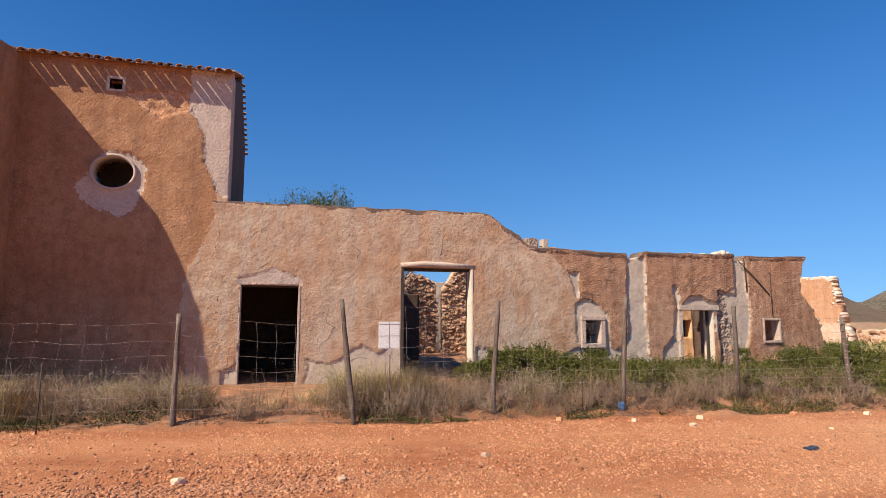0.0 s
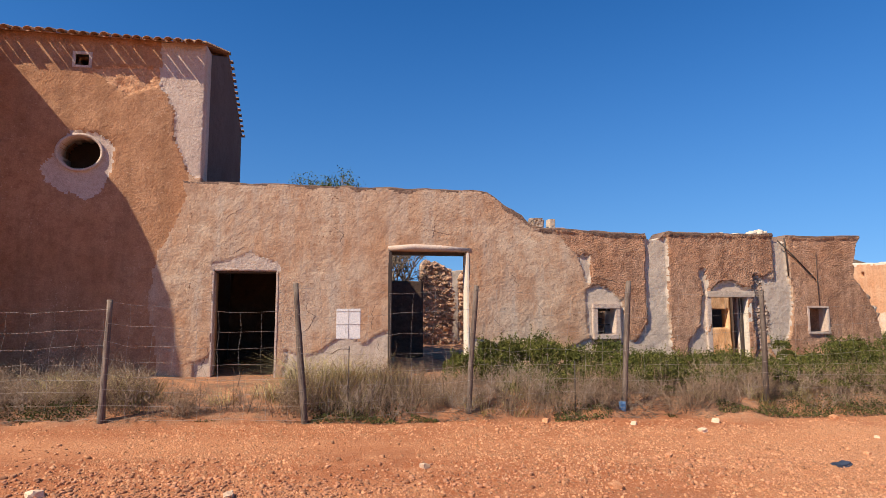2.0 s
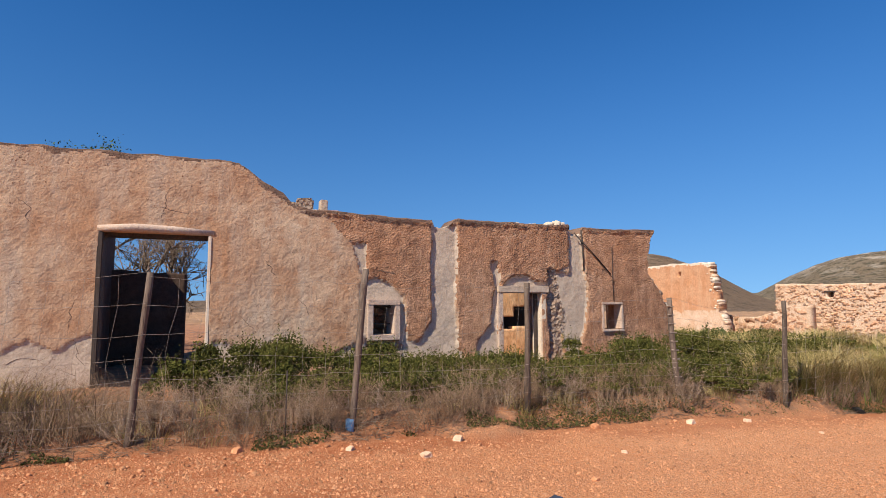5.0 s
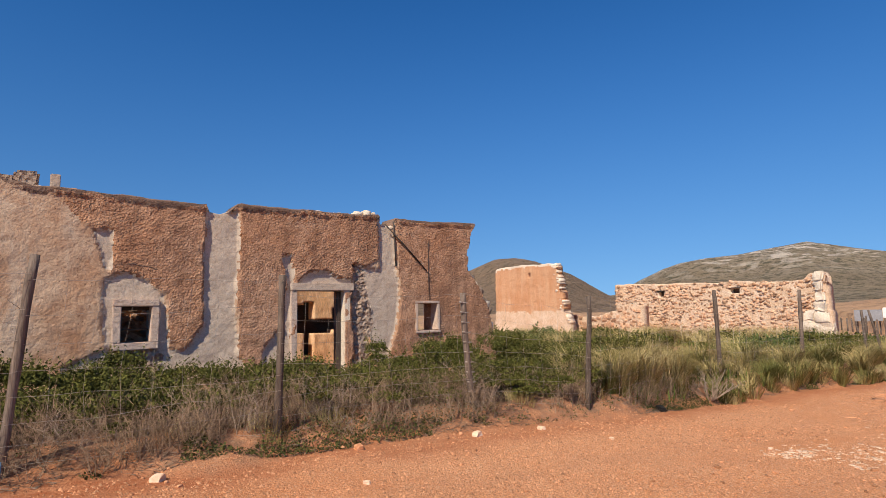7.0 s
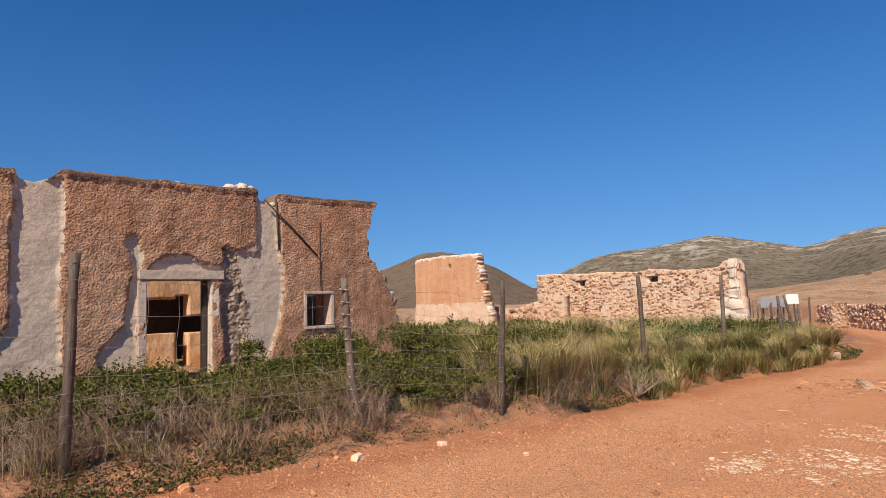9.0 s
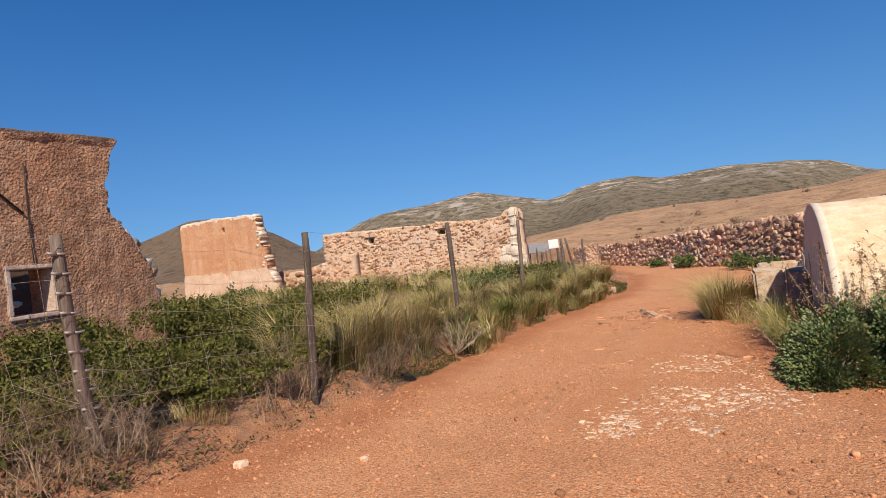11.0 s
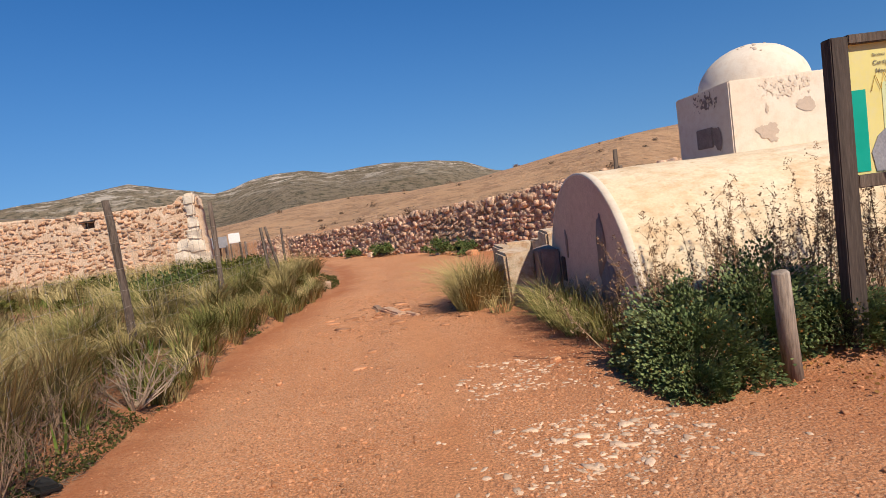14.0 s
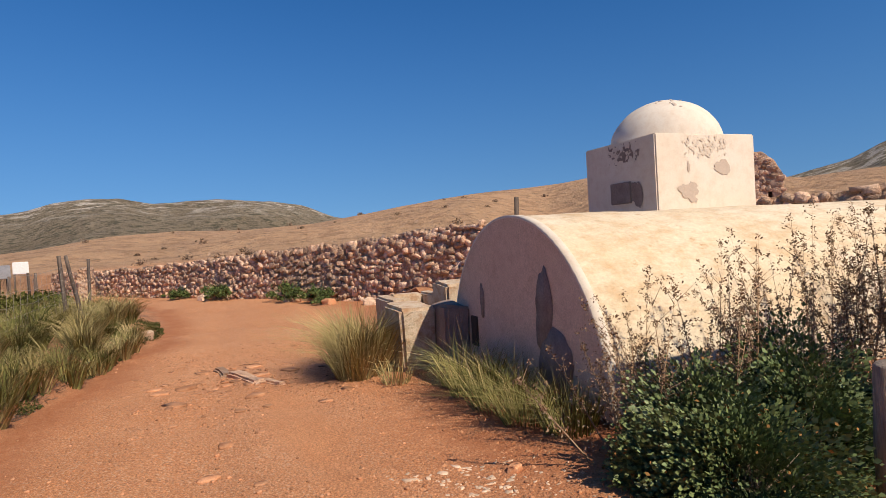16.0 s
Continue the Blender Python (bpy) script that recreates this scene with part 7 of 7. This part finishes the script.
# a flat ledge of rock across the rise
for x, y, w, d, a in ((21.4, 7.25, 0.95, 0.2, 20), (22.1, 7.55, 0.6, 0.16, 12), (20.9, 6.95, 0.4, 0.14, 35)):
    bm = box(-w / 2, -d / 2, -0.06, w / 2, d / 2, 0.05, 0.03, 0.05, 3)
    ob = part("rock_ledge", bm, M_DSTONE2)
    ob.matrix_world = pose(x, y, gz(x, y), 0, 0, a)
    tagged(ob, "worn brown rock ledge crossing the track", "rock", "ledges in the track")
bm = box(-0.12, -0.07, 0, 0.12, 0.07, 0.05, 0.02, 0.06, 3)
rag = part("rag", bm, mat("dirty_blue_cloth", (0.03, 0.04, 0.065), (0.05, 0.065, 0.1), None, 6, 20, 0.5, 0.9, 0.3))
rag.matrix_world = pose(6.72, 6.8, gz(6.72, 6.8), 0, 0, 20)
tagged(rag, "crumpled dark blue rag on the track", "rag")
bm = box(-0.13, -0.09, 0, 0.13, 0.09, 0.09, 0.03, 0.09, 3)
rag = part("rag", bm, M_INK)
rag.matrix_world = pose(15.4, 9.75, gz(15.4, 9.75) + 0.02, 0, 0, 60)
tagged(rag, "black plastic scrap in the weeds", "rag")

# scrub on the bank
items = []
for k in range(48):
    a, d = radians(rng.uniform(-48, 12)), rng.uniform(34, 118)
    x, y = 12.5 + d * math.cos(a), 7 + d * math.sin(a)
    s = (x - WALL_P[0]) * WALL_N[0] + (y - WALL_P[1]) * WALL_N[1]
    if s < 4:
        continue
    z = float(terrain(np.array([x]), np.array([y]))[0][0])
    w = rng.uniform(0.25, 0.8)
    items.append(leaves(np.array([x, y, z + 0.2 * w]) + rng.normal(0, 0.35, (60, 3)) * w * np.array([1, 1, 0.6]), 0.13 * w + 0.04, 700 + k))
stuff("bank_scrub", items, M_DRY, "sparse dry scrub dotted over the bank", "scrub")

# ---- far corral ----
for px, d, w, z0, z1, mt, nm, lab in ((18.0, 48, 0.75, 0.25, 0.95, M_PLATE, "white_board", "white board standing in the far corral"), (19.4, 50, 1.6, 0.0, 0.8, M_ZINC, "water_tank", "low grey metal tank in the far corral")):
    cx, cy = 6.86 + d * math.cos(radians(px)), 3.34 + d * math.sin(radians(px))
    ob = tagged(new(nm), lab, nm.split("_")[1])
    ob.matrix_world = pose(cx, cy, 0, 0, 0, px - 90)
    part("body", box(-w / 2, -0.08 if w < 1.5 else -0.5, z0, w / 2, 0.08 if w < 1.5 else 0.5, z1, 0.03), mt, ob)
    for s in (-0.8, 0.8):
        part("leg", box(s * w / 2 - 0.05, -0.05, -1.6, s * w / 2 + 0.05, 0.05, z0 + 0.02), M_WOOD, ob)
gp = tagged(new("gate_pillar"), "short rubble pillar at the end of the retaining wall", "pillar")
gp.matrix_world = pose(45.2, 13.6, 0)
part("shaft", box(-0.3, -0.3, -1.6, 0.3, 0.3, 0.5, 0.05, 0.06, 3), M_DMORTAR, gp)
for k in range(12):
    x, y = 44 + k * 1.7, 15 + k * 0.9 + rng.normal(0, 0.2)
    v, f = tube([(x, y, gz(x, y) - 0.3), (x + rng.normal(0, 0.08), y, gz(x, y) + rng.uniform(1.0, 1.4))], 0.06, 6)
    tagged(mesh("corral_post", v, f, M_WOOD), "thin weathered corral post in the distance", "post", "posts of the far corral")

# ---- stones of the rubble walls ----
set_stones(ruin_far, P_RUIN, M_STONE2, M_STONE, lambda p: -p[0], 0.1)
set_stones(low, P_LOW, M_STONE2, M_STONE, lambda p: -p[0], 0.07)
set_stones(keep_wall, P_KEEP, M_DSTONE2, M_DSTONE, lambda p: abs(p[0] - 23), 0.04)
set_stones(inner_w, lay_stones(2.9, 0.3, lambda x: np.full(np.shape(x), 1.9), 0.15, 0.12, 51, 0.9), M_DSTONE2, M_DSTONE, lambda p: p[0], 0.02)
set_stones(pier1, P_PIER1, M_STONE2, M_STONE, lambda p: p[0])
set_stones(pier2, P_PIER2, M_STONE2, M_STONE, lambda p: p[0])
set_stones(bp, P_BARN, M_DSTONE2, M_DSTONE, lambda p: p[0], 0.06)
